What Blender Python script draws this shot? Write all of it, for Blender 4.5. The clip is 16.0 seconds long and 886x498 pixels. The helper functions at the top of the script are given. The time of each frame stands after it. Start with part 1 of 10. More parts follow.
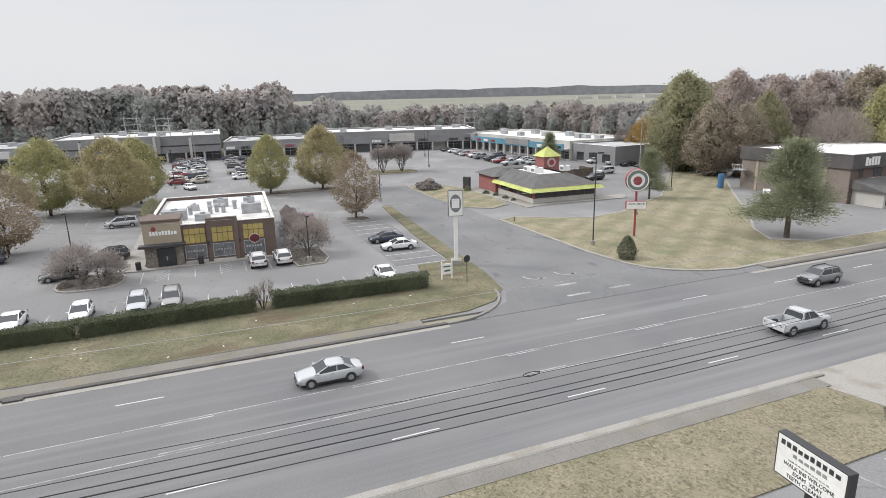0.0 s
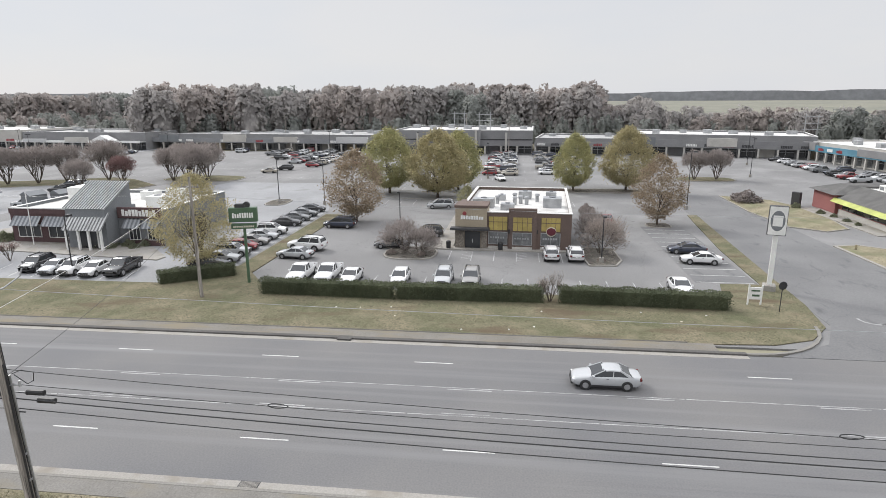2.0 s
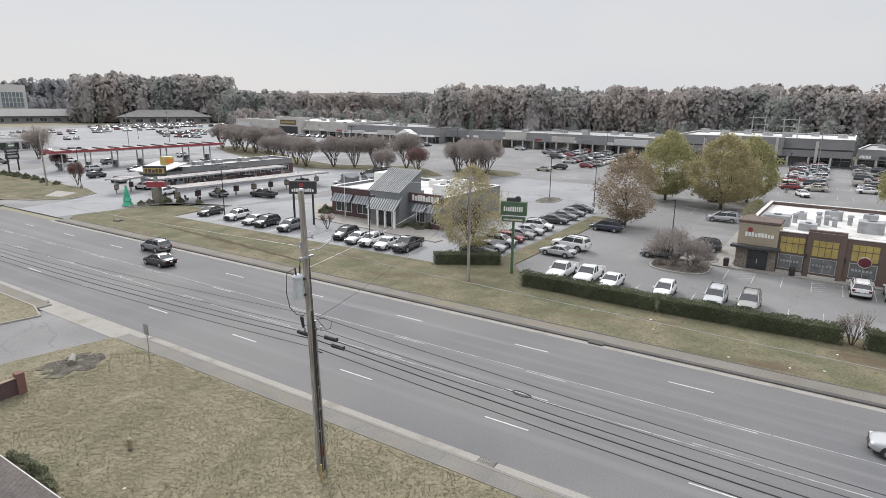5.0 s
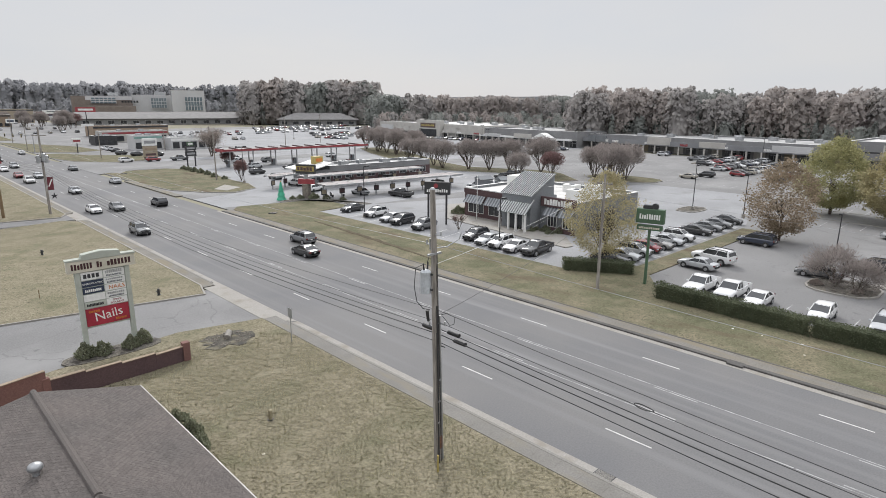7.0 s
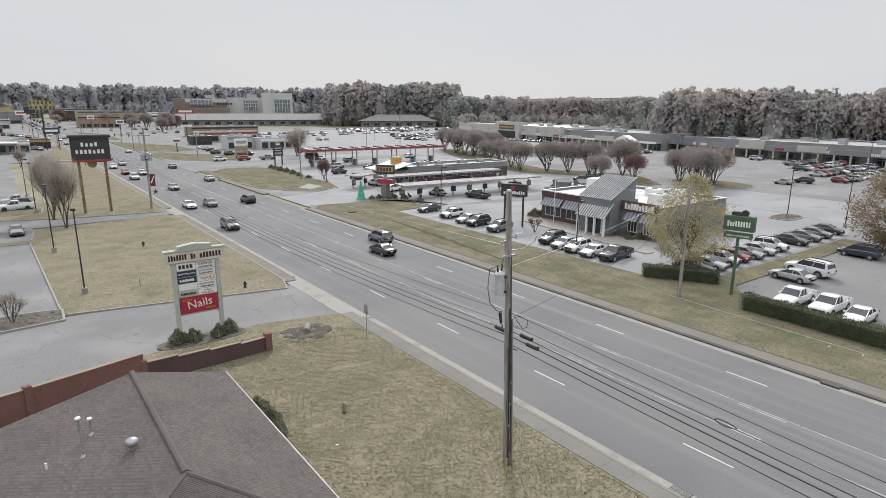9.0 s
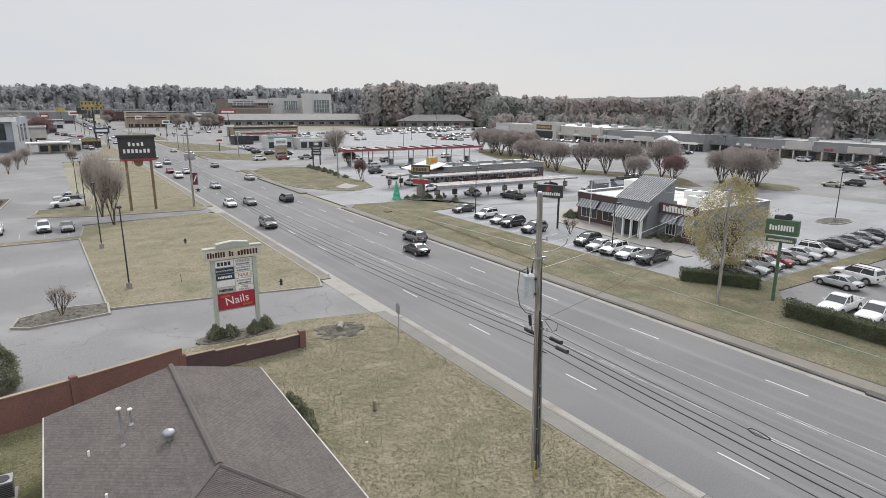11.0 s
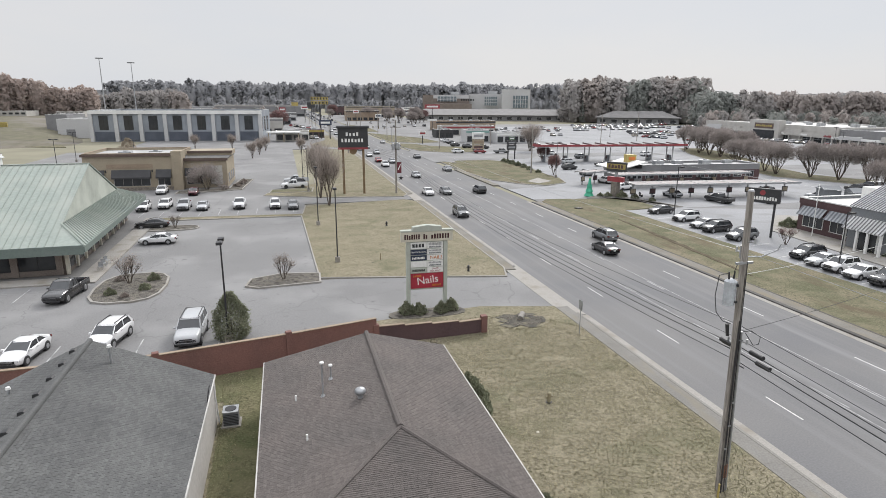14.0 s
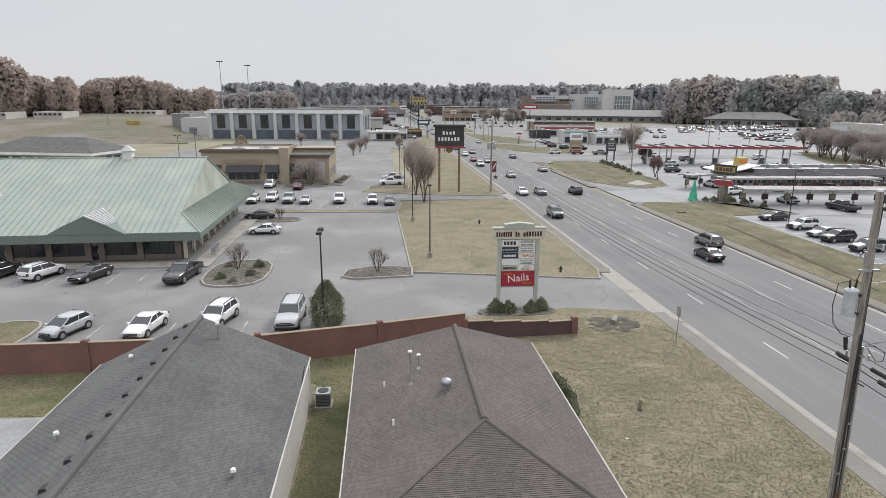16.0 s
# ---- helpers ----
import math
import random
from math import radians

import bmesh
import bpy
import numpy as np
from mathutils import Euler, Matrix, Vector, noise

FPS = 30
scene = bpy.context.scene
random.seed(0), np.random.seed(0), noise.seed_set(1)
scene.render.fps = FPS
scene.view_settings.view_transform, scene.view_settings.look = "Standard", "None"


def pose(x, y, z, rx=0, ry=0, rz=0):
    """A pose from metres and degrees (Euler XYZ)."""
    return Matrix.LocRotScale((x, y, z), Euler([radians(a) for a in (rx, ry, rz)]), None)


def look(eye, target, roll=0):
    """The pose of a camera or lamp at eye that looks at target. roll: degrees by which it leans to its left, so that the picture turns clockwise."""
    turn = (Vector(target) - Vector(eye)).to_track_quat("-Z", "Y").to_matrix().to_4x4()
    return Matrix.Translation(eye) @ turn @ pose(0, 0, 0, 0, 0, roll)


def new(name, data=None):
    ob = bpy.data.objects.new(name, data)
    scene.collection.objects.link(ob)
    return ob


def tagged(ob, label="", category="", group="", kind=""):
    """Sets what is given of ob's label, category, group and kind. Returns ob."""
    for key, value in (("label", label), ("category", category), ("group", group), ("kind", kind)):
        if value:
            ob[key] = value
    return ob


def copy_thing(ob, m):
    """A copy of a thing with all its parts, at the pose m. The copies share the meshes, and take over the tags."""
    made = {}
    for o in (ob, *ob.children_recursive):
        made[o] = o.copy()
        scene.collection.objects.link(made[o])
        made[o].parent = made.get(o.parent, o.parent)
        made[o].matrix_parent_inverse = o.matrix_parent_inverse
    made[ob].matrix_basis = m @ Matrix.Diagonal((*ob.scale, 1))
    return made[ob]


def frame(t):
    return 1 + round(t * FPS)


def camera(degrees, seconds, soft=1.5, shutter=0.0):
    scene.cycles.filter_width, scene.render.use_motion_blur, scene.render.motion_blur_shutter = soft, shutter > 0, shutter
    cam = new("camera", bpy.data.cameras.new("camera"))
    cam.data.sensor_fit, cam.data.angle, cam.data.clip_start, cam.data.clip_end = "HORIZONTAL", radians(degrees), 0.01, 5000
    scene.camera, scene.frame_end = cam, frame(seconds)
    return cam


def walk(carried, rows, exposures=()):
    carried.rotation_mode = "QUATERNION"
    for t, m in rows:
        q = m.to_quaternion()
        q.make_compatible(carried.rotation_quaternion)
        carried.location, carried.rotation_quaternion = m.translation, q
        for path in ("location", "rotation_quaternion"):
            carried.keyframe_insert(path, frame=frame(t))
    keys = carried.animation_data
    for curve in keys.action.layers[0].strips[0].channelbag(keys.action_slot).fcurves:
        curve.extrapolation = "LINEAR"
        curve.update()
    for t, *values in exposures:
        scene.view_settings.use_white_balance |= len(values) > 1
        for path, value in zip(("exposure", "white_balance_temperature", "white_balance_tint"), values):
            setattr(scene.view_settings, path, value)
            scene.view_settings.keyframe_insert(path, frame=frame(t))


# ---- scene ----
cam = camera(73.65, 16.0, soft=0.5)
PATH = [
    (0, (0.04, 0.52, 19.49), (9.022, -3.090, 17.000), -1.37),
    (0.5, (0.04, 0.53, 19.48), (9.222, -2.562, 16.996), -1.12),
    (1, (0.04, 0.54, 19.49), (9.517, -1.461, 17.028), -1.04),
    (1.5, (0.05, 0.55, 19.48), (9.733, 0.136, 17.029), -0.50),
    (2, (0.05, 0.56, 19.47), (9.682, 1.699, 17.038), -0.30),
    (2.5, (0.08, 0.56, 19.46), (9.508, 2.837, 17.033), -0.05),
    (3, (0.09, 0.57, 19.44), (9.395, 3.320, 17.020), -0.07),
    (3.5, (0.10, 0.58, 19.41), (9.161, 4.042, 16.996), 0.15),
    (4, (0.09, 0.55, 19.38), (8.867, 4.681, 16.960), 0.22),
    (4.5, (0.09, 0.54, 19.36), (8.582, 5.233, 16.934), 0.37),
    (7, (-0.05, 0.06, 19.30), (6.742, 6.997, 16.915), 0.39),
    (7.5, (-0.07, 0.05, 19.29), (6.439, 7.260, 16.912), 0.34),
    (8, (-0.08, 0.04, 19.30), (6.102, 7.531, 16.923), 0.34),
    (8.5, (-0.09, 0.03, 19.29), (5.865, 7.703, 16.916), 0.31),
    (11, (0.11, -0.23, 19.38), (5.452, 7.883, 17.010), 0.18),
    (11.5, (0.10, -0.26, 19.39), (5.050, 8.091, 16.998), 0.14),
    (12, (0.08, -0.28, 19.35), (4.535, 8.341, 16.950), 0.15),
    (12.5, (0.06, -0.35, 19.32), (3.982, 8.527, 16.911), 0.11),
    (13, (0.05, -0.40, 19.24), (3.486, 8.678, 16.828), 0.13),
    (13.5, (0.03, -0.46, 19.17), (2.952, 8.792, 16.751), 0.18),
    (14, (0.01, -0.49, 19.04), (2.500, 8.880, 16.597), 0.30),
    (14.5, (0.02, -0.54, 18.96), (1.950, 8.968, 16.526), 0.33),
    (15, (0.02, -0.55, 18.84), (1.497, 9.039, 16.405), 0.34),
    (15.5, (0.03, -0.59, 18.77), (1.048, 9.061, 16.337), 0.36),
    (16, (0.04, -0.60, 18.68), (1.005, 9.052, 16.242), 0.28),
]
walk(cam, [(t, look(eye, target, roll)) for t, eye, target, roll in PATH],
     [(0, 0.07), (1.5, 0.04), (4.5, -0.05), (8, -0.12), (11, -0.09), (13.5, -0.02), (16, -0.09)])

# ---- light: a bright overcast sky with a weak, wide sun ----
SUN_ELEVATION, SUN_AZIMUTH = radians(38), radians(54)     # azimuth from +x towards +y
world = bpy.data.worlds.new("world")
scene.world = world
world.use_nodes = True
wn, wl = world.node_tree.nodes, world.node_tree.links
wn.clear()
w_out = wn.new("ShaderNodeOutputWorld")
w_bg = wn.new("ShaderNodeBackground")
w_sky = wn.new("ShaderNodeTexSky")
w_sky.sky_type, w_sky.sun_disc = "NISHITA", False
w_sky.sun_elevation, w_sky.sun_rotation = SUN_ELEVATION, radians(90) - SUN_AZIMUTH
w_dim = wn.new("ShaderNodeVectorMath")
w_dim.operation = "SCALE"
w_dim.inputs["Scale"].default_value = 0.10
w_co = wn.new("ShaderNodeTexCoord")
w_map = wn.new("ShaderNodeMapping")
w_map.inputs["Scale"].default_value = (1.0, 1.0, 3.5)
w_noise = wn.new("ShaderNodeTexNoise")
w_noise.inputs["Scale"].default_value, w_noise.inputs["Detail"].default_value = 2.2, 5.0
w_ramp = wn.new("ShaderNodeValToRGB")
w_ramp.color_ramp.elements[0].position, w_ramp.color_ramp.elements[0].color = 0.32, (0.706, 0.728, 0.776, 1)
w_ramp.color_ramp.elements[1].position, w_ramp.color_ramp.elements[1].color = 0.62, (0.755, 0.754, 0.772, 1)
w_mix = wn.new("ShaderNodeMix")
w_mix.data_type = "RGBA"
w_mix.inputs["Factor"].default_value = 0.93
wl.new(w_sky.outputs["Color"], w_dim.inputs[0])
wl.new(w_co.outputs["Generated"], w_map.inputs["Vector"])
wl.new(w_map.outputs["Vector"], w_noise.inputs["Vector"])
wl.new(w_noise.outputs["Fac"], w_ramp.inputs["Fac"])
wl.new(w_dim.outputs["Vector"], w_mix.inputs["A"])
wl.new(w_ramp.outputs["Color"], w_mix.inputs["B"])
w_sep = wn.new("ShaderNodeSeparateXYZ")
w_up = wn.new("ShaderNodeMapRange")          # an overcast sky is brightest overhead
w_up.interpolation_type = "SMOOTHSTEP"
w_up.inputs["From Min"].default_value, w_up.inputs["From Max"].default_value = 0.16, 0.95
w_up.inputs["To Min"].default_value, w_up.inputs["To Max"].default_value = 1.0, 2.62
w_gain = wn.new("ShaderNodeVectorMath")
w_gain.operation = "SCALE"
wl.new(w_co.outputs["Generated"], w_sep.inputs["Vector"])
wl.new(w_sep.outputs["Z"], w_up.inputs["Value"])
wl.new(w_mix.outputs["Result"], w_gain.inputs[0])
wl.new(w_up.outputs["Result"], w_gain.inputs["Scale"])
wl.new(w_gain.outputs["Vector"], w_bg.inputs["Color"])
w_bg.inputs["Strength"].default_value = 1.0
wl.new(w_bg.outputs["Background"], w_out.inputs["Surface"])

sun = new("sun", bpy.data.lights.new("sun", "SUN"))
sun.data.energy, sun.data.angle, sun.data.color = 2.3, radians(13), (1.0, 0.975, 0.94)
sun.matrix_world = look((0, 0, 100), (-math.cos(SUN_AZIMUTH) * math.cos(SUN_ELEVATION), -math.sin(SUN_AZIMUTH) * math.cos(SUN_ELEVATION), 100 - math.sin(SUN_ELEVATION)))
scene.view_settings.exposure = 0.0


# ---- materials ----
def mat(name, color, rough=0.8, var=0.18, big=0.25, small=6.0, bump=0.0, metal=0.0, other=None, world_space=False, spec=0.5, random_tone=0.0, stretch=None, own_color=False):
    """A surface with variation at two scales: big and small are noise frequencies per metre."""
    m = bpy.data.materials.new(name)
    m.use_nodes = True
    n, l = m.node_tree.nodes, m.node_tree.links
    b = n["Principled BSDF"]
    b.inputs["Roughness"].default_value, b.inputs["Metallic"].default_value = rough, metal
    b.inputs["Specular IOR Level"].default_value = spec
    co = n.new("ShaderNodeNewGeometry").outputs["Position"] if world_space else n.new("ShaderNodeTexCoord").outputs["Object"]
    if stretch:
        mp = n.new("ShaderNodeMapping")
        mp.inputs["Scale"].default_value = stretch
        l.new(co, mp.inputs["Vector"])
        co = mp.outputs["Vector"]
    n1, n2 = n.new("ShaderNodeTexNoise"), n.new("ShaderNodeTexNoise")
    n1.inputs["Scale"].default_value, n1.inputs["Detail"].default_value = big, 6
    n2.inputs["Scale"].default_value, n2.inputs["Detail"].default_value = small, 8
    l.new(co, n1.inputs["Vector"]), l.new(co, n2.inputs["Vector"])
    base = n.new("ShaderNodeMix")
    base.data_type = "RGBA"
    base.inputs["A"].default_value = (*color, 1)
    base.inputs["B"].default_value = (*(other or [c * 0.72 for c in color]), 1)
    if own_color:
        info = n.new("ShaderNodeObjectInfo")
        l.new(info.outputs["Color"], base.inputs["A"])
        l.new(info.outputs["Color"], base.inputs["B"])
    ramp = n.new("ShaderNodeMapRange")
    ramp.inputs["From Min"].default_value, ramp.inputs["From Max"].default_value = 0.38, 0.66
    l.new(n1.outputs["Fac"], ramp.inputs["Value"]), l.new(ramp.outputs["Result"], base.inputs["Factor"])
    tone = n.new("ShaderNodeMapRange")
    tone.inputs["From Min"].default_value, tone.inputs["From Max"].default_value = 0.3, 0.7
    tone.inputs["To Min"].default_value, tone.inputs["To Max"].default_value = 1 - var, 1 + var
    l.new(n2.outputs["Fac"], tone.inputs["Value"])
    mul = n.new("ShaderNodeVectorMath")
    mul.operation = "SCALE"
    l.new(base.outputs["Result"], mul.inputs[0])
    last = tone.outputs["Result"]
    if random_tone:
        source = n.new("ShaderNodeNewGeometry").outputs["Random Per Island"] if random_tone > 0 else n.new("ShaderNodeObjectInfo").outputs["Random"]
        rr = n.new("ShaderNodeMapRange")
        rr.inputs["To Min"].default_value, rr.inputs["To Max"].default_value = 1 - abs(random_tone), 1 + abs(random_tone)
        l.new(source, rr.inputs["Value"])
        mm = n.new("ShaderNodeMath")
        mm.operation = "MULTIPLY"
        l.new(last, mm.inputs[0]), l.new(rr.outputs["Result"], mm.inputs[1])
        last = mm.outputs["Value"]
    l.new(last, mul.inputs["Scale"])
    l.new(mul.outputs["Vector"], b.inputs["Base Color"])
    if bump:
        bp = n.new("ShaderNodeBump")
        bp.inputs["Strength"].default_value, bp.inputs["Distance"].default_value = min(1.0, bump), 0.03 * max(1.0, bump)
        l.new(n2.outputs["Fac"], bp.inputs["Height"]), l.new(bp.outputs["Normal"], b.inputs["Normal"])
    return m


def patchy(m, color, scale, lo, hi, detail=6.0, stretch=None):
    """Lays a second tone over a material in noise-shaped patches."""
    n, l = m.node_tree.nodes, m.node_tree.links
    b = n["Principled BSDF"]
    old = b.inputs["Base Color"].links[0].from_socket
    co = n.new("ShaderNodeNewGeometry").outputs["Position"]
    if stretch:
        mp = n.new("ShaderNodeMapping")
        mp.inputs["Scale"].default_value = stretch
        l.new(co, mp.inputs["Vector"])
        co = mp.outputs["Vector"]
    t = n.new("ShaderNodeTexNoise")
    t.inputs["Scale"].default_value, t.inputs["Detail"].default_value = scale, detail
    l.new(co, t.inputs["Vector"])
    r = n.new("ShaderNodeMapRange")
    r.inputs["From Min"].default_value, r.inputs["From Max"].default_value = lo, hi
    l.new(t.outputs["Fac"], r.inputs["Value"])
    x = n.new("ShaderNodeMix")
    x.data_type = "RGBA"
    x.inputs["B"].default_value = (*color, 1)
    l.new(r.outputs["Result"], x.inputs["Factor"]), l.new(old, x.inputs["A"])
    l.new(x.outputs["Result"], b.inputs["Base Color"])
    return m


def cracked(m, scale, width, color):
    """Thin dark sealed cracks over a paving material."""
    n, l = m.node_tree.nodes, m.node_tree.links
    b = n["Principled BSDF"]
    old = b.inputs["Base Color"].links[0].from_socket
    geo = n.new("ShaderNodeNewGeometry")
    wob = n.new("ShaderNodeTexNoise")
    wob.inputs["Scale"].default_value = 0.5
    l.new(geo.outputs["Position"], wob.inputs["Vector"])
    add = n.new("ShaderNodeVectorMath")
    add.operation = "MULTIPLY_ADD"
    add.inputs[1].default_value = (2.2, 2.2, 0)
    l.new(wob.outputs["Color"], add.inputs[0]), l.new(geo.outputs["Position"], add.inputs[2])
    v = n.new("ShaderNodeTexVoronoi")
    v.feature = "DISTANCE_TO_EDGE"
    v.inputs["Scale"].default_value = scale
    l.new(add.outputs["Vector"], v.inputs["Vector"])
    r = n.new("ShaderNodeMapRange")
    r.inputs["From Min"].default_value, r.inputs["From Max"].default_value = width, width * 2.2
    r.inputs["To Min"].default_value, r.inputs["To Max"].default_value = 0.36, 0.0
    l.new(v.outputs["Distance"], r.inputs["Value"])
    x = n.new("ShaderNodeMix")
    x.data_type = "RGBA"
    x.inputs["B"].default_value = (*color, 1)
    l.new(r.outputs["Result"], x.inputs["Factor"]), l.new(old, x.inputs["A"])
    l.new(x.outputs["Result"], b.inputs["Base Color"])
    return m


ASPHALT = (0.154, 0.151, 0.149)
M_road = patchy(mat("road_asphalt", ASPHALT, 0.9, 0.10, 0.09, 9.0, 0.25, other=(0.128, 0.128, 0.132), world_space=True), (0.185, 0.185, 0.186), 0.35, 0.5, 0.75, stretch=(2.2, 0.05, 1))
M_lot = cracked(patchy(mat("lot_asphalt", (0.190, 0.188, 0.187), 0.9, 0.16, 0.05, 7.0, 0.25, other=(0.154, 0.152, 0.151), world_space=True), (0.224, 0.222, 0.219), 0.11, 0.50, 0.68), 0.09, 0.0020, (0.085, 0.084, 0.083))
patchy(M_lot, (0.115, 0.114, 0.113), 0.9, 0.64, 0.76, 5.0)
M_lot_pale = patchy(mat("pale_paving", (0.268, 0.271, 0.278), 0.9, 0.14, 0.08, 5.0, 0.2, other=(0.222, 0.225, 0.231), world_space=True), (0.19, 0.19, 0.19), 0.2, 0.55, 0.72)
M_drive = cracked(patchy(mat("drive_asphalt", (0.165, 0.165, 0.165), 0.9, 0.12, 0.12, 6.0, 0.3, other=(0.13, 0.13, 0.132), world_space=True), (0.085, 0.085, 0.09), 0.22, 0.60, 0.72, stretch=(1, 2.5, 1)), 0.11, 0.0028, (0.08, 0.08, 0.085))
M_concrete = patchy(mat("concrete", (0.285, 0.272, 0.25), 0.9, 0.12, 0.3, 8.0, 0.2, other=(0.27, 0.255, 0.23), world_space=True), (0.22, 0.20, 0.17), 0.6, 0.52, 0.7)
M_walk = patchy(mat("sidewalk", (0.180, 0.170, 0.152), 0.95, 0.16, 0.4, 9.0, 0.25, other=(0.148, 0.138, 0.118), world_space=True), (0.185, 0.16, 0.115), 0.5, 0.46, 0.66, stretch=(2.0, 0.5, 1))
M_slab = patchy(mat("pavement_slab", (0.188, 0.180, 0.166), 0.95, 0.16, 0.4, 9.0, 0.25, other=(0.160, 0.152, 0.138), world_space=True, random_tone=-0.03), (0.19, 0.170, 0.13), 0.5, 0.50, 0.70, stretch=(2.0, 0.5, 1))
M_kerb = mat("kerb", (0.210, 0.201, 0.185), 0.9, 0.16, 0.3, 7.0, 0.2, other=(0.188, 0.178, 0.160), world_space=True)
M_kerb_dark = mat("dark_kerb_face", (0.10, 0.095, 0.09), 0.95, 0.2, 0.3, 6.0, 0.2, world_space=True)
M_paint = mat("road_paint", (0.54, 0.54, 0.52), 0.7, 0.18, 1.2, 14.0, other=(0.42, 0.42, 0.41), world_space=True)
M_paint_worn = mat("worn_paint", (0.40, 0.40, 0.395), 0.8, 0.25, 0.9, 12.0, other=(0.20, 0.20, 0.20), world_space=True)
M_paint_yellow = mat("worn_yellow_paint", (0.30, 0.28, 0.22), 0.8, 0.2, 0.6, 10.0, other=(0.21, 0.205, 0.19), world_space=True)


def grass(name, dry, tan, green, lo=0.50, hi=0.70):
    m = mat(name, dry, 1.0, 0.30, 0.30, 5.5, 1.6, other=tan, world_space=True, spec=0.15)
    patchy(m, green, 0.22, lo, hi, 8.0)
    patchy(m, [c * 0.55 for c in dry], 2.6, 0.56, 0.74, 10.0)
    patchy(m, [c * 0.5 for c in green], 6.5, 0.54, 0.76, 8.0)
    patchy(m, [c * 1.32 for c in tan], 8.0, 0.56, 0.76, 6.0)
    patchy(m, [c * 1.06 for c in tan], 0.45, 0.54, 0.80, 6.0)
    return m


def striped(m, turn, width, amount):
    """Faint mowing stripes, width metres apart."""
    n, l = m.node_tree.nodes, m.node_tree.links
    b = n["Principled BSDF"]
    old = b.inputs["Base Color"].links[0].from_socket
    mp = n.new("ShaderNodeMapping")
    mp.inputs["Rotation"].default_value = (0, 0, radians(turn))
    l.new(n.new("ShaderNodeNewGeometry").outputs["Position"], mp.inputs["Vector"])
    wv = n.new("ShaderNodeTexWave")
    wv.inputs["Scale"].default_value, wv.inputs["Distortion"].default_value = 0.314 / width, 1.2
    wv.inputs["Detail"].default_value, wv.inputs["Detail Scale"].default_value = 3, 0.6
    l.new(mp.outputs["Vector"], wv.inputs["Vector"])
    r = n.new("ShaderNodeMapRange")
    r.inputs["To Min"].default_value, r.inputs["To Max"].default_value = 1 - amount, 1 + amount
    l.new(wv.outputs["Fac"], r.inputs["Value"])
    mul = n.new("ShaderNodeVectorMath")
    mul.operation = "SCALE"
    l.new(old, mul.inputs[0]), l.new(r.outputs["Result"], mul.inputs["Scale"])
    l.new(mul.outputs["Vector"], b.inputs["Base Color"])
    return m


M_grass = grass("dry_grass", (0.188, 0.169, 0.116), (0.226, 0.201, 0.144), (0.122, 0.123, 0.074), 0.50, 0.76)
M_verge = grass("verge_grass", (0.150, 0.138, 0.090), (0.190, 0.167, 0.115), (0.104, 0.108, 0.064), 0.38, 0.66)
patchy(M_verge, (0.112, 0.088, 0.060), 0.16, 0.55, 0.70, 7.0, (2.4, 0.7, 1))      # bare soil along the bank
M_lawn = striped(grass("mown_lawn", (0.214, 0.194, 0.132), (0.260, 0.228, 0.160), (0.160, 0.164, 0.100), 0.48, 0.66), -37, 4.0, 0.09)
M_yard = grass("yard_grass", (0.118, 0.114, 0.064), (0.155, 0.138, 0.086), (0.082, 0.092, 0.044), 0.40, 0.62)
M_field_far = mat("ridge_fields", (0.190, 0.190, 0.160), 1.0, 0.15, 0.004, 0.05, other=(0.225, 0.220, 0.180), world_space=True, spec=0.1)
M_meadow = patchy(mat("rough_meadow", (0.165, 0.150, 0.122), 1.0, 0.15, 0.02, 0.3, other=(0.140, 0.135, 0.094), world_space=True, spec=0.1), (0.195, 0.180, 0.162), 0.03, 0.50, 0.62)
M_field = patchy(mat("far_fields", (0.215, 0.205, 0.155), 1.0, 0.15, 0.004, 0.05, other=(0.265, 0.248, 0.185), world_space=True, spec=0.1), (0.15, 0.135, 0.10), 0.006, 0.55, 0.68)
M_mulch = patchy(patchy(mat("mulch", (0.112, 0.104, 0.094), 1.0, 0.5, 1.3, 8.0, 1.2, other=(0.150, 0.138, 0.116), world_space=True, spec=0.1), (0.055, 0.050, 0.045), 1.7, 0.52, 0.66, 9.0), (0.23, 0.215, 0.19), 5.0, 0.62, 0.74, 6.0)
M_bark = mat("bark", (0.115, 0.095, 0.078), 1.0, 0.3, 1.0, 10.0, 0.8, other=(0.075, 0.062, 0.052), spec=0.2)
M_pole = mat("weathered_pole_wood", (0.320, 0.298, 0.272), 0.95, 0.45, 0.9, 3.0, 1.2, other=(0.170, 0.154, 0.138), spec=0.2, stretch=(5, 5, 0.28))
M_metal = mat("galvanised_metal", (0.42, 0.43, 0.44), 0.45, 0.08, 1.0, 9.0, metal=0.6)
M_dark_metal = mat("dark_metal", (0.045, 0.045, 0.048), 0.5, 0.12, 1.0, 9.0, metal=0.3)
M_black = mat("black_plastic", (0.028, 0.028, 0.030), 0.55, 0.15, 2.0, 15.0)
M_white = mat("white_paint", (0.74, 0.74, 0.72), 0.6, 0.06, 0.4, 5.0, other=(0.64, 0.64, 0.62))
M_roof_white = patchy(mat("white_roof_membrane", (0.62, 0.61, 0.59), 0.8, 0.08, 0.3, 4.0, other=(0.53, 0.52, 0.50)), (0.38, 0.37, 0.35), 0.3, 0.52, 0.75)
M_roof_grey = patchy(mat("grey_roof_membrane", (0.40, 0.40, 0.395), 0.85, 0.08, 0.2, 3.0, other=(0.31, 0.31, 0.305)), (0.24, 0.24, 0.24), 0.15, 0.55, 0.75)
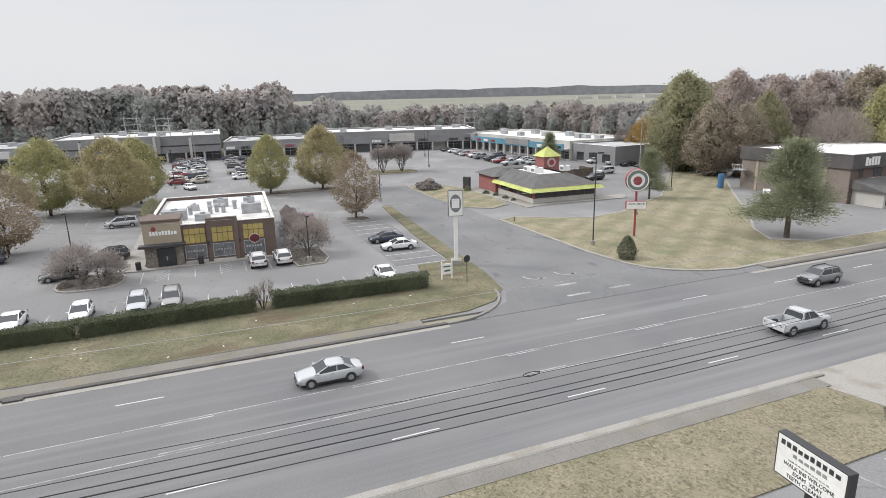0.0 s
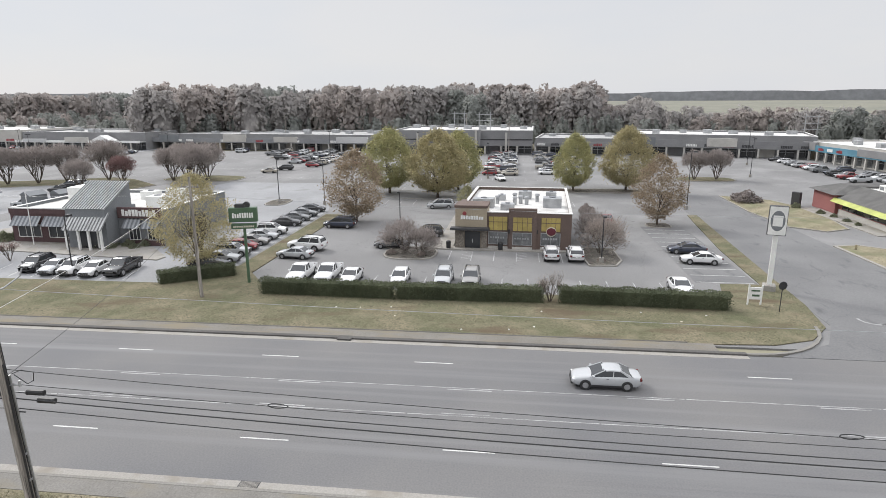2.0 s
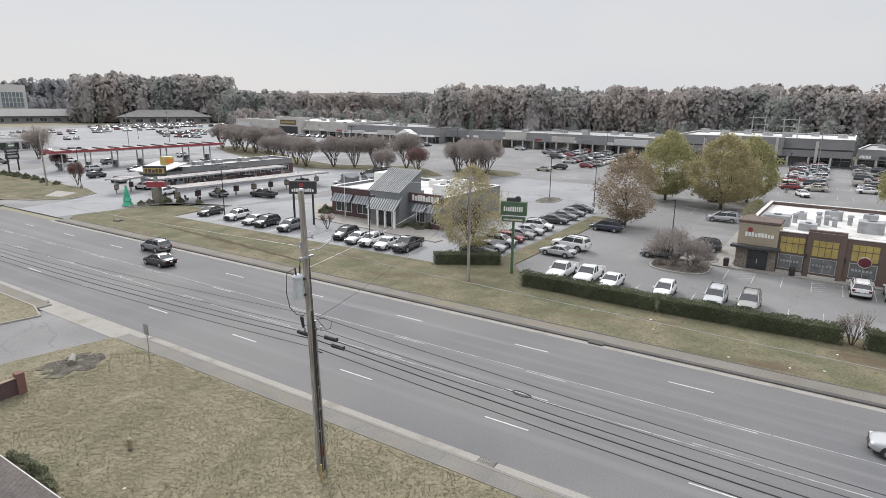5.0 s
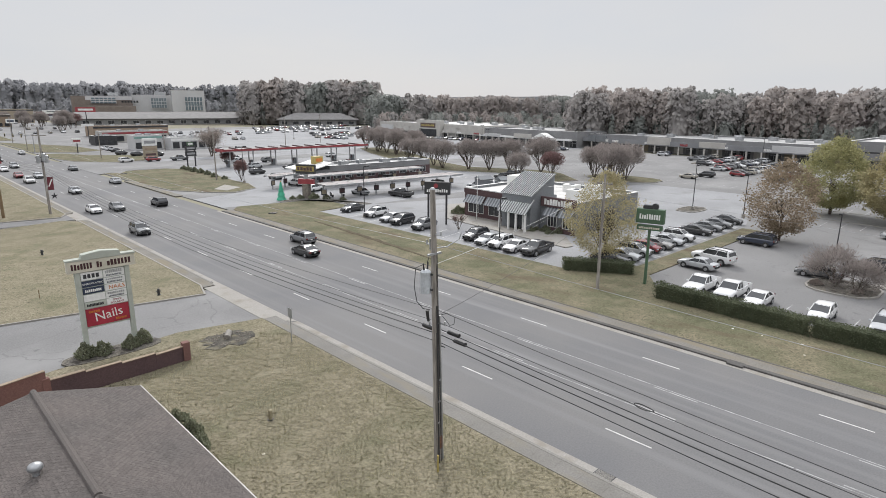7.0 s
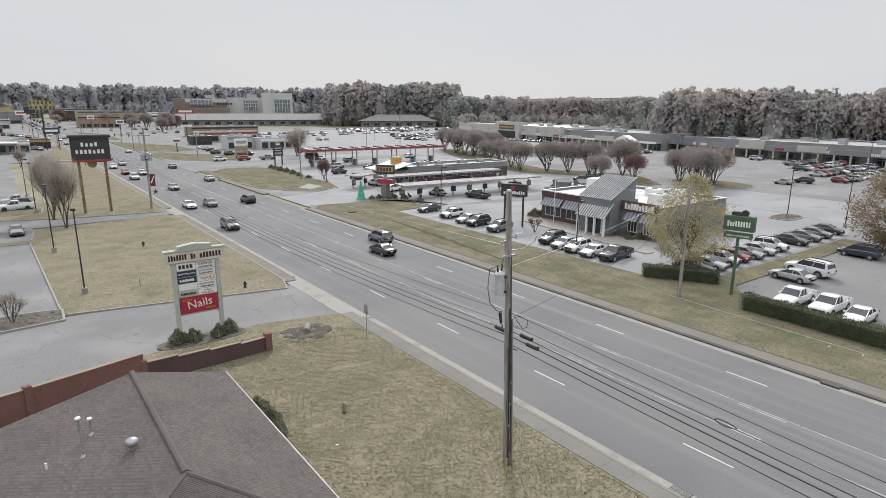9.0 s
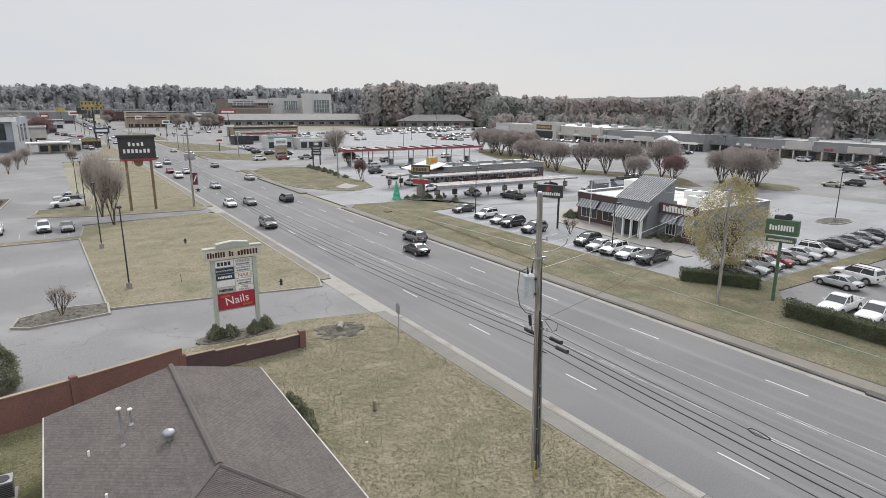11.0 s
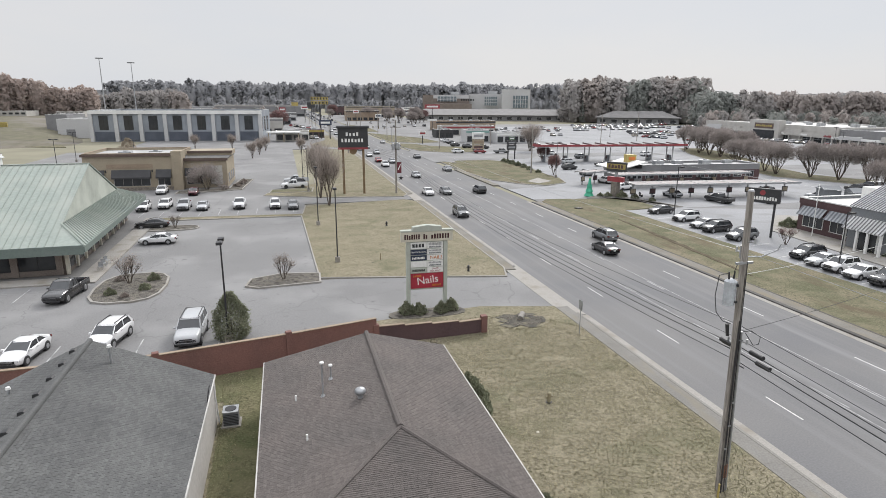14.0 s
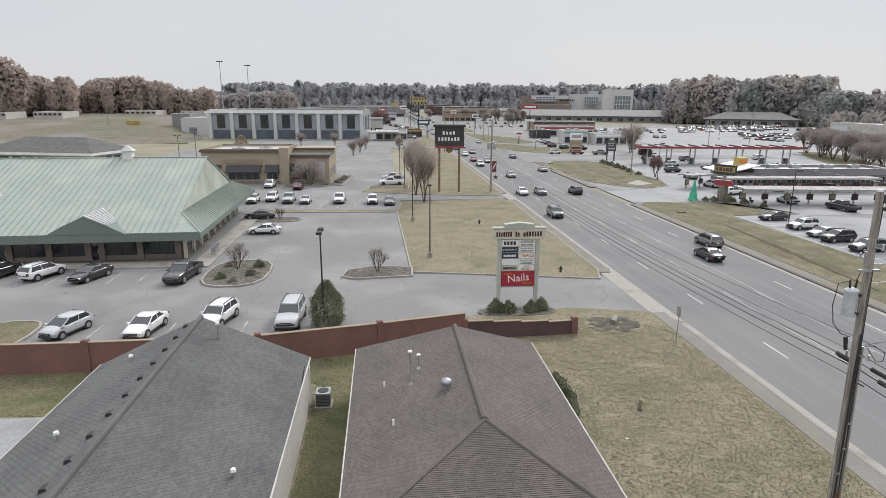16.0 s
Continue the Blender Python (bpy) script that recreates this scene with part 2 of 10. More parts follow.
M_hydrant = mat("dull_hydrant_paint", (0.27, 0.235, 0.15), 0.7, 0.2, 2.0, 12.0)
M_glass = mat("dark_window_glass", (0.036, 0.039, 0.043), 0.08, 0.1, 0.6, 3.0, spec=0.6)
# window reflections are painted in as a lighter grey glass colour
M_shop_glass = mat("shop_glass_painted_reflection", (0.15, 0.155, 0.157), 0.12, 0.25, 0.8, 3.0, spec=0.6)
M_car_glass = mat("car_glass", (0.034, 0.037, 0.041), 0.06, 0.05, 1.0, 3.0, spec=0.7)
M_car = mat("car_paint", (0.5, 0.5, 0.5), 0.25, 0.03, 0.8, 6.0, spec=0.6, own_color=True)
M_car.node_tree.nodes["Principled BSDF"].inputs["Coat Weight"].default_value = 0.7
M_tyre = mat("tyre_rubber", (0.034, 0.034, 0.034), 0.85, 0.2, 3.0, 20.0)
M_rim = mat("alloy_rim", (0.42, 0.42, 0.43), 0.35, 0.1, 3.0, 20.0, metal=0.7)
M_lens_red = mat("red_lens", (0.13, 0.020, 0.020), 0.25, 0.1, 3.0, 20.0)
M_lens_clear = mat("clear_lens", (0.62, 0.63, 0.64), 0.15, 0.1, 3.0, 20.0)
M_brick_red = mat("red_brick", (0.195, 0.098, 0.082), 0.9, 0.18, 0.5, 11.0, 0.4, other=(0.160, 0.085, 0.074))
M_brick_dark = mat("dark_brown_brick", (0.135, 0.098, 0.083), 0.9, 0.22, 0.5, 10.0, 0.5, other=(0.108, 0.079, 0.068))
M_brick_tan = mat("tan_brick", (0.29, 0.225, 0.165), 0.9, 0.18, 0.4, 9.0, 0.4, other=(0.24, 0.185, 0.135))
M_brick_office = mat("grey_brown_brick", (0.20, 0.168, 0.145), 0.9, 0.2, 0.4, 9.0, 0.4, other=(0.165, 0.138, 0.12))
M_stone = mat("stacked_stone", (0.24, 0.215, 0.185), 0.95, 0.4, 2.5, 7.0, 0.8, other=(0.15, 0.13, 0.11))
M_brick_maroon = mat("maroon_brick", (0.098, 0.060, 0.060), 0.9, 0.2, 0.5, 10.0, 0.4, other=(0.082, 0.050, 0.052))
M_awning_light = mat("pale_awning_stripe", (0.33, 0.345, 0.36), 0.8, 0.08, 0.5, 5.0)
M_awning_dark = mat("slate_awning_stripe", (0.15, 0.16, 0.175), 0.8, 0.08, 0.5, 5.0)
M_deck = patchy(mat("weathered_deck", (0.33, 0.30, 0.29), 0.8, 0.1, 0.3, 4.0, other=(0.27, 0.25, 0.245)), (0.24, 0.20, 0.195), 0.3, 0.5, 0.7)
M_hospital = mat("pale_grey_panel", (0.50, 0.50, 0.50), 0.7, 0.05, 0.1, 2.0, other=(0.45, 0.45, 0.45))
M_stucco_tan = mat("tan_stucco", (0.335, 0.285, 0.212), 0.9, 0.10, 0.4, 6.0, 0.2, other=(0.295, 0.252, 0.188))
M_stucco_pale = mat("pale_stucco", (0.46, 0.445, 0.415), 0.9, 0.09, 0.3, 5.0, 0.2, other=(0.40, 0.385, 0.36))
M_stucco_grey = mat("grey_stucco", (0.225, 0.225, 0.228), 0.9, 0.10, 0.2, 4.0, 0.2, other=(0.190, 0.190, 0.194))
M_siding_grey = mat("grey_siding", (0.175, 0.185, 0.195), 0.75, 0.10, 0.3, 6.0, other=(0.145, 0.155, 0.165))
M_metal_roof = mat("pale_standing_seam", (0.46, 0.465, 0.46), 0.55, 0.08, 0.3, 4.0, other=(0.38, 0.39, 0.385), metal=0.2)
M_green_roof = patchy(mat("faded_green_metal_roof", (0.285, 0.322, 0.290), 0.72, 0.08, 0.2, 3.0, other=(0.255, 0.292, 0.262)), (0.325, 0.35, 0.315), 0.25, 0.45, 0.7)
M_green_trim = mat("green_trim", (0.150, 0.180, 0.165), 0.6, 0.08, 0.4, 5.0, other=(0.135, 0.172, 0.152))
M_green_pale = mat("pale_green_gable", (0.44, 0.465, 0.41), 0.8, 0.05, 0.3, 4.0)
M_sign_green = mat("sign_green", (0.072, 0.130, 0.074), 0.5, 0.08, 0.5, 5.0)
M_red = mat("red_panel", (0.30, 0.050, 0.058), 0.5, 0.08, 0.5, 5.0)
M_red_sign = mat("red_tenant_panel", (0.36, 0.028, 0.050), 0.5, 0.06, 0.5, 5.0)
M_gutter = mat("off_white_gutter", (0.46, 0.445, 0.42), 0.6, 0.08, 0.6, 5.0)
M_yellow = mat("yellow_panel", (0.40, 0.315, 0.10), 0.5, 0.08, 0.5, 5.0)
M_lime = mat("lime_awning", (0.44, 0.48, 0.13), 0.6, 0.06, 0.5, 5.0)
M_blue_band = mat("blue_fascia", (0.095, 0.235, 0.315), 0.6, 0.08, 0.2, 4.0)
M_navy = mat("navy_panel", (0.030, 0.042, 0.075), 0.5, 0.1, 0.5, 5.0)
M_charcoal = mat("charcoal_panel", (0.040, 0.040, 0.043), 0.6, 0.1, 0.5, 5.0)
M_orange = mat("orange_panel", (0.55, 0.17, 0.035), 0.5, 0.1, 0.5, 5.0)
M_cream = mat("cream_panel", (0.60, 0.565, 0.47), 0.6, 0.05, 0.5, 5.0)
M_wood_sign = mat("sign_post_wood", (0.215, 0.150, 0.085), 0.85, 0.15, 0.5, 6.0, 0.3)
M_shingle_brown = mat("brown_shingle", (0.108, 0.093, 0.086), 0.95, 0.18, 0.35, 14.0, 0.8, other=(0.090, 0.080, 0.075), random_tone=0.13)
M_shingle_grey = mat("grey_shingle", (0.106, 0.107, 0.105), 0.95, 0.14, 0.30, 14.0, 0.8, other=(0.080, 0.081, 0.081), random_tone=0.13)
M_shingle_one = mat("brown_shingle_tab", (0.108, 0.093, 0.086), 0.95, 0.18, 0.35, 14.0, 0.8, other=(0.090, 0.080, 0.075), random_tone=-0.13)
M_shingle_far = mat("weathered_shingle", (0.115, 0.112, 0.108), 0.95, 0.15, 0.6, 9.0, 0.4, other=(0.085, 0.083, 0.080))
M_shingle_pale = mat("faded_grey_shingle", (0.235, 0.228, 0.222), 0.95, 0.12, 0.3, 6.0, 0.3, other=(0.20, 0.195, 0.19))
M_teal = mat("teal_inflatable", (0.045, 0.36, 0.22), 0.5, 0.08, 1.0, 5.0)


def leaf(name, color, other, amount=0.15, big=0.35, small=1.3):
    m = mat(name, color, 0.85, 0.16, big, small, other=other, random_tone=amount, spec=0.2)
    n, l = m.node_tree.nodes, m.node_tree.links
    b = n["Principled BSDF"]
    thin = n.new("ShaderNodeBsdfTranslucent")       # light passes through thin leaves
    both = n.new("ShaderNodeMixShader")
    both.inputs["Fac"].default_value = 0.45
    l.new(b.inputs["Base Color"].links[0].from_socket, thin.inputs["Color"])
    l.new(b.outputs["BSDF"], both.inputs[1]), l.new(thin.outputs["BSDF"], both.inputs[2])
    l.new(both.outputs["Shader"], n["Material Output"].inputs["Surface"])
    return m


M_leaf_gold = leaf("olive_gold_leaves", (0.400, 0.378, 0.195), (0.320, 0.318, 0.170))
M_leaf_sparse = leaf("russet_leaves", (0.330, 0.262, 0.190), (0.270, 0.220, 0.155))
M_leaf_yellow = leaf("yellow_leaves", (0.420, 0.372, 0.215), (0.345, 0.310, 0.185))
M_leaf_plum = leaf("plum_brown_twigs", (0.318, 0.282, 0.265), (0.262, 0.235, 0.222))
M_leaf_red = leaf("dull_red_leaves", (0.225, 0.140, 0.135), (0.180, 0.122, 0.118))
M_leaf_green = leaf("green_leaves", (0.350, 0.335, 0.200), (0.280, 0.275, 0.168))
M_leaf_brown = leaf("brown_oak_leaves", (0.405, 0.345, 0.268), (0.330, 0.285, 0.225))
M_leaf_mauve = leaf("mauve_brown_leaves", (0.460, 0.385, 0.345), (0.390, 0.330, 0.298))
M_leaf_pale = leaf("pale_dry_twigs", (0.350, 0.305, 0.275), (0.285, 0.250, 0.225))
M_leaf_orange = leaf("orange_leaves", (0.442, 0.290, 0.095), (0.330, 0.230, 0.100))
M_needles = leaf("pine_needles", (0.290, 0.312, 0.200), (0.220, 0.240, 0.150), 0.3)
M_shrub = leaf("shrub_leaves", (0.225, 0.235, 0.160), (0.170, 0.180, 0.122), 0.3)
M_blades = leaf("grass_blades", (0.345, 0.310, 0.210), (0.268, 0.252, 0.155), 0.26, 0.25, 1.5)
M_hedge = leaf("hedge_leaves", (0.140, 0.155, 0.098), (0.100, 0.114, 0.072), 0.3)
M_woods = leaf("autumn_woods", (0.400, 0.378, 0.362), (0.352, 0.334, 0.322), 0.05, 0.06, 0.25)
M_woods_green = leaf("woodland_pines", (0.300, 0.312, 0.290), (0.262, 0.274, 0.256), 0.06, 0.08, 0.3)
M_woods_rust = leaf("rust_woods", (0.412, 0.370, 0.346), (0.362, 0.328, 0.308), 0.05, 0.06, 0.25)
# aerial haze is painted into this blue-grey leaf colour
M_woods_haze = leaf("haze_painted_woods", (0.335, 0.338, 0.350), (0.308, 0.312, 0.324), 0.04, 0.04, 0.2)
M_woods_oak = leaf("russet_oaks", (0.420, 0.345, 0.305), (0.350, 0.295, 0.265), 0.08, 0.06, 0.25)
# the hills' pale blue-grey stands in for distance haze
M_hills = mat("haze_painted_hills", (0.285, 0.292, 0.308), 1.0, 0.15, 0.004, 0.06, other=(0.245, 0.251, 0.266), world_space=True, spec=0.0)


# ---- mesh building ----
class MB:
    """Collects vertices and faces of one mesh."""

    def __init__(self):
        self.v, self.f = [], []

    def add(self, verts, faces):
        k = len(self.v)
        self.v += [tuple(p) for p in verts]
        self.f += [tuple(i + k for i in f) for f in faces]
        return self

    def box(self, x0, x1, y0, y1, z0, z1, b=0.0):
        """A box; b chamfers its upper edges."""
        x0, x1, y0, y1 = min(x0, x1), max(x0, x1), min(y0, y1), max(y0, y1)
        if not b:
            return self.add([(x0, y0, z0), (x1, y0, z0), (x1, y1, z0), (x0, y1, z0), (x0, y0, z1), (x1, y0, z1), (x1, y1, z1), (x0, y1, z1)],
                            [(3, 2, 1, 0), (4, 5, 6, 7), (0, 1, 5, 4), (1, 2, 6, 5), (2, 3, 7, 6), (3, 0, 4, 7)])
        v = [(x0, y0, z0), (x1, y0, z0), (x1, y1, z0), (x0, y1, z0), (x0, y0, z1 - b), (x1, y0, z1 - b), (x1, y1, z1 - b), (x0, y1, z1 - b),
             (x0 + b, y0 + b, z1), (x1 - b, y0 + b, z1), (x1 - b, y1 - b, z1), (x0 + b, y1 - b, z1)]
        f = [(3, 2, 1, 0), (8, 9, 10, 11)]
        for a in (0, 4):
            f += [(a + i, a + (i + 1) % 4, a + 4 + (i + 1) % 4, a + 4 + i) for i in range(4)]
        return self.add(v, f)

    def prism(self, poly, z0, z1):
        n = len(poly)
        if sum(poly[i][0] * poly[(i + 1) % n][1] - poly[(i + 1) % n][0] * poly[i][1] for i in range(n)) < 0:
            poly = poly[::-1]
        return self.add([(x, y, z0) for x, y in poly] + [(x, y, z1) for x, y in poly],
                        [tuple(range(n))[::-1], tuple(range(n, 2 * n))] + [(i, (i + 1) % n, n + (i + 1) % n, n + i) for i in range(n)])

    def tube(self, p, q, r0, r1=None, seg=8, cap=True):
        p, q, r1 = Vector(p), Vector(q), r0 if r1 is None else r1
        d = (q - p).normalized()
        a = d.orthogonal().normalized()
        c = d.cross(a)
        ring = [(a * math.cos(2 * math.pi * i / seg) + c * math.sin(2 * math.pi * i / seg)) for i in range(seg)]
        f = [(i, (i + 1) % seg, seg + (i + 1) % seg, seg + i) for i in range(seg)]
        if cap:
            f += [tuple(range(seg))[::-1], tuple(range(seg, 2 * seg))]
        return self.add([p + u * r0 for u in ring] + [q + u * r1 for u in ring], f)

    def path(self, pts, r, seg=5):
        """A thin connected tube along points."""
        pts = [Vector(q) for q in pts]
        rings = []
        for i, q in enumerate(pts):
            d = (pts[min(i + 1, len(pts) - 1)] - pts[max(i - 1, 0)]).normalized()
            a = d.cross(Vector((0, 0, 1)) if abs(d.z) < 0.95 else Vector((1, 0, 0))).normalized()
            c = d.cross(a)
            rings.append([tuple(q + (a * math.cos(2 * math.pi * k / seg) + c * math.sin(2 * math.pi * k / seg)) * r) for k in range(seg)])
        return self.loft(rings)

    def loft(self, rings, closed=True, caps=True):
        n = len(rings[0])
        k = range(n if closed else n - 1)
        v = [p for r in rings for p in r]
        f = [(j * n + i, j * n + (i + 1) % n, (j + 1) * n + (i + 1) % n, (j + 1) * n + i) for j in range(len(rings) - 1) for i in k]
        if caps:
            f += [tuple(range(n))[::-1], tuple(range((len(rings) - 1) * n, len(rings) * n))]
        return self.add(v, f)

    def ball(self, c, rx, ry, rz, seg=10, rows=6, top=1.0, bottom=-1.0):
        rings = []
        for j in range(rows + 1):
            s = bottom + (top - bottom) * j / rows
            w = math.sqrt(max(0.0006, 1 - s * s))
            rings.append([(c[0] + rx * w * math.cos(2 * math.pi * i / seg), c[1] + ry * w * math.sin(2 * math.pi * i / seg), c[2] + rz * s) for i in range(seg)])
        return self.loft(rings)

    def move(self, m):
        self.v = [tuple(m @ Vector(p)) for p in self.v]
        return self

    def mesh(self, name, material, smooth=False):
        me = bpy.data.meshes.new(name)
        me.from_pydata(self.v, [], self.f)
        me.materials.append(material)
        me.update()
        if smooth:
            me.polygons.foreach_set("use_smooth", [True] * len(me.polygons))
            me.set_sharp_from_angle(angle=radians(52))
        return me


def part(name, mb, material, parent=None, label="", smooth=False):
    ob = new(name, mb.mesh(name, material, smooth))
    if parent:
        ob.parent = parent
    if label:
        ob["label"] = label
    return ob


def thing(name, m, label, category, group="", kind=""):
    ob = new(name)
    ob.matrix_basis = m
    ob.empty_display_size = 0.3
    return tagged(ob, label, category, group, kind)


def solid(name, mb, material, label, category, group="", kind="", smooth=False, m=None):
    ob = new(name, mb.mesh(name, material, smooth))
    if m:
        ob.matrix_basis = m
    return tagged(ob, label, category, group, kind)


def structure(name, mb, material, label="", category="ground"):
    return solid(name, mb, material, label, category, kind="structure")


def bars(mb, x0, x1, z0, z1, y, n, seed, fill=0.8, depth=0.02):
    """A row of plain upright bars that stands for writing, on a face that looks towards -y."""
    rnd = random.Random(seed)
    w = (x1 - x0) / n
    for i in range(n):
        k = w * min(0.82, fill + 0.12) * rnd.uniform(0.85, 1.0)
        mb.box(x0 + i * w, x0 + i * w + k, y - depth, y, z0, z1 if rnd.random() < 0.75 else z0 + (z1 - z0) * 0.8)
    return mb


def words(text, size, material, parent, m, name="lettering"):
    cu = bpy.data.curves.new(name, "FONT")
    cu.body, cu.size, cu.extrude, cu.align_x, cu.align_y, cu.resolution_u = text, size, 0.01, "CENTER", "CENTER", 2
    tmp = bpy.data.objects.new(name, cu)
    scene.collection.objects.link(tmp)
    me = bpy.data.meshes.new_from_object(tmp.evaluated_get(bpy.context.evaluated_depsgraph_get()))
    bpy.data.objects.remove(tmp)
    me.materials.clear()
    me.materials.append(material)
    ob = new(name, me)
    ob.parent, ob.matrix_basis = parent, m
    return ob

# ---- ground, road, paving ----
structure("ground", MB().box(-3500, 4200, -3500, 4200, -1.2, -0.15), M_field, "dull autumn fields reaching to the horizon", "ground")
ROAD_W, ROAD_E, Y0, Y1 = 25.35, 45.3, -420, 1500
structure("road", MB().box(ROAD_W, ROAD_E, Y0, Y1, -0.16, 0.0), M_road, "worn grey five-lane asphalt road", "road")
structure("parking_lot_east", MB().box(47.0, 232, -140, 460, -0.16, 0.01), M_lot, "large grey asphalt car park before the shops", "parking lot")
structure("parking_lot_west", MB().prism([(-75, 40.1), (-9, 40.1), (6.0, 43.6), (24.6, 48.4), (24.6, 60), (3, 62.4), (3, 112), (24.6, 113), (24.6, 118), (3, 126), (3, 240), (-75, 240)], -0.16, 0.005), M_lot, "grey asphalt car park of the village shops", "parking lot")
structure("entrance_drive", MB().prism([(45.3, -58), (47.2, -57), (48, -50), (51, -46.4), (54, -44.9), (84, -42.6), (128, -42), (128, -31.5), (66, -28.0), (52.5, -27.6), (48.3, -25.4), (45.3, -20.5)], -0.1, 0.03), M_drive, "patched and cracked asphalt entrance drive", "road")
structure("pale_lot", MB().prism([(58.5, 33.8), (58.0, 92), (70, 92), (140, 70), (140, 44), (104, 34)], -0.1, 0.025), M_lot_pale, "pale sun-bleached concrete car park round the seafood restaurant", "parking lot")
structure("drive_in_lot", MB().prism([(47, 107.5), (56, 106), (66, 112), (70, 92), (140, 92), (140, 150), (66, 150), (60, 124), (47, 121)], -0.1, 0.02), M_lot_pale, "pale concrete paving round the drive-in restaurant", "parking lot")
structure("fuel_station_paving", MB().box(69, 240, 150, 215, -0.1, 0.03), M_lot_pale, "pale concrete fuel station forecourt", "parking lot")
structure("far_car_park", MB().box(120, 330, 215, 420, -0.1, 0.035), M_lot_pale, "wide pale far car park", "parking lot")
structure("dental_lot", MB().prism([(-10, -14), (17.8, -14), (17.8, -33), (20.6, -37.6), (23.8, -38.5), (25.35, -41), (25.35, -120), (-10, -120)], -0.16, 0.01), M_lot, "asphalt car park of the dental office", "parking lot")


def lawn(name, poly, material, label, z=0.10, kerb=0.0):
    ob = structure(name, MB().prism(poly, -0.2, z), material, label, "lawn")
    if kerb:
        n = len(poly)
        if sum(poly[i][0] * poly[(i + 1) % n][1] - poly[(i + 1) % n][0] * poly[i][1] for i in range(n)) < 0:
            poly = poly[::-1]
        pts = [Vector((*p, 0)) for p in poly]
        out = []
        for i in range(n):
            a, b, c = pts[i - 1], pts[i], pts[(i + 1) % n]
            u, v = (b - a).normalized(), (c - b).normalized()
            nrm = Vector((u.y + v.y, -u.x - v.x, 0)).normalized()
            out.append(b + nrm * kerb / max(0.5, nrm.dot(Vector((u.y, -u.x, 0)))))
        mb = MB()
        for i in range(n):
            j = (i + 1) % n
            q = [pts[i], pts[j], out[j], out[i]]
            mb.add([(p.x, p.y, -0.1) for p in q] + [(p.x, p.y, z + 0.035) for p in q], [(0, 1, 2, 3), (7, 6, 5, 4), (0, 4, 5, 1), (1, 5, 6, 2), (2, 6, 7, 3), (3, 7, 4, 0)])
        part("kerb", mb, M_concrete, ob)
    return ob


def arc(cx, cy, r, a0, a1, n=6):
    return [(cx + r * math.cos(radians(a0 + (a1 - a0) * i / n)), cy + r * math.sin(radians(a0 + (a1 - a0) * i / n))) for i in range(n + 1)]


def oval(cx, cy, rx, ry, n=14, power=0.7):
    out = []
    for i in range(n):
        a = 2 * math.pi * i / n
        c, s = math.cos(a), math.sin(a)
        out.append((cx + rx * math.copysign(abs(c) ** power, c), cy + ry * math.copysign(abs(s) ** power, s)))
    return out


lawn("verge_far", [(47.2, -15), (47.6, -21), (49.0, -24.5), (52, -26.9), (58, -27.9), (66, -28.4), (95, -30.4), (105, -31.2), (105, -29.6), (96, -28.6), (80, -27.0), (64.4, -26.2), (64.3, -22), (58.8, -20.6), (58.6, 27), (63.5, 30.6), (100, 30.2), (100, 33.2), (66, 33.4), (58.6, 39.2), (58.2, 92), (66, 93), (66, 103.5), (57, 105.2), (49.5, 106.5), (47.6, 104), (47.3, 100)], M_verge, "dry olive roadside lawn sloping to the pavement")
lawn("east_lawn", [(49.9, -47.0), (48.0, -50), (47.0, -53.5), (47.2, -57), (47.2, -140), (52, -140), (51.1, -86.5), (51.1, -73.1), (54.5, -68.2), (60.3, -71.7), (69.6, -81), (84.8, -94.5), (96.2, -105.2), (101.9, -109.6), (116, -112), (112.6, -104.7), (88.3, -80.5), (84.8, -73.6), (79.4, -64.3), (77.7, -56.4), (80.5, -51), (84.0, -46.2), (83.2, -43.2), (72.6, -43.5), (60, -43.7), (54, -44.5), (51.7, -45.4)], M_lawn, "pale mown lawn with faint mowing stripes", 0.12, 0.42)
lawn("eatery_island", [(127, -42), (109, -41.3), (96, -42.6), (93.0, -46.5), (95.2, -50.6), (111, -53.0), (122, -50)], M_lawn, "dry grass island with a rounded kerb", 0.13, 0.18)
lawn("drive_in_verge", [(47.3, 153), (48.5, 136.6), (52.8, 128.6), (57.8, 124.6), (64.1, 127.8), (66.5, 136), (66.3, 143), (68.2, 160), (67.6, 178), (64, 183), (53.5, 183.5), (48.7, 175.5)], M_verge, "grass bank beside the drive-in entrance", 0.13, 0.22)
lawn("far_verge", [(47.3, 240), (50, 224), (54.9, 217.7), (60, 213), (68, 214.5), (74, 222), (74, 236), (60, 247), (55, 260), (47.3, 264)], M_verge, "grass corner along the road", 0.1, 0.2)
lawn("far_verge", [(47.3, 274), (60, 264), (70, 268), (68, 300), (56, 330), (47.3, 350)], M_verge, "grass strip along the road", 0.1, 0.2)
lawn("far_verge", [(47.3, 366), (56, 362), (58, 440), (47.3, 470)], M_verge, "grass strip along the road", 0.1, 0.2)
structure("side_road", MB().prism([(45.3, 180), (52, 184.8), (68, 186), (135, 190), (135, 200), (76, 206), (60, 209), (50, 215), (45.3, 228)], -0.1, 0.045), M_lot, "grey side road between the drive-in and the shops", "road")
structure("far_paving", MB().box(-60, 24.3, 240, 760, -0.16, 0.004).box(47.4, 130, 460, 760, -0.16, 0.004), M_lot, "grey paving round the far shops", "parking lot")
lawn("signal_lawn", [(10.5, 262), (24.3, 240), (24.3, 330), (21, 330), (19, 292)], M_grass, "dry grass beside the road", 0.1)
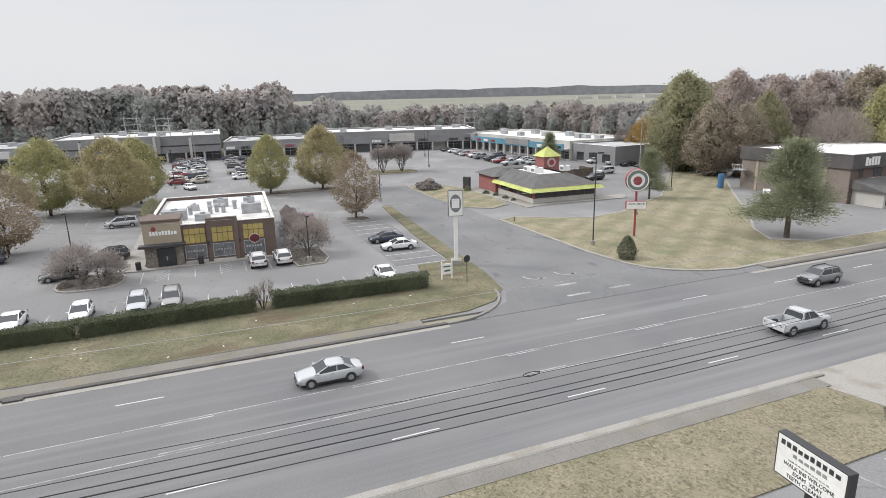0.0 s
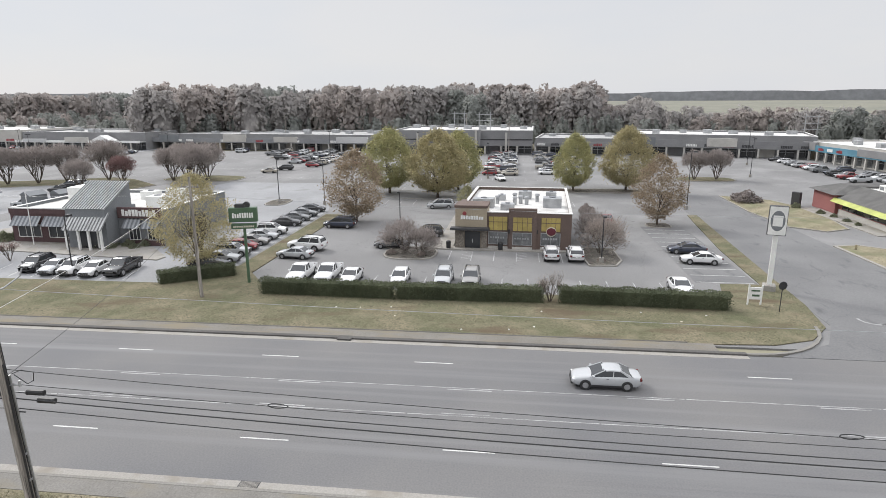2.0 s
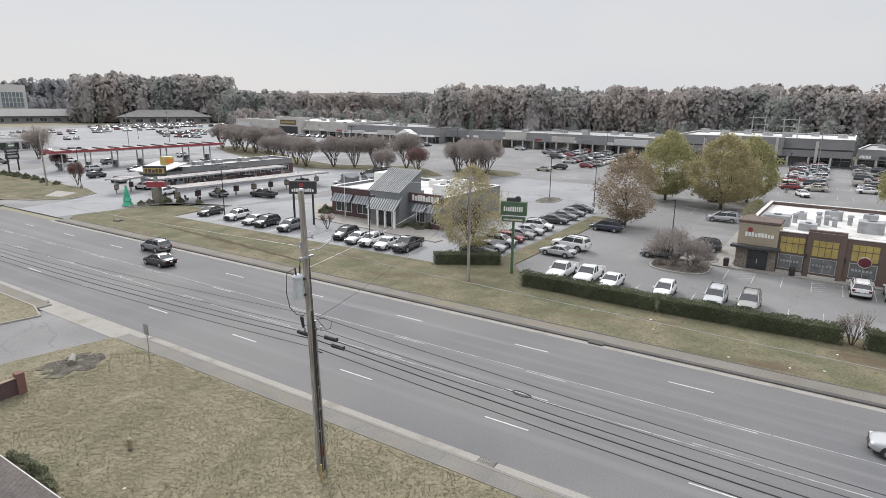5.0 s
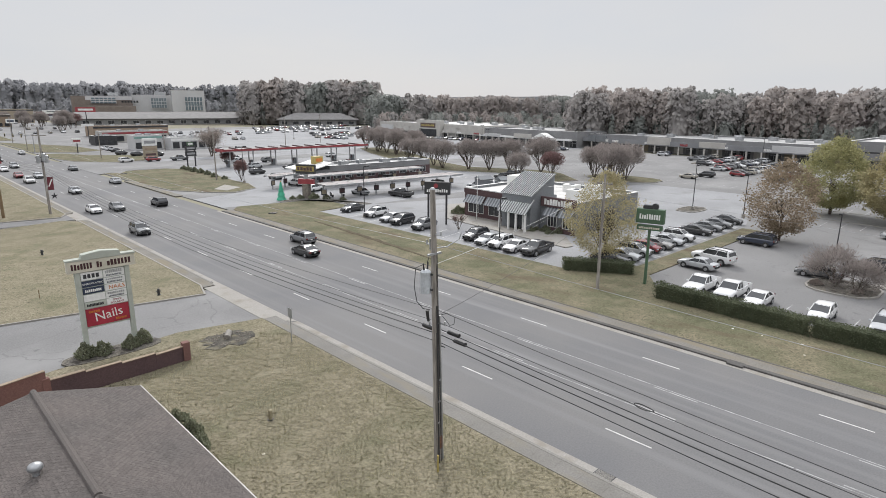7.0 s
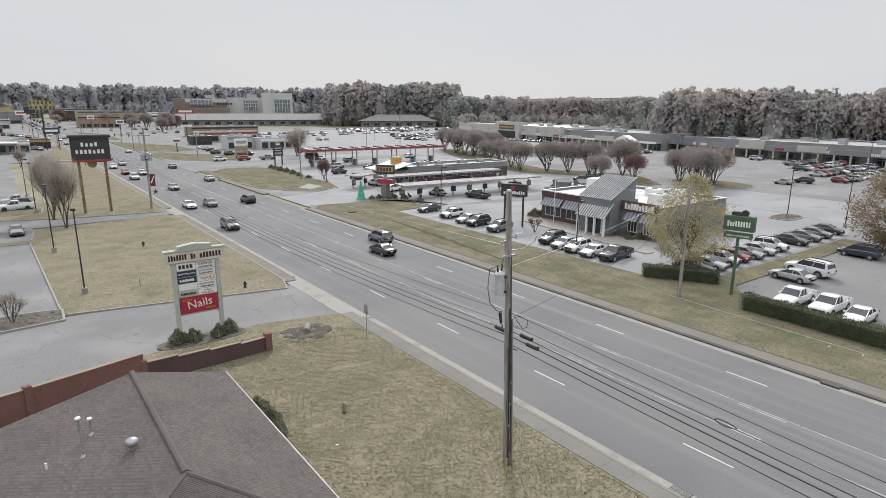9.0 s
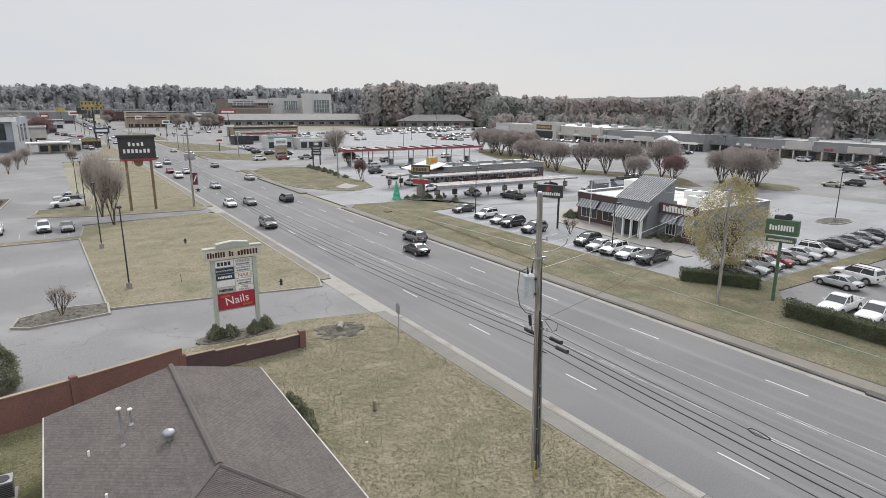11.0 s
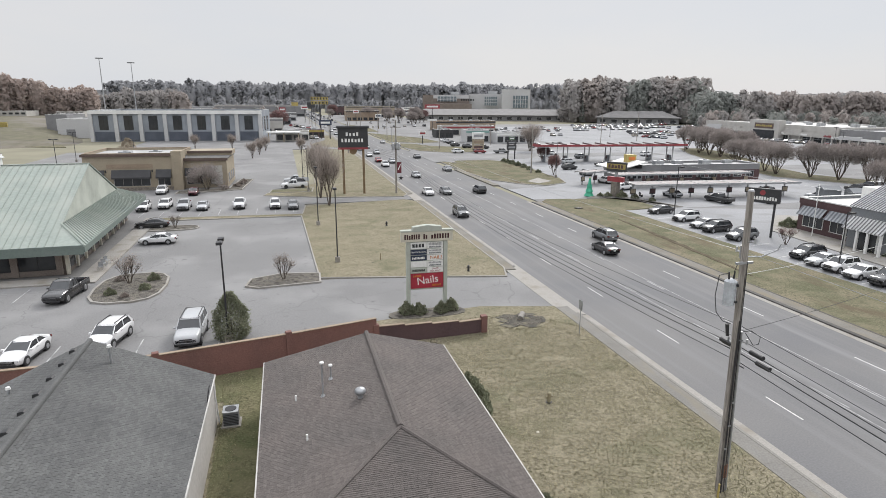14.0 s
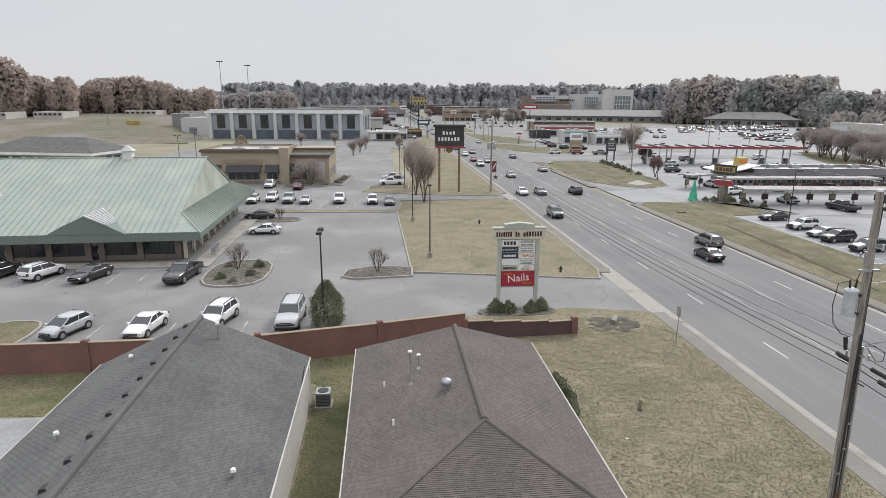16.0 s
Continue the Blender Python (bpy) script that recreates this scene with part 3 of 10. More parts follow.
structure("painted_slab", MB().prism([(56.0, 131.6), (57.4, 127.8), (62.0, 130.8), (61.2, 137.4)], 0.05, 0.17), M_concrete, "pale lettered concrete slab set in the grass", "slab")
lawn("near_verge", [(23.9, -36.5), (23.9, 48.2), (17.0, 49.9), (6.6, 48.4), (5.4, 47.0), (6.2, 43.4), (-9, 40.0), (-75, 40.0), (-75, -13.9), (17.7, -13.9), (17.7, -33), (20.7, -37.2)], M_grass, "dry patchy grass beside the road and the houses")
lawn("north_lawn", [(3.0, 63.0), (23.0, 58.8), (23.9, 62), (23.9, 110), (22, 112.4), (3.2, 109.5), (2.4, 101.5), (-22, 103.0), (-22, 100.9), (2.2, 99.8)], M_grass, "dry straw-coloured lawn beside the car park", 0.11, 0.17)
lawn("steak_house_lawn", [(-4.5, 123.6), (7, 118.8), (22.6, 116.2), (23.9, 119), (23.9, 226), (10, 226), (6.5, 140), (-4, 126)], M_grass, "dry lawn under the tall restaurant sign", 0.11, 0.17)
lawn("crescent_island", [(47.3, 150), (62, 150), (58, 166), (52, 178), (47.3, 182)], M_verge, "small grass corner", 0.09, 0.15)
# the shade between the houses is put into this darker grass colour
yard = structure("side_yard", MB().prism([(-4.7, 10), (-2.0, 10), (-2.0, 38.5), (-4.7, 38.5)], -0.1, 0.125), M_yard, "green grass between the two houses, its shade painted in as a darker tone", "lawn")
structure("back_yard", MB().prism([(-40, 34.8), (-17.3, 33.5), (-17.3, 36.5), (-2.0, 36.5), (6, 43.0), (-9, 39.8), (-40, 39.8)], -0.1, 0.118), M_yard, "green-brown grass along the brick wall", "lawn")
structure("house_parking", MB().prism([(-48, 12), (-17.5, 12), (-17.5, 33.4), (-48, 34.5)], -0.1, 0.13), M_lot_pale, "pale worn parking court beside the grey roof house", "parking lot")

lawn("meadow", [(-260, 330), (-150, 286), (-84, 268), (-98, 300), (-138, 335), (-128, 470), (-240, 520)], M_verge, "rough olive meadow beside the hall", 0.1)

# pavements, gutters and kerbs
structure("pavement_far", MB().box(45.75, 47.25, -16, 104, -0.1, 0.13).box(45.75, 47.25, -300, -57, -0.1, 0.13).box(45.75, 47.3, 127, 160, -0.1, 0.13), M_walk, "dirty concrete pavement with straw-coloured edges", "pavement")
near_walk = structure("pavement_near", MB().box(23.9, 25.1, -37, 47.5, -0.1, 0.10).box(23.9, 25.1, 61, 111, -0.1, 0.12).box(23.9, 25.1, 119, 330, -0.1, 0.12), M_walk, "dirty concrete pavement along the road", "pavement")
structure("driveway_apron", MB().prism([(23.9, 47.5), (25.9, 45.5), (25.9, 63), (23.9, 61)], -0.1, 0.03).prism([(20.6, -37.5), (24.0, -36.6), (25.9, -37.6), (25.9, -62), (18.2, -62), (17.9, -34)], -0.1, 0.03).prism([(23.9, 111), (25.9, 109), (25.9, 121), (23.9, 119)], -0.1, 0.03), M_concrete, "pale concrete driveway apron", "pavement")
structure("gutter", MB().box(25.35, 26.0, -37.6, 45.5, -0.1, 0.012).box(25.35, 25.95, 63, 330, -0.1, 0.012).box(44.7, 45.3, -300, -54, -0.1, 0.012).box(44.7, 45.3, -18, 105, -0.1, 0.012), M_concrete, "pale concrete gutter", "gutter")
corner = [(45.3, -18)] + arc(53.2, -18.4, 7.9, 182, 262, 8)
mb = MB()
for p, q in zip(corner, corner[1:]):
    a, b = Vector((*p, 0)), Vector((*q, 0))
    u = (b - a).normalized()
    nrm = Vector((-u.y, u.x, 0))
    for w0, w1, z in ((0.0, 0.28, 0.15),):
        s = [a + nrm * w0, b + nrm * w0, b + nrm * w1, a + nrm * w1]
        mb.add([(t.x, t.y, -0.05) for t in s] + [(t.x, t.y, z) for t in s], [(3, 2, 1, 0), (4, 5, 6, 7), (0, 1, 5, 4), (1, 2, 6, 5), (2, 3, 7, 6), (3, 0, 4, 7)])
structure("corner_kerb", mb, M_kerb, "rounded concrete corner kerb", "kerb")
structure("kerb_far", MB().box(45.3, 45.75, -18, 104, -0.1, 0.14, 0.03).box(45.3, 45.75, -300, -57, -0.1, 0.14, 0.03), M_kerb_dark, "dark concrete kerb", "kerb")
structure("kerb_near", MB().box(25.1, 25.35, -38, 46, -0.1, 0.14, 0.03).box(25.1, 25.35, 62, 110, -0.1, 0.14, 0.03).box(25.1, 25.35, 120, 330, -0.1, 0.14, 0.03), M_kerb, "pale concrete kerb", "kerb")
structure("pavement_edge", MB().box(47.22, 47.40, -14, 102, -0.1, 0.15), M_kerb_dark, "narrow dark edge beside the pavement", "kerb")

# lane markings
mb = MB()
for k in range(-12, 45):
    y = -4.9 * 0.9644 - 4.78 + k * 12.19
    mb.box(29.945, 30.055, y - 1.5, y + 1.5, -0.05, 0.006)
    mb.box(41.445, 41.555, y + 2.05, y + 5.05, -0.05, 0.006)
structure("lane_dashes", mb, M_paint, "white dashed lane lines", "lane marking")
mb = MB()
for x in (33.85, 37.62):
    for k in range(-30, 60):
        mb.box(x - 0.04, x + 0.04, -60 + k * 6.095, -54.0 + k * 6.095, -0.05, 0.005)
        if k % 2:
            mb.box(x + (0.20 if x < 35 else -0.30), x + (0.30 if x < 35 else -0.20), 1.65 + (k - 15) * 6.095, 4.75 + (k - 15) * 6.095, -0.05, 0.005)
structure("turn_lane_lines", mb, M_paint_worn, "faded turn lane lines", "lane marking")
mb = MB()
for x, y in ((47.2, -33.0), (47.4, -38.2), (50.4, -33.6)):
    mb.box(x - 0.2, x + 0.2, y - 1.3, y + 1.3, 0.0, 0.036)
for cy, s in ((-31.0, 1), (-35.0, 1)):
    pts = arc(54.6, cy - 1.2, 1.3, 80, 200, 6)
    for p, q in zip(pts, pts[1:]):
        a, b = Vector((*p, 0)), Vector((*q, 0))
        n_ = (b - a).normalized().cross(Vector((0, 0, 1))) * 0.12
        mb.add([(t.x, t.y, z) for z in (0.0, 0.037) for t in (a - n_, b - n_, b + n_, a + n_)], [(3, 2, 1, 0), (4, 5, 6, 7), (0, 1, 5, 4), (1, 2, 6, 5), (2, 3, 7, 6), (3, 0, 4, 7)])
    mb.prism([(53.0, cy - 1.2), (53.7, cy - 1.2), (53.35, cy - 2.1)], 0.0, 0.037)
structure("turn_arrows", mb, M_paint_worn, "white turn arrows and stop bars", "lane marking")


def stalls(mb, x0, y0, dx, dy, n, length, ang):
    for i in range(n):
        x, y = x0 + dx * i, y0 + dy * i
        c, s = math.cos(radians(ang)) * length, math.sin(radians(ang)) * length
        nx, ny = -math.sin(radians(ang)) * 0.05, math.cos(radians(ang)) * 0.05
        mb.prism([(x - nx, y - ny), (x + c - nx, y + s - ny), (x + c + nx, y + s + ny), (x + nx, y + ny)], -0.05, STALL_Z)


STALL_Z = 0.016
mb = MB()
stalls(mb, 59.2, -18.5, 0, 2.85, 16, 5.0, 0)
stalls(mb, 71.5, -8.7, 0, 2.85, 7, 4.6, 0)
for k in range(5):
    stalls(mb, 72.0 + k * 0.8, 6.9, 0, 1, 1, 1.5, -60)
    stalls(mb, 72.0 + k * 0.8, -0.2, 0, 1, 1, 1.5, -60)
for x in (112, 130, 148, 166, 184, 200):
    stalls(mb, x, -14, 0, 2.8, 52, 4.8, 0)
stalls(mb, -44, 66.0, 3.0, 0, 8, 4.6, -90)
stalls(mb, -33, 44.2, 3.0, 0, 10, 5.0, 90)
stalls(mb, -27, 104.2, 3.1, 0, 10, 5.0, 90)
stalls(mb, 12.4, -33, 0, 2.9, 6, 5.0, 14)
structure("stall_lines", mb, M_paint_worn, "faded white parking stall lines", "lane marking")
structure("stall_strip", MB().box(64.8, 94.5, -26.1, -19.6, -0.05, 0.016), M_drive, "darker resurfaced strip of parking stalls", "parking lot")
STALL_Z = 0.022
mb = MB()
stalls(mb, 65.0, -25.8, 2.72, 0, 11, 6.0, 90)
structure("divider_stall_lines", mb, M_paint, "white stall lines beside the grass divider", "lane marking")
STALL_Z = 0.031
mb = MB()
stalls(mb, 59.3, 44.0, 0, 2.85, 16, 5.2, 12)
stalls(mb, 70, 33.8, 2.9, 0, 12, 5.2, 90)
structure("pale_lot_lines", mb, M_paint, "white parking stall lines", "lane marking")

# kerbed islands in the car parks
lawn("planter_island_front", oval(74.3, 13.6, 3.2, 3.3), M_mulch, "mulched island with shrubs and a small tree", 0.14, 0.2)
lawn("planter_island_side", [(70.4, -9.0), (73, -8.7), (79, -8.9), (79, -12.8), (73, -13.0), (70.6, -12.0)], M_mulch, "mulched island beside the brick restaurant", 0.14, 0.2)
lawn("planter_island_lamp", oval(111.5, 46.5, 3.5, 2.0), M_mulch, "mulched kerb island with a lamp post", 0.14, 0.2)
lawn("planter_island_trees", oval(146, 80, 6, 10), M_verge, "grass island under bare trees", 0.14, 0.2)
lawn("planter_island_oaks", [(117, 8), (128, 8), (130, 30), (120, 32)], M_lot, "kerbed tree island", 0.06, 0.15)
lawn("planter_island_plum", oval(154, -47, 4, 7), M_verge, "grass island under plum-coloured trees", 0.14, 0.2)
lawn("planter_island_oak", oval(132, -18.5, 2.8, 9), M_mulch, "kerbed island with autumn trees", 0.14, 0.2)
lawn("planter_island_tree", oval(95.5, -22.6, 1.8, 1.8), M_mulch, "small mulched tree ring", 0.10, 0.15)
lawn("planter_island_w", oval(-16.2, 64.2, 3.3, 5.0), M_mulch, "kerbed island of mulch, low shrubs and a bare tree", 0.15, 0.22)
lawn("planter_island_w", [(-4.6, 61.6), (-3.4, 60.8), (2.8, 61.4), (2.9, 64.6), (-1, 65.4), (-4.2, 64.0)], M_mulch, "kerbed mulch corner with a small bare tree", 0.15, 0.2)
lawn("planter_island_w", oval(-17, 94.2, 3.6, 1.6), M_mulch, "narrow kerbed mulch island", 0.15, 0.2)
lawn("planter_island_w", oval(-31.0, 47.0, 2.2, 3.4), M_verge, "small kerbed grass island by the brick wall", 0.15, 0.2)
lawn("planter_bed_sign", oval(11.8, 49.3, 3.6, 1.2), M_mulch, "mulch bed under the plaza sign", 0.14)
lawn("planter_island_tan", [(-22, 130), (-9.5, 133.5), (-8, 150), (-10.5, 150.5), (-12, 136), (-22, 133.5)], M_mulch, "kerbed planting bed by the tan restaurant", 0.15, 0.25)
lawn("ruby_island", [(-3.5, 126.5), (5, 126.8), (5.5, 132), (-3, 131)], M_verge, "kerbed island with grass", 0.15, 0.2)
lawn("drive_in_bed", [(60, 107.2), (68, 101), (70.5, 92.8), (67.5, 93.3), (66, 103.8), (58.4, 105.9)], M_mulch, "dark planting bed by the drive-in sign", 0.13, 0.15)
lawn("tree_row_island", [(124, 88), (133, 86), (143, 98), (146, 106), (141, 115), (136, 128), (140, 142), (152, 168), (164, 196), (166, 212), (158, 214), (146, 192), (136, 168), (126, 140), (123, 126), (130, 112), (130, 100)], M_verge, "long grass island under a row of bare trees", 0.12, 0.2)
lawn("mall_island", oval(206, 85, 4, 1.5), M_mulch, "kerbed island at the shops", 0.12, 0.2)
structure("storm_inlet_far", MB().box(45.0, 45.8, 13.7, 14.9, -0.1, 0.146), M_kerb_dark, "dark storm drain inlet in the kerb", "drain")
structure("storm_grate_near", MB().box(25.42, 26.02, 13.35, 14.45, -0.1, 0.02), M_dark_metal, "rusty iron storm grate in the gutter", "drain")
mb = MB()
for i in range(8):
    mb.box(25.46 + i * 0.068, 25.49 + i * 0.068, 13.4, 14.4, 0.0, 0.032)
structure("grate_bars", mb, M_concrete, "bars of the storm grate", "drain")
structure("drain_gravel", MB().prism([(19.5 + (2.2 + 0.5 * math.sin(k * 2.3) + 0.3 * math.sin(k * 5.1)) * math.cos(k * 0.2618), 45.5 + (1.6 + 0.4 * math.sin(k * 1.7 + 1) + 0.25 * math.sin(k * 4.3)) * math.sin(k * 0.2618)) for k in range(24)], 0.0, 0.128), patchy(mat("gravel", (0.095, 0.086, 0.068), 1.0, 0.55, 1.2, 9.0, 1.5, other=(0.045, 0.042, 0.036), world_space=True), (0.165, 0.150, 0.102), 1.1, 0.54, 0.64, 8.0), "patch of gravel and dirt round a drain pipe", "gravel")
edge = [(49.7 + 0.11 * k + 0.06 * math.sin(k * 1.9) + 0.05 * math.sin(k * 4.7), 52 + k * 1.3) for k in range(26)]
structure("soil_edge", MB().prism(edge + [(x + 0.75 * math.sin((y - 50) * 0.085) + 0.12 * math.sin(y * 2.3), y) for x, y in reversed(edge)], 0.0, 0.139), mat("bare_soil", (0.120, 0.101, 0.070), 1.0, 0.5, 0.9, 7.0, 1.4, other=(0.080, 0.068, 0.048), world_space=True, spec=0.1), "dark bare soil edge along the grass bank", "soil")
rnd = random.Random(12)
mb = MB()
for i in range(110):
    a, r = rnd.uniform(0, 6.28), 2.0 * math.sqrt(rnd.random())
    k = rnd.uniform(0.03, 0.10)
    mb.ball((19.5 + r * math.cos(a), 45.5 + r * 0.8 * math.sin(a), 0.135 + k * 0.2), k, k * rnd.uniform(0.6, 1.0), k * 0.6, 6, 3)
solid("drain_stones", mb, M_stone, "scattered grey stones and litter round the drain pipe", "stones", kind="stuff")
solid("drain_pipe", MB().tube((19.4, 45.6, 0.22), (19.9, 46.3, 0.40), 0.26, 0.26, 12), M_concrete, "short concrete drain pipe in gravel", "pipe")
for x, y in ((50.9, 95.5), (50.6, 176.5)):
    g = thing("drain_grate", pose(x, y, 0.1, 0, 0, 20), "black sloped drain opening in the grass", "drain")
    part("frame", MB().box(-0.6, 0.6, -0.5, 0.5, 0, 0.14, 0.03), M_dark_metal, g)
    for i in range(4):
        part("bar", MB().box(-0.5 + i * 0.27, -0.42 + i * 0.27, -0.45, 0.45, 0.14, 0.18), M_concrete, g)
structure("brick_walk", MB().prism([(76.7, 8.4), (76.3, -8.6), (78.2, -8.6), (78.4, 8.4), (101, 8.6), (101, 10.4), (80, 10.8), (77.0, 11.6)], 0.0, 0.16), M_concrete, "pale concrete walk round the brick restaurant", "pavement")
structure("seafood_walk", MB().prism([(70.6, 71.5), (67.6, 45.0), (69.2, 44.8), (74, 49.5), (76, 63), (84, 80), (81, 82)], 0.0, 0.15), M_concrete, "pale concrete walk before the seafood restaurant", "pavement")
structure("plaza_walk", MB().prism([(-70, 66.9), (-20.2, 66.9), (-20.2, 103.4), (-22.4, 103.4), (-22.4, 69.4), (-70, 69.4)], 0.0, 0.16), M_concrete, "pale concrete walk round the green-roofed plaza", "pavement")
structure("eatery_walk", MB().prism([(90.4, -52.2), (114, -51.6), (114, -55), (93, -55), (94, -76), (90.2, -73.6), (91.2, -56)], 0.0, 0.15), M_concrete, "pale concrete walk round the red eatery", "pavement")

# far hills
mb = MB()
rnd = random.Random(4)
for a0, a1, dist, hmin, hmax in ((-160, 60, 2300, 38, 52),):
    pts = []
    n = 150
    for i in range(n + 1):
        a = radians(a0 + (a1 - a0) * i / n)
        h = hmin + (hmax - hmin) * (0.5 + 0.5 * noise.noise(Vector((i * 0.13, 3.1, 0)))) + 6 * noise.noise(Vector((i * 0.6, 9.1, 0)))
        pts.append((-math.sin(a) * dist, math.cos(a) * dist, h))
    rings = [[(x, y, -1.0), (x, y, h), (x * 1.25, y * 1.25, -1.0)] for x, y, h in pts]
    mb.loft(rings)
rise = MB()
rise.loft([[(math.sin(radians(a)) * d, math.cos(radians(a)) * d, z) for d, z in ((700, -0.4), (1100, 3), (1500, 7), (2260, 15), (2260, -1.0))] for a in range(92, 162, 4)])
structure("field_rise", rise, M_field_far, "pale autumn fields rising to the far ridge", "field")
structure("backdrop_hills", mb, M_hills, "far low wooded hills, their blue-grey colour painted to look hazy", "hills")

MEADOW = ((285, -0.3), (310, 1.4), (370, 5.0), (420, 7.2), (480, 9.0), (700, 12.0), (700, -1.0))
rise = MB()
rise.loft([[(math.sin(radians(a)) * d, math.cos(radians(a)) * d, -0.3 + (z + 0.3) * k if z > -0.9 else z) for d, z in MEADOW] for a, k in [(x, 1.0) for x in range(-56, -19, 3)] + [(-18.5, 0.9), (-17, 0.45), (-16, 0.0)]])
structure("meadow_rise", rise, M_meadow, "rough brown and green meadow rising to the woods", "field")

# ---- vehicles ----
def ring_section(x, w, zb, zt, crown=0.055):
    h = [(0.70, zb), (0.93, zb + 0.05), (0.985, zb + 0.17), (1.0, zb + 0.34), (0.99, zt - 0.24), (0.965, zt - 0.12), (0.91, zt - 0.03), (0.78, zt + crown * 0.4), (0.4, zt + crown * 0.85), (0.0, zt + crown)]
    return [(x, w * a, z) for a, z in h] + [(x, -w * a, z) for a, z in h[-2::-1]]


CAR_KINDS = {
    # length, width, height, belt line stations (x, half-width factor, top), cabin base (rear, front), roof (rear, front), wheel radius, wheelbase ends
    "sedan": (4.75, 1.83, 1.46, [(-2.37, 0.74, 0.74), (-2.31, 0.88, 0.91), (-2.05, 0.94, 0.98), (-1.6, 0.98, 1.01), (-0.9, 1, 1.01), (0.4, 1, 0.97), (0.95, 1, 0.95), (1.35, 0.98, 0.92), (1.85, 0.94, 0.84), (2.15, 0.88, 0.76), (2.30, 0.78, 0.67), (2.37, 0.62, 0.56)], (-1.82, 1.16), (-1.00, 0.16), 0.33, (-1.38, 1.42)),
    "hatch": (4.15, 1.77, 1.53, [(-2.06, 0.80, 0.86), (-2.0, 0.92, 1.02), (-1.2, 1, 1.05), (0.4, 1, 1.0), (0.9, 1, 0.98), (1.35, 0.97, 0.93), (1.7, 0.92, 0.84), (1.92, 0.84, 0.74), (2.06, 0.64, 0.58)], (-2.0, 1.28), (-1.46, 0.26), 0.32, (-1.25, 1.28)),
    "suv": (4.65, 1.90, 1.70, [(-2.32, 0.82, 0.92), (-2.25, 0.94, 1.10), (-1.2, 1, 1.14), (0.5, 1, 1.10), (0.95, 1, 1.08), (1.35, 0.98, 1.05), (1.85, 0.95, 0.97), (2.12, 0.90, 0.88), (2.25, 0.82, 0.79), (2.32, 0.66, 0.66)], (-2.22, 1.22), (-1.78, 0.40), 0.37, (-1.38, 1.40)),
    "big_suv": (5.2, 2.02, 1.92, [(-2.6, 0.86, 1.05), (-2.52, 0.96, 1.24), (-1.2, 1, 1.25), (0.95, 1, 1.22), (1.6, 0.99, 1.18), (2.25, 0.95, 1.09), (2.5, 0.90, 0.99), (2.6, 0.76, 0.82)], (-2.5, 1.20), (-2.25, 0.42), 0.41, (-1.55, 1.55)),
    "minivan": (5.05, 1.97, 1.75, [(-2.52, 0.84, 0.92), (-2.45, 0.95, 1.10), (-1.2, 1, 1.12), (0.9, 1, 1.06), (1.5, 0.98, 1.0), (2.0, 0.94, 0.90), (2.35, 0.86, 0.78), (2.52, 0.66, 0.62)], (-2.42, 1.66), (-2.12, 0.58), 0.34, (-1.52, 1.50)),
    "pickup": (5.75, 1.98, 1.86, [(-2.86, 0.95, 1.06), (-2.82, 0.98, 1.14), (-0.75, 1, 1.17), (1.0, 1, 1.17), (1.8, 0.99, 1.13), (2.5, 0.95, 1.05), (2.78, 0.90, 0.96), (2.86, 0.78, 0.80)], (-0.72, 1.32), (-0.50, 0.52), 0.41, (-1.80, 1.75)),
}
CAR_MASTER = {}


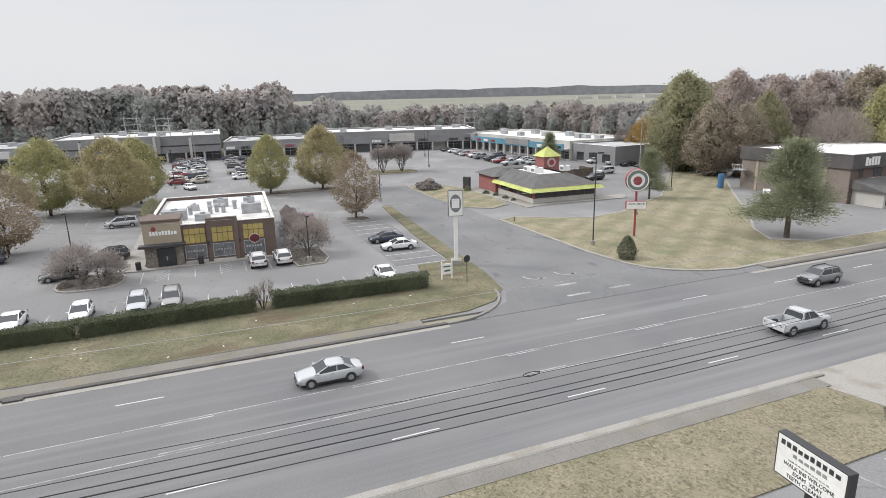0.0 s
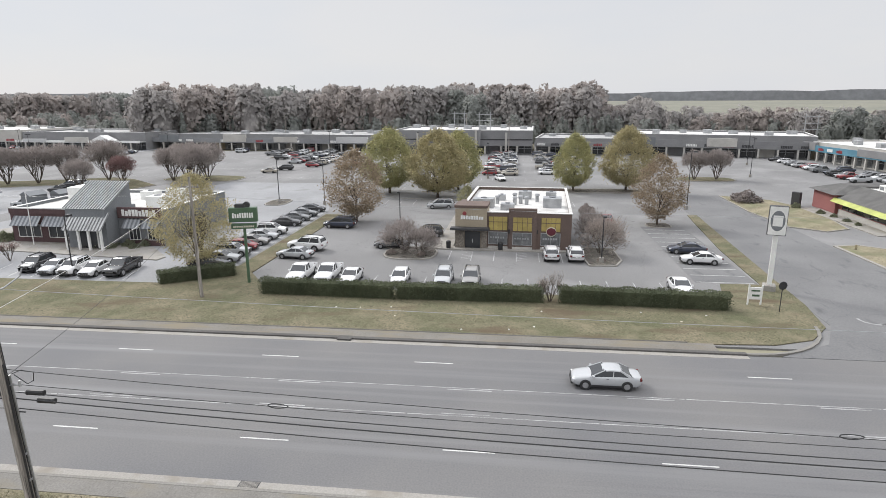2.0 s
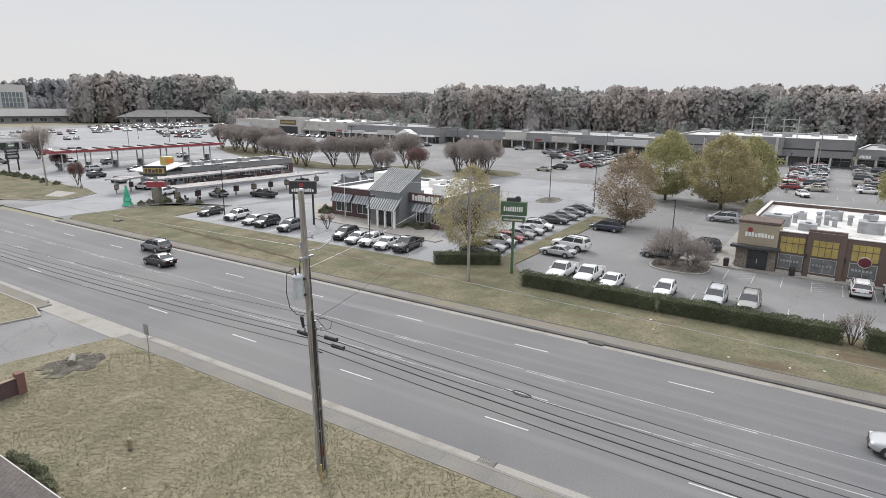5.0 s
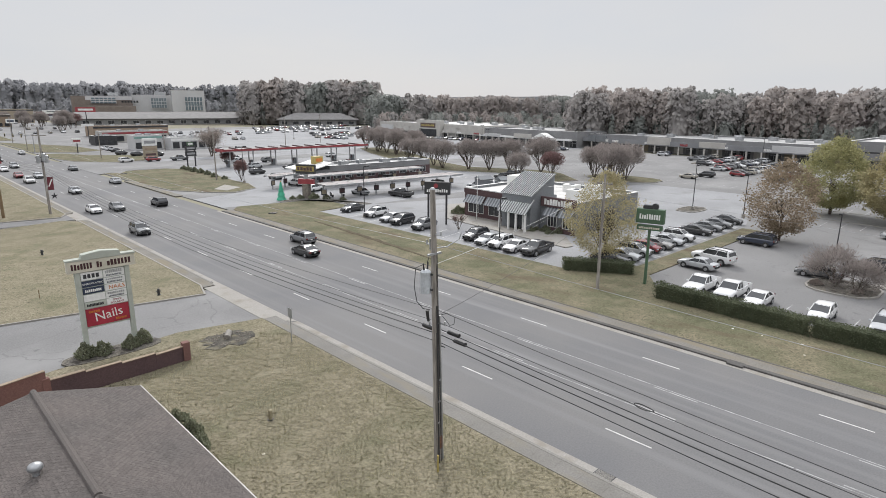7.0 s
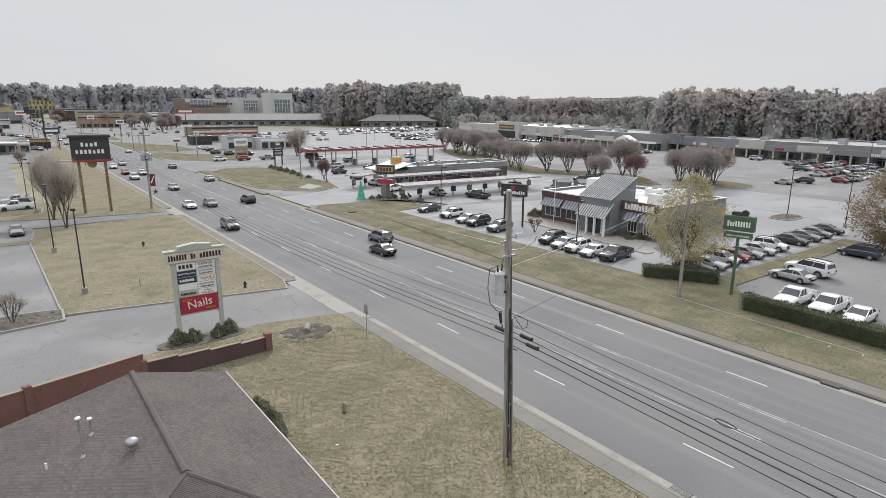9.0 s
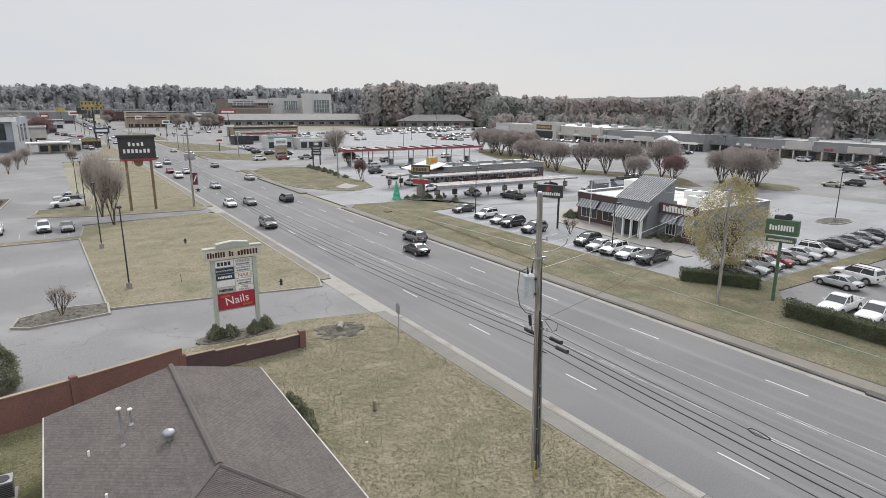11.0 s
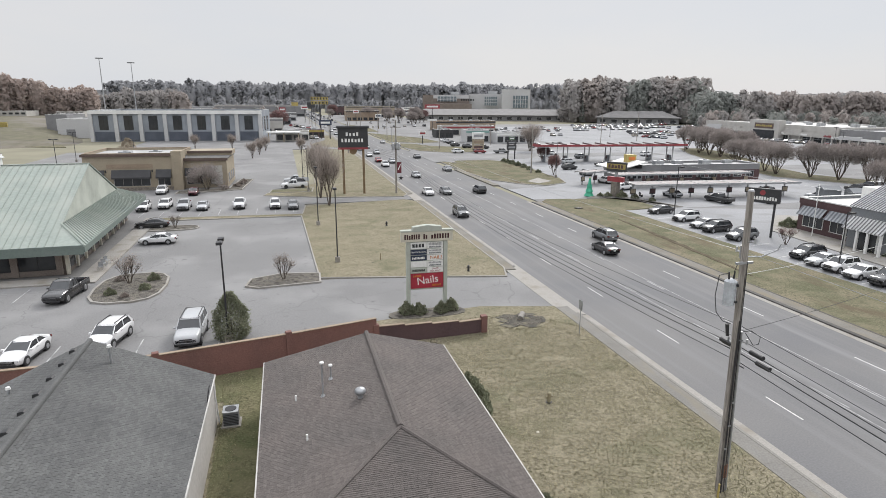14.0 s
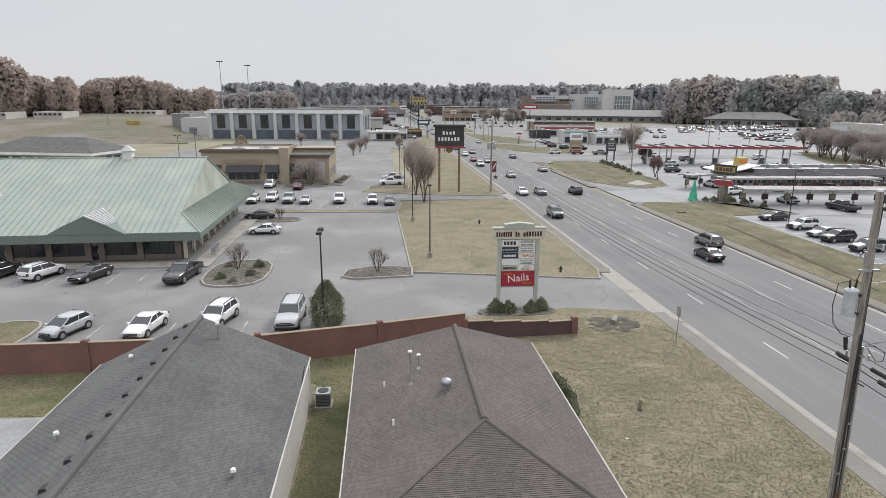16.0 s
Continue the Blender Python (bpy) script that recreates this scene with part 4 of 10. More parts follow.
def car_master(kind, full):
    L, W, H, st, (cr, cf), (rr, rf), r, axles = CAR_KINDS[kind]
    w = W / 2
    c = thing(kind + "_car" if kind not in ("pickup", "minivan") else kind, Matrix(), "car", "car")
    zb = 0.24 if kind in ("sedan", "hatch") else 0.32
    grid = sorted(set([q[0] for q in st] + [float(v) for v in np.linspace(st[0][0], st[-1][0], 15)]))
    near = lambda x, i: float(np.interp(x, [q[0] for q in st], [q[i] for q in st]))
    tuck = lambda x: 0.14 * max(0.0, abs(x) / (L / 2) - 0.86) / 0.14
    span = [x for x in grid if kind != "pickup" or x >= -0.78]
    body = MB().loft([ring_section(x, w * near(x, 1), zb + tuck(x), near(x, 2)) for x in span])
    belt = lambda x: near(x, 2)
    zr = H - 0.075
    if kind == "pickup":
        # an open load bed let into the rear deck
        body.box(-2.86, -0.78, -w, -w + 0.10, 0.52, 1.18, 0.02).box(-2.86, -0.78, w - 0.10, w, 0.52, 1.18, 0.02).box(-2.88, -2.78, -w, w, 0.52, 1.16, 0.02)
        body.box(-2.80, -0.78, -w + 0.1, w - 0.1, 0.50, 0.62)
    wt, wbm = w * 0.77, w * 0.905
    cap = []
    for k in range(7):
        q = k / 6
        zc = H - 0.075 * abs(2 * q - 1) ** 2.2 - (0.03 if k in (0, 6) else 0)
        e = 0.97 if k in (0, 6) else 1.0
        cap.append([(rr - 0.07 + (rf - rr + 0.16) * q, s_ * wt * k_ * e, zc - d_) for s_, k_, d_ in ((1, 1.02, 0.10), (1, 1.0, 0.05), (1, 0.9, 0.015), (1, 0.5, 0), (-1, 0.5, 0), (-1, 0.9, 0.015), (-1, 1.0, 0.05), (-1, 1.02, 0.10))])
    body.loft(cap)
    for s_ in (1, -1):      # pillars and rear quarters
        for (xb, xt, pr) in ((cf, rf, 0.045), ((cr + cf) / 2 - 0.1, (rr + rf) / 2 - 0.05, 0.038)):
            body.tube((xb, s_ * wbm, belt(xb) - 0.02), (xt, s_ * wt, zr), pr, pr * 0.9, 5)
        wide_q = 0.34 if kind in ("sedan", "hatch") else 0.20 if kind == "pickup" else 0.30
        q = [(cr - 0.02, wbm, belt(cr) - 0.04), (cr + wide_q, wbm, belt(cr + wide_q) - 0.04), (rr + wide_q * 0.45, wt * 1.01, zr), (rr - 0.04, wt * 1.01, zr)]
        body.add([(x, s_ * (y + 0.012), z) for x, y, z in q] + [(x, s_ * (y - 0.05), z) for x, y, z in q], [(0, 1, 2, 3), (7, 6, 5, 4), (0, 4, 5, 1), (1, 5, 6, 2), (2, 6, 7, 3), (3, 7, 4, 0)])
    part("body", body, M_car, c, smooth=True)
    g = 0.985
    corners = lambda x0, x1, z0, z1, y0, y1: [(x0, y0, z0), (x1, y0, z0), (x1, y1, z1), (x0, y1, z1)]
    zf, zrr = belt(cf) - 0.02, belt(cr) - 0.02
    if full:
        part("windscreen", MB().add([(cf, -wbm * g, zf), (cf, wbm * g, zf), (rf, wt * g, zr), (rf, -wt * g, zr), (cf - 0.06, -wbm * g, zf - 0.04), (cf - 0.06, wbm * g, zf - 0.04)], [(0, 1, 2, 3), (5, 4, 3, 2)]), M_car_glass, c)
        part("rear_window", MB().add([(cr, wbm * g, zrr), (cr, -wbm * g, zrr), (rr, -wt * g, zr), (rr, wt * g, zr), (cr + 0.06, wbm * g, zrr - 0.04), (cr + 0.06, -wbm * g, zrr - 0.04)], [(0, 1, 2, 3), (5, 4, 3, 2)]), M_car_glass, c)
        for s in (1, -1):
            q = [(cr, s * wbm * g, zrr), (cf, s * wbm * g, zf), (rf, s * wt * g, zr), (rr, s * wt * g, zr)]
            q2 = [(x, y - s * 0.04, z) for x, y, z in q]
            part("side_window", MB().add(q + q2, [(0, 1, 2, 3), (7, 6, 5, 4), (0, 4, 5, 1), (1, 5, 6, 2), (2, 6, 7, 3), (3, 7, 4, 0)]), M_car_glass, c)
            part("mirror", MB().box(cf - 0.35, cf - 0.17, s * w * 0.96, s * (w + 0.16), belt(cf) + 0.0, belt(cf) + 0.15, 0.03), M_car, c)
            xh = L / 2 - 0.17
            part("headlight", MB().box(xh - 0.16, xh + 0.10, s * w * 0.50, s * w * 0.86, 0.58 + (zb - 0.24) * 1.6, 0.72 + (zb - 0.24) * 1.6, 0.02), M_lens_clear, c)
            part("taillight", MB().box(-L / 2 - 0.005, -L / 2 + 0.16, s * w * 0.60, s * w * 0.90, 0.74 + (zb - 0.24), 0.92 + (zb - 0.24) * 1.5, 0.02), M_lens_red, c)
        part("bumper", MB().box(L / 2 - 0.14, L / 2 + 0.02, -w * 0.72, w * 0.72, zb + 0.04, zb + 0.22, 0.03), M_black, c)
        tall = 0.0 if kind in ("sedan", "hatch") else 0.16
        gr = part("grille", MB().box(L / 2 - 0.12, L / 2 + 0.012, -w * 0.46, w * 0.46, zb + 0.28, zb + 0.40 + tall, 0.01), M_black, c)
        part("grille_bar", MB().box(L / 2 - 0.02, L / 2 + 0.020, -w * 0.44, w * 0.44, zb + 0.35 + tall * 0.5, zb + 0.38 + tall * 0.5), M_rim, gr)
        part("number_plate", MB().box(-L / 2 - 0.012, -L / 2 + 0.06, -0.16, 0.16, zb + 0.42, zb + 0.56), M_white, c)
        for s_ in (1, -1):
            part("door_handle", MB().box(-0.15, 0.03, s_ * w * 0.995, s_ * (w + 0.02), belt(0) - 0.14, belt(0) - 0.11), M_dark_metal, c)
    else:
        ring = lambda x, ww, z: [(x, -ww, z), (x, ww, z)]
        part("glazing", MB().add([(cr, -wbm * g, zrr), (cf, -wbm * g, zf), (cf, wbm * g, zf), (cr, wbm * g, zrr), (rr, -wt * g, zr), (rf, -wt * g, zr), (rf, wt * g, zr), (rr, wt * g, zr)],
                                 [(4, 5, 6, 7), (0, 1, 5, 4), (1, 2, 6, 5), (2, 3, 7, 6), (3, 0, 4, 7)]), M_car_glass, c)
    if full:
        part("sill", MB().box(axles[0] + r, axles[1] - r, -w - 0.004, w + 0.004, zb + 0.0, zb + 0.13), M_black, c)
        if kind in ("suv", "big_suv", "minivan"):
            for s_ in (1, -1):
                part("roof_rail", MB().box(rr + 0.15, rf - 0.1, s_ * wt * 0.86 - 0.02, s_ * wt * 0.86 + 0.02, H - 0.03, H + 0.05), M_dark_metal, c)
    if not full:
        for xw in axles:
            part("axle", MB().tube((xw, -w - 0.02, r), (xw, w + 0.02, r), r, r, 12), M_tyre, c, "pair of black wheels")
        return c
    for xw in axles:
        for s in (1, -1):
            if full:
                part("wheel_arch", MB().tube((xw, s * (w - 0.25), r * 1.03), (xw, s * (w + 0.006), r * 1.03), r * 1.2, r * 1.2, 16), M_black, c)
            t = part("wheel", MB().tube((xw, s * (w - 0.20), r), (xw, s * (w + 0.022), r), r, r, 16), M_tyre, c)
            if full:
                rim = MB().tube((xw, s * (w + 0.0), r), (xw, s * (w + 0.036), r), r * 0.68, r * 0.62, 12)
                part("rim", rim, M_rim, t)
    return c


PAINTS = {"white": (0.66, 0.66, 0.66), "silver": (0.40, 0.41, 0.42), "grey": (0.16, 0.165, 0.17), "black": (0.022, 0.022, 0.024), "navy": (0.026, 0.033, 0.055), "red": (0.20, 0.018, 0.022),
          "beige": (0.36, 0.33, 0.28), "maroon": (0.085, 0.014, 0.020), "blue": (0.045, 0.075, 0.14), "pewter": (0.24, 0.235, 0.225)}
KIND_WORDS = {"sedan": "four-door sedan", "hatch": "small hatchback", "suv": "sport utility car", "big_suv": "large sport utility car", "minivan": "family minivan", "pickup": "pickup truck"}


def car(kind, paint, x, y, ang, where, group="parked cars", full=True, z=0.02):
    """ang: the way the front points, from +x towards +y."""
    key = (kind, full)
    m = pose(x, y, z, 0, 0, ang)
    if key not in CAR_MASTER:
        CAR_MASTER[key] = ob = car_master(kind, full)
        ob.matrix_basis = m
    else:
        ob = copy_thing(CAR_MASTER[key], m)
    for o in ob.children_recursive:
        if o.name.split(".")[0] in ("body", "mirror"):
            o.color = (*PAINTS[paint], 1)
    tagged(ob, f"{paint} {KIND_WORDS[kind]} {where}", "pickup truck" if kind == "pickup" else "car", group)
    return ob


FRONT = "parked facing the clipped hedge"
car("pickup", "white", 62.0, 24.0, 180, FRONT)
car("pickup", "white", 62.2, 20.9, 180, FRONT)
car("sedan", "white", 61.5, 18.1, 180, FRONT)
car("hatch", "white", 61.7, 12.6, 180, FRONT)
car("suv", "silver", 61.9, 7.8, 180, FRONT)
car("suv", "pewter", 62.0, 4.8, 180, FRONT)
car("sedan", "white", 61.2, -17.0, 180, FRONT)
BRICKREST = "parked before the brick restaurant"
car("suv", "white", 73.6, -4.5, 0, BRICKREST)
car("suv", "white", 73.6, -7.5, 0, BRICKREST)
car("sedan", "navy", 78.0, -22.2, 86, "parked beside the grass divider")
car("sedan", "white", 73.0, -22.5, 86, "parked beside the grass divider")
car("sedan", "red", 97.5, -14.8, 0, "parked beside the brick restaurant")
car("minivan", "silver", 108.2, 13.7, 92, "parked behind the brick restaurant")
car("sedan", "grey", 77.5, 16.8, 95, "parked behind a leafless shrub island")
car("suv", "black", 84.5, 12.8, 95, "parked behind a leafless shrub island")
DIVIDER = "parked along the grass divider"
for kind, paint, x in (("sedan", "black", 90.2), ("sedan", "grey", 94.4), ("sedan", "grey", 98.2), ("sedan", "black", 102.6), ("suv", "white", 84.0), ("sedan", "silver", 80.4), ("sedan", "pewter", 77.1), ("hatch", "red", 74.1), ("suv", "silver", 71.1), ("sedan", "silver", 67.9), ("sedan", "black", 65.0)):
    car(kind, paint, x, 36.6, -82, DIVIDER, z=0.03)
car("minivan", "navy", 89.6, 27.6, 88, DIVIDER)
car("big_suv", "white", 75.0, 27.9, 82, DIVIDER)
car("sedan", "silver", 70.8, 28.0, 85, DIVIDER)
SEAFOOD = "parked in the row before the seafood restaurant"
for kind, paint, x, y in (("sedan", "black", 63.0, 88.3), ("suv", "white", 63.0, 81.3), ("sedan", "silver", 62.4, 76.2), ("suv", "black", 62.1, 73.2), ("suv", "grey", 62.0, 67.8), ("suv", "black", 62.6, 57.2), ("sedan", "silver", 61.9, 54.2), ("suv", "white", 61.7, 51.6), ("sedan", "white", 61.6, 48.9), ("pickup", "black", 62.4, 46.0)):
    car(kind, paint, x, y, 186, SEAFOOD, z=0.03)
PLAZA = "parked before the green-roofed plaza"
car("sedan", "black", -31.3, 63.4, 250, PLAZA)
car("suv", "white", -36.7, 64.4, 68, PLAZA)
car("suv", "black", -41.4, 65.0, 75, PLAZA)
car("pickup", "black", -21.6, 62.6, 262, PLAZA)
car("sedan", "black", -20.0, 95.6, 182, "parked beside the plaza walk")
car("sedan", "white", -17.2, 84.6, 178, "parked beside the plaza walk")
WALLROW = "parked facing the brick boundary wall"
car("hatch", "silver", -26.1, 47.7, 250, WALLROW)
car("sedan", "white", -19.8, 47.5, 262, WALLROW)
car("suv", "white", -14.4, 49.2, 258, WALLROW)
car("big_suv", "silver", -8.2, 48.6, 268, WALLROW)
car("sedan", "black", -33.8, 47.5, 255, WALLROW)
TANROW = "parked near the tan restaurant"
for kind, paint, x, y, a in (("suv", "white", -24.4, 111.6, 270), ("suv", "white", -21.2, 113.4, 268), ("pickup", "silver", -17.8, 111.8, 270), ("sedan", "silver", -14.6, 110.6, 270), ("pickup", "white", -8.4, 111.0, 270), ("suv", "white", -2.2, 109.3, 270), ("sedan", "grey", 0.9, 108.2, 270), ("pickup", "white", 1.6, 133.8, 180), ("suv", "black", 1.9, 137.8, 180), ("pickup", "silver", 2.2, 141.8, 180), ("suv", "white", -24.9, 131.5, 270), ("hatch", "maroon", -18.4, 128.3, 270)):
    car(kind, paint, x, y, a, TANROW, full=y < 112)
# vehicles on the road
ROADCARS = "cars on the road"
car("sedan", "silver", 39.2, -6.2, 90, "driving in the inner far lane", ROADCARS)
car("sedan", "black", 39.4, 66.0, 90, "driving in the inner far lane", ROADCARS)
car("suv", "grey", 43.0, 72.5, 90, "driving in the outer far lane", ROADCARS)
car("pickup", "silver", 31.8, -44.0, -90, "driving in the inner near lane", ROADCARS)
car("suv", "grey", 39.5, -57.0, 90, "driving in the inner far lane", ROADCARS)
for kind, paint, x, y in (("sedan", "silver", 31.8, 146), ("sedan", "grey", 32.0, 118), ("suv", "grey", 28.2, 94), ("sedan", "white", 28.2, 118), ("suv", "black", 39.4, 118), ("sedan", "silver", 43.2, 158), ("suv", "white", 28.2, 172), ("sedan", "silver", 32, 182), ("sedan", "red", 28.4, 186), ("sedan", "white", 28.1, 205), ("suv", "silver", 32, 214), ("sedan", "white", 28.2, 232), ("sedan", "silver", 32, 240), ("sedan", "grey", 43, 196),
                          ("suv", "white", 28, 262), ("sedan", "silver", 32, 276), ("suv", "black", 28, 292), ("sedan", "white", 43, 268), ("sedan", "white", 32, 318), ("sedan", "silver", 28, 338), ("suv", "grey", 39.5, 300), ("sedan", "white", 28, 372), ("suv", "white", 32, 395), ("sedan", "silver", 43, 360), ("sedan", "white", 28, 430), ("sedan", "grey", 32, 450), ("suv", "silver", 43, 420), ("sedan", "white", 32, 505), ("suv", "white", 28, 530), ("sedan", "silver", 43, 520)):
    car(kind, paint, x, y, 90 if x > 36 else -90, "in traffic on the main road", ROADCARS, full=y < 100)
# far rows in the shopping car parks
rnd = random.Random(11)


def far_row(x0, x1, y0, y1, n, ang, fill, where):
    for i in range(n):
        if rnd.random() < fill:
            k = (i + 0.5) / n
            car(rnd.choice(("sedan", "sedan", "suv", "suv", "hatch", "minivan", "pickup")), rnd.choice(("white", "silver", "silver", "grey", "black", "black", "navy", "red", "white", "beige", "white", "grey")),
                x0 + (x1 - x0) * k + rnd.uniform(-0.4, 0.4), y0 + (y1 - y0) * k + rnd.uniform(-0.3, 0.3), ang + rnd.choice((0, 180)) + rnd.uniform(-3, 3), where, "cars in the shopping car park", False, 0.02)


SHOPS = "parked in rows before the shops"
far_row(158, 222, 6.5, 6.5, 22, 90, 0.85, SHOPS)
far_row(158, 222, 1.6, 1.6, 22, 90, 0.85, SHOPS)
far_row(164, 222, -13.5, -13.5, 20, 90, 0.75, SHOPS)
far_row(170, 222, -18.5, -18.5, 18, 90, 0.45, SHOPS)
far_row(174, 226, 61, 61, 15, 90, 0.85, SHOPS)
far_row(184, 228, 70.5, 70.5, 13, 90, 0.8, SHOPS)
far_row(197, 230, 80.5, 80.5, 9, 90, 0.75, SHOPS)
far_row(204, 234, 89.5, 89.5, 8, 90, 0.6, SHOPS)
far_row(160, 224, -8.8, -8.8, 20, 90, 0.7, SHOPS)
far_row(160, 198, 50, 50, 10, 90, 0.5, SHOPS)
far_row(206, 230, 104, 108, 7, 90, 0.5, SHOPS)
far_row(190, 228, 150, 150, 12, 90, 0.5, SHOPS)
car("sedan", "beige", 160, 68.5, 90, SHOPS, "cars in the shopping car park", False)
car("suv", "black", 167, 66.5, 90, SHOPS, "cars in the shopping car park", False)
car("sedan", "white", 148.5, 3.6, 200, SHOPS, "cars in the shopping car park", False)
car("sedan", "white", 120, 88, 100, SHOPS, "cars in the shopping car park", False)
car("suv", "white", 130, 104, 100, SHOPS, "cars in the shopping car park", False)
STRIP = "parked before the blue-fronted shops"
far_row(205, 150, -84, -82, 19, 90, 0.8, STRIP)
far_row(180, 148, -90, -88, 11, 90, 0.6, STRIP)
car("minivan", "silver", 121.5, -92.3, 95, STRIP, "cars in the shopping car park", False)
car("suv", "black", 113.6, -83.4, 95, STRIP, "cars in the shopping car park", False)
car("suv", "white", 142, -104, 90, STRIP, "cars in the shopping car park", False)
car("suv", "silver", 136, -106, 90, STRIP, "cars in the shopping car park", False)
car("sedan", "black", 131, -107, 90, STRIP, "cars in the shopping car park", False)
DRIVEIN = "parked at the drive-in restaurant"
for kind, paint, x, y, a in (("pickup", "black", 81.0, 95.8, 100), ("sedan", "white", 89.5, 93.5, 100), ("pickup", "silver", 102.5, 93.0, 100), ("suv", "white", 71.5, 114.5, 20), ("suv", "white", 73.5, 125.5, 100), ("sedan", "grey", 84.6, 119.5, 92), ("suv", "black", 95.5, 118.8, 92), ("sedan", "silver", 76.4, 104.0, 92), ("suv", "grey", 97.8, 102.6, 92), ("suv", "grey", 76, 140, 90), ("sedan", "black", 92, 160, 10), ("sedan", "red", 106, 168, 10), ("pickup", "black", 120, 100, 90), ("suv", "black", 128, 104, 90)):
    car(kind, paint, x, y, a, DRIVEIN, "cars at the drive-in", False, 0.03)
FARLOT = "parked in the far car park"
far_row(150, 262, 366, 396, 34, 78, 0.6, FARLOT)
far_row(160, 300, 350, 384, 40, 78, 0.55, FARLOT)
far_row(190, 262, 388, 404, 22, 78, 0.6, FARLOT)
far_row(204, 300, 402, 424, 30, 78, 0.6, FARLOT)
far_row(212, 320, 420, 438, 34, 78, 0.6, FARLOT)
far_row(232, 318, 380, 398, 26, 78, 0.55, FARLOT)
far_row(196, 216, 312, 316, 7, 80, 0.7, FARLOT)
far_row(226, 236, 330, 210, 34, 10, 0.7, FARLOT)
far_row(206, 218, 330, 240, 24, 10, 0.6, FARLOT)
far_row(186, 196, 300, 250, 12, 10, 0.4, FARLOT)
far_row(84, 150, 330, 345, 16, 85, 0.6, FARLOT)
far_row(88, 150, 298, 306, 14, 85, 0.5, FARLOT)
far_row(120, 180, 372, 392, 16, 80, 0.7, FARLOT)
ROADSIDE = "standing by the roadside shops"
for kind, paint, x, y, a in (("suv", "white", 61.9, 211.5, 5), ("suv", "red", 69.6, 209.2, 5), ("pickup", "grey", 77.5, 207.6, 5), ("sedan", "white", 73.4, 274.8, 20), ("sedan", "silver", 72.9, 267.5, 20), ("sedan", "black", 72.5, 259.1, 20), ("suv", "black", 69.8, 243.0, 30), ("suv", "black", 72.3, 233.9, 30), ("pickup", "black", 77, 228, 20), ("suv", "silver", 84.9, 168.0, 10), ("suv", "silver", 86, 186.5, 185), ("suv", "white", 92, 196, 5), ("suv", "black", 78, 153.5, 10), ("suv", "grey", 97, 183, 10), ("pickup", "maroon", 112, 158, 5), ("suv", "white", 124, 186, 8), ("suv", "silver", 100, 232, 80), ("sedan", "white", 106, 240, 80), ("suv", "black", 112, 236, 80)):
    car(kind, paint, x, y, a, ROADSIDE, "cars by the roadside shops", False, 0.05)
far_row(84, 112, 290, 286, 9, 80, 0.8, ROADSIDE)
far_row(-2, 16, 330, 300, 9, 100, 0.8, ROADSIDE)
far_row(-20, 18, 384, 350, 14, 60, 0.6, ROADSIDE)
far_row(0, 20, 470, 400, 16, 80, 0.6, ROADSIDE)
rnd = random.Random(5)
for x, dens in ((28.1, 16), (31.9, 16), (39.4, 30), (43.1, 26)):
    y = 560.0
    while y < 980:
        car(rnd.choice(("sedan", "suv", "suv", "pickup")), rnd.choice(("white", "silver", "grey", "black", "silver")), x + rnd.uniform(-0.2, 0.2), y, 90 if x > 36 else -90, "in distant traffic on the main road", ROADCARS, False)
        y += 1.7 * dens * rnd.uniform(0.7, 1.6)

# ---- plants ----
def quads(name, centers, size, material, rng, ratio=0.7, way=None, loose=0.5, extra=None, out=None):
    """One mesh of many small leaf or twig faces at the given centres; way points them, extra adds whole quads, out turns their light side."""
    n = len(centers)
    a = rng.normal(size=(n, 3))
    if way is not None:
        a = way + a * loose
    a /= np.linalg.norm(a, axis=1, keepdims=True)
    b = rng.normal(size=(n, 3))
    b -= a * (a * b).sum(1, keepdims=True)
    b /= np.linalg.norm(b, axis=1, keepdims=True)
    if out is not None:
        b *= np.where((np.cross(a, b) * out).sum(1, keepdims=True) > 0, -1.0, 1.0)
    s = (size * rng.uniform(0.6, 1.3, n))[:, None] * 0.5
    v = np.stack([centers - a * s - b * s * ratio * 0.4, centers + b * s * ratio, centers + a * s, centers - b * s * ratio], 1).reshape(-1, 3)
    if extra is not None:
        v = np.concatenate([v, extra])
        n = len(v) // 4
    me = bpy.data.meshes.new(name)
    me.vertices.add(4 * n)
    me.vertices.foreach_set("co", v.astype(np.float32).ravel())
    me.loops.add(4 * n)
    me.loops.foreach_set("vertex_index", np.arange(4 * n, dtype=np.int32))
    me.polygons.add(n)
    me.polygons.foreach_set("loop_start", np.arange(0, 4 * n, 4, dtype=np.int32))
    me.polygons.foreach_set("loop_total", np.full(n, 4, dtype=np.int32))
    me.materials.append(material)
    me.update(calc_edges=True)
    me.validate()
    if out is not None:
        me.attributes.new("custom_normal", "FLOAT_VECTOR", "POINT").data.foreach_set("vector", np.repeat(out, 4, 0).astype(np.float32).ravel())
    return me


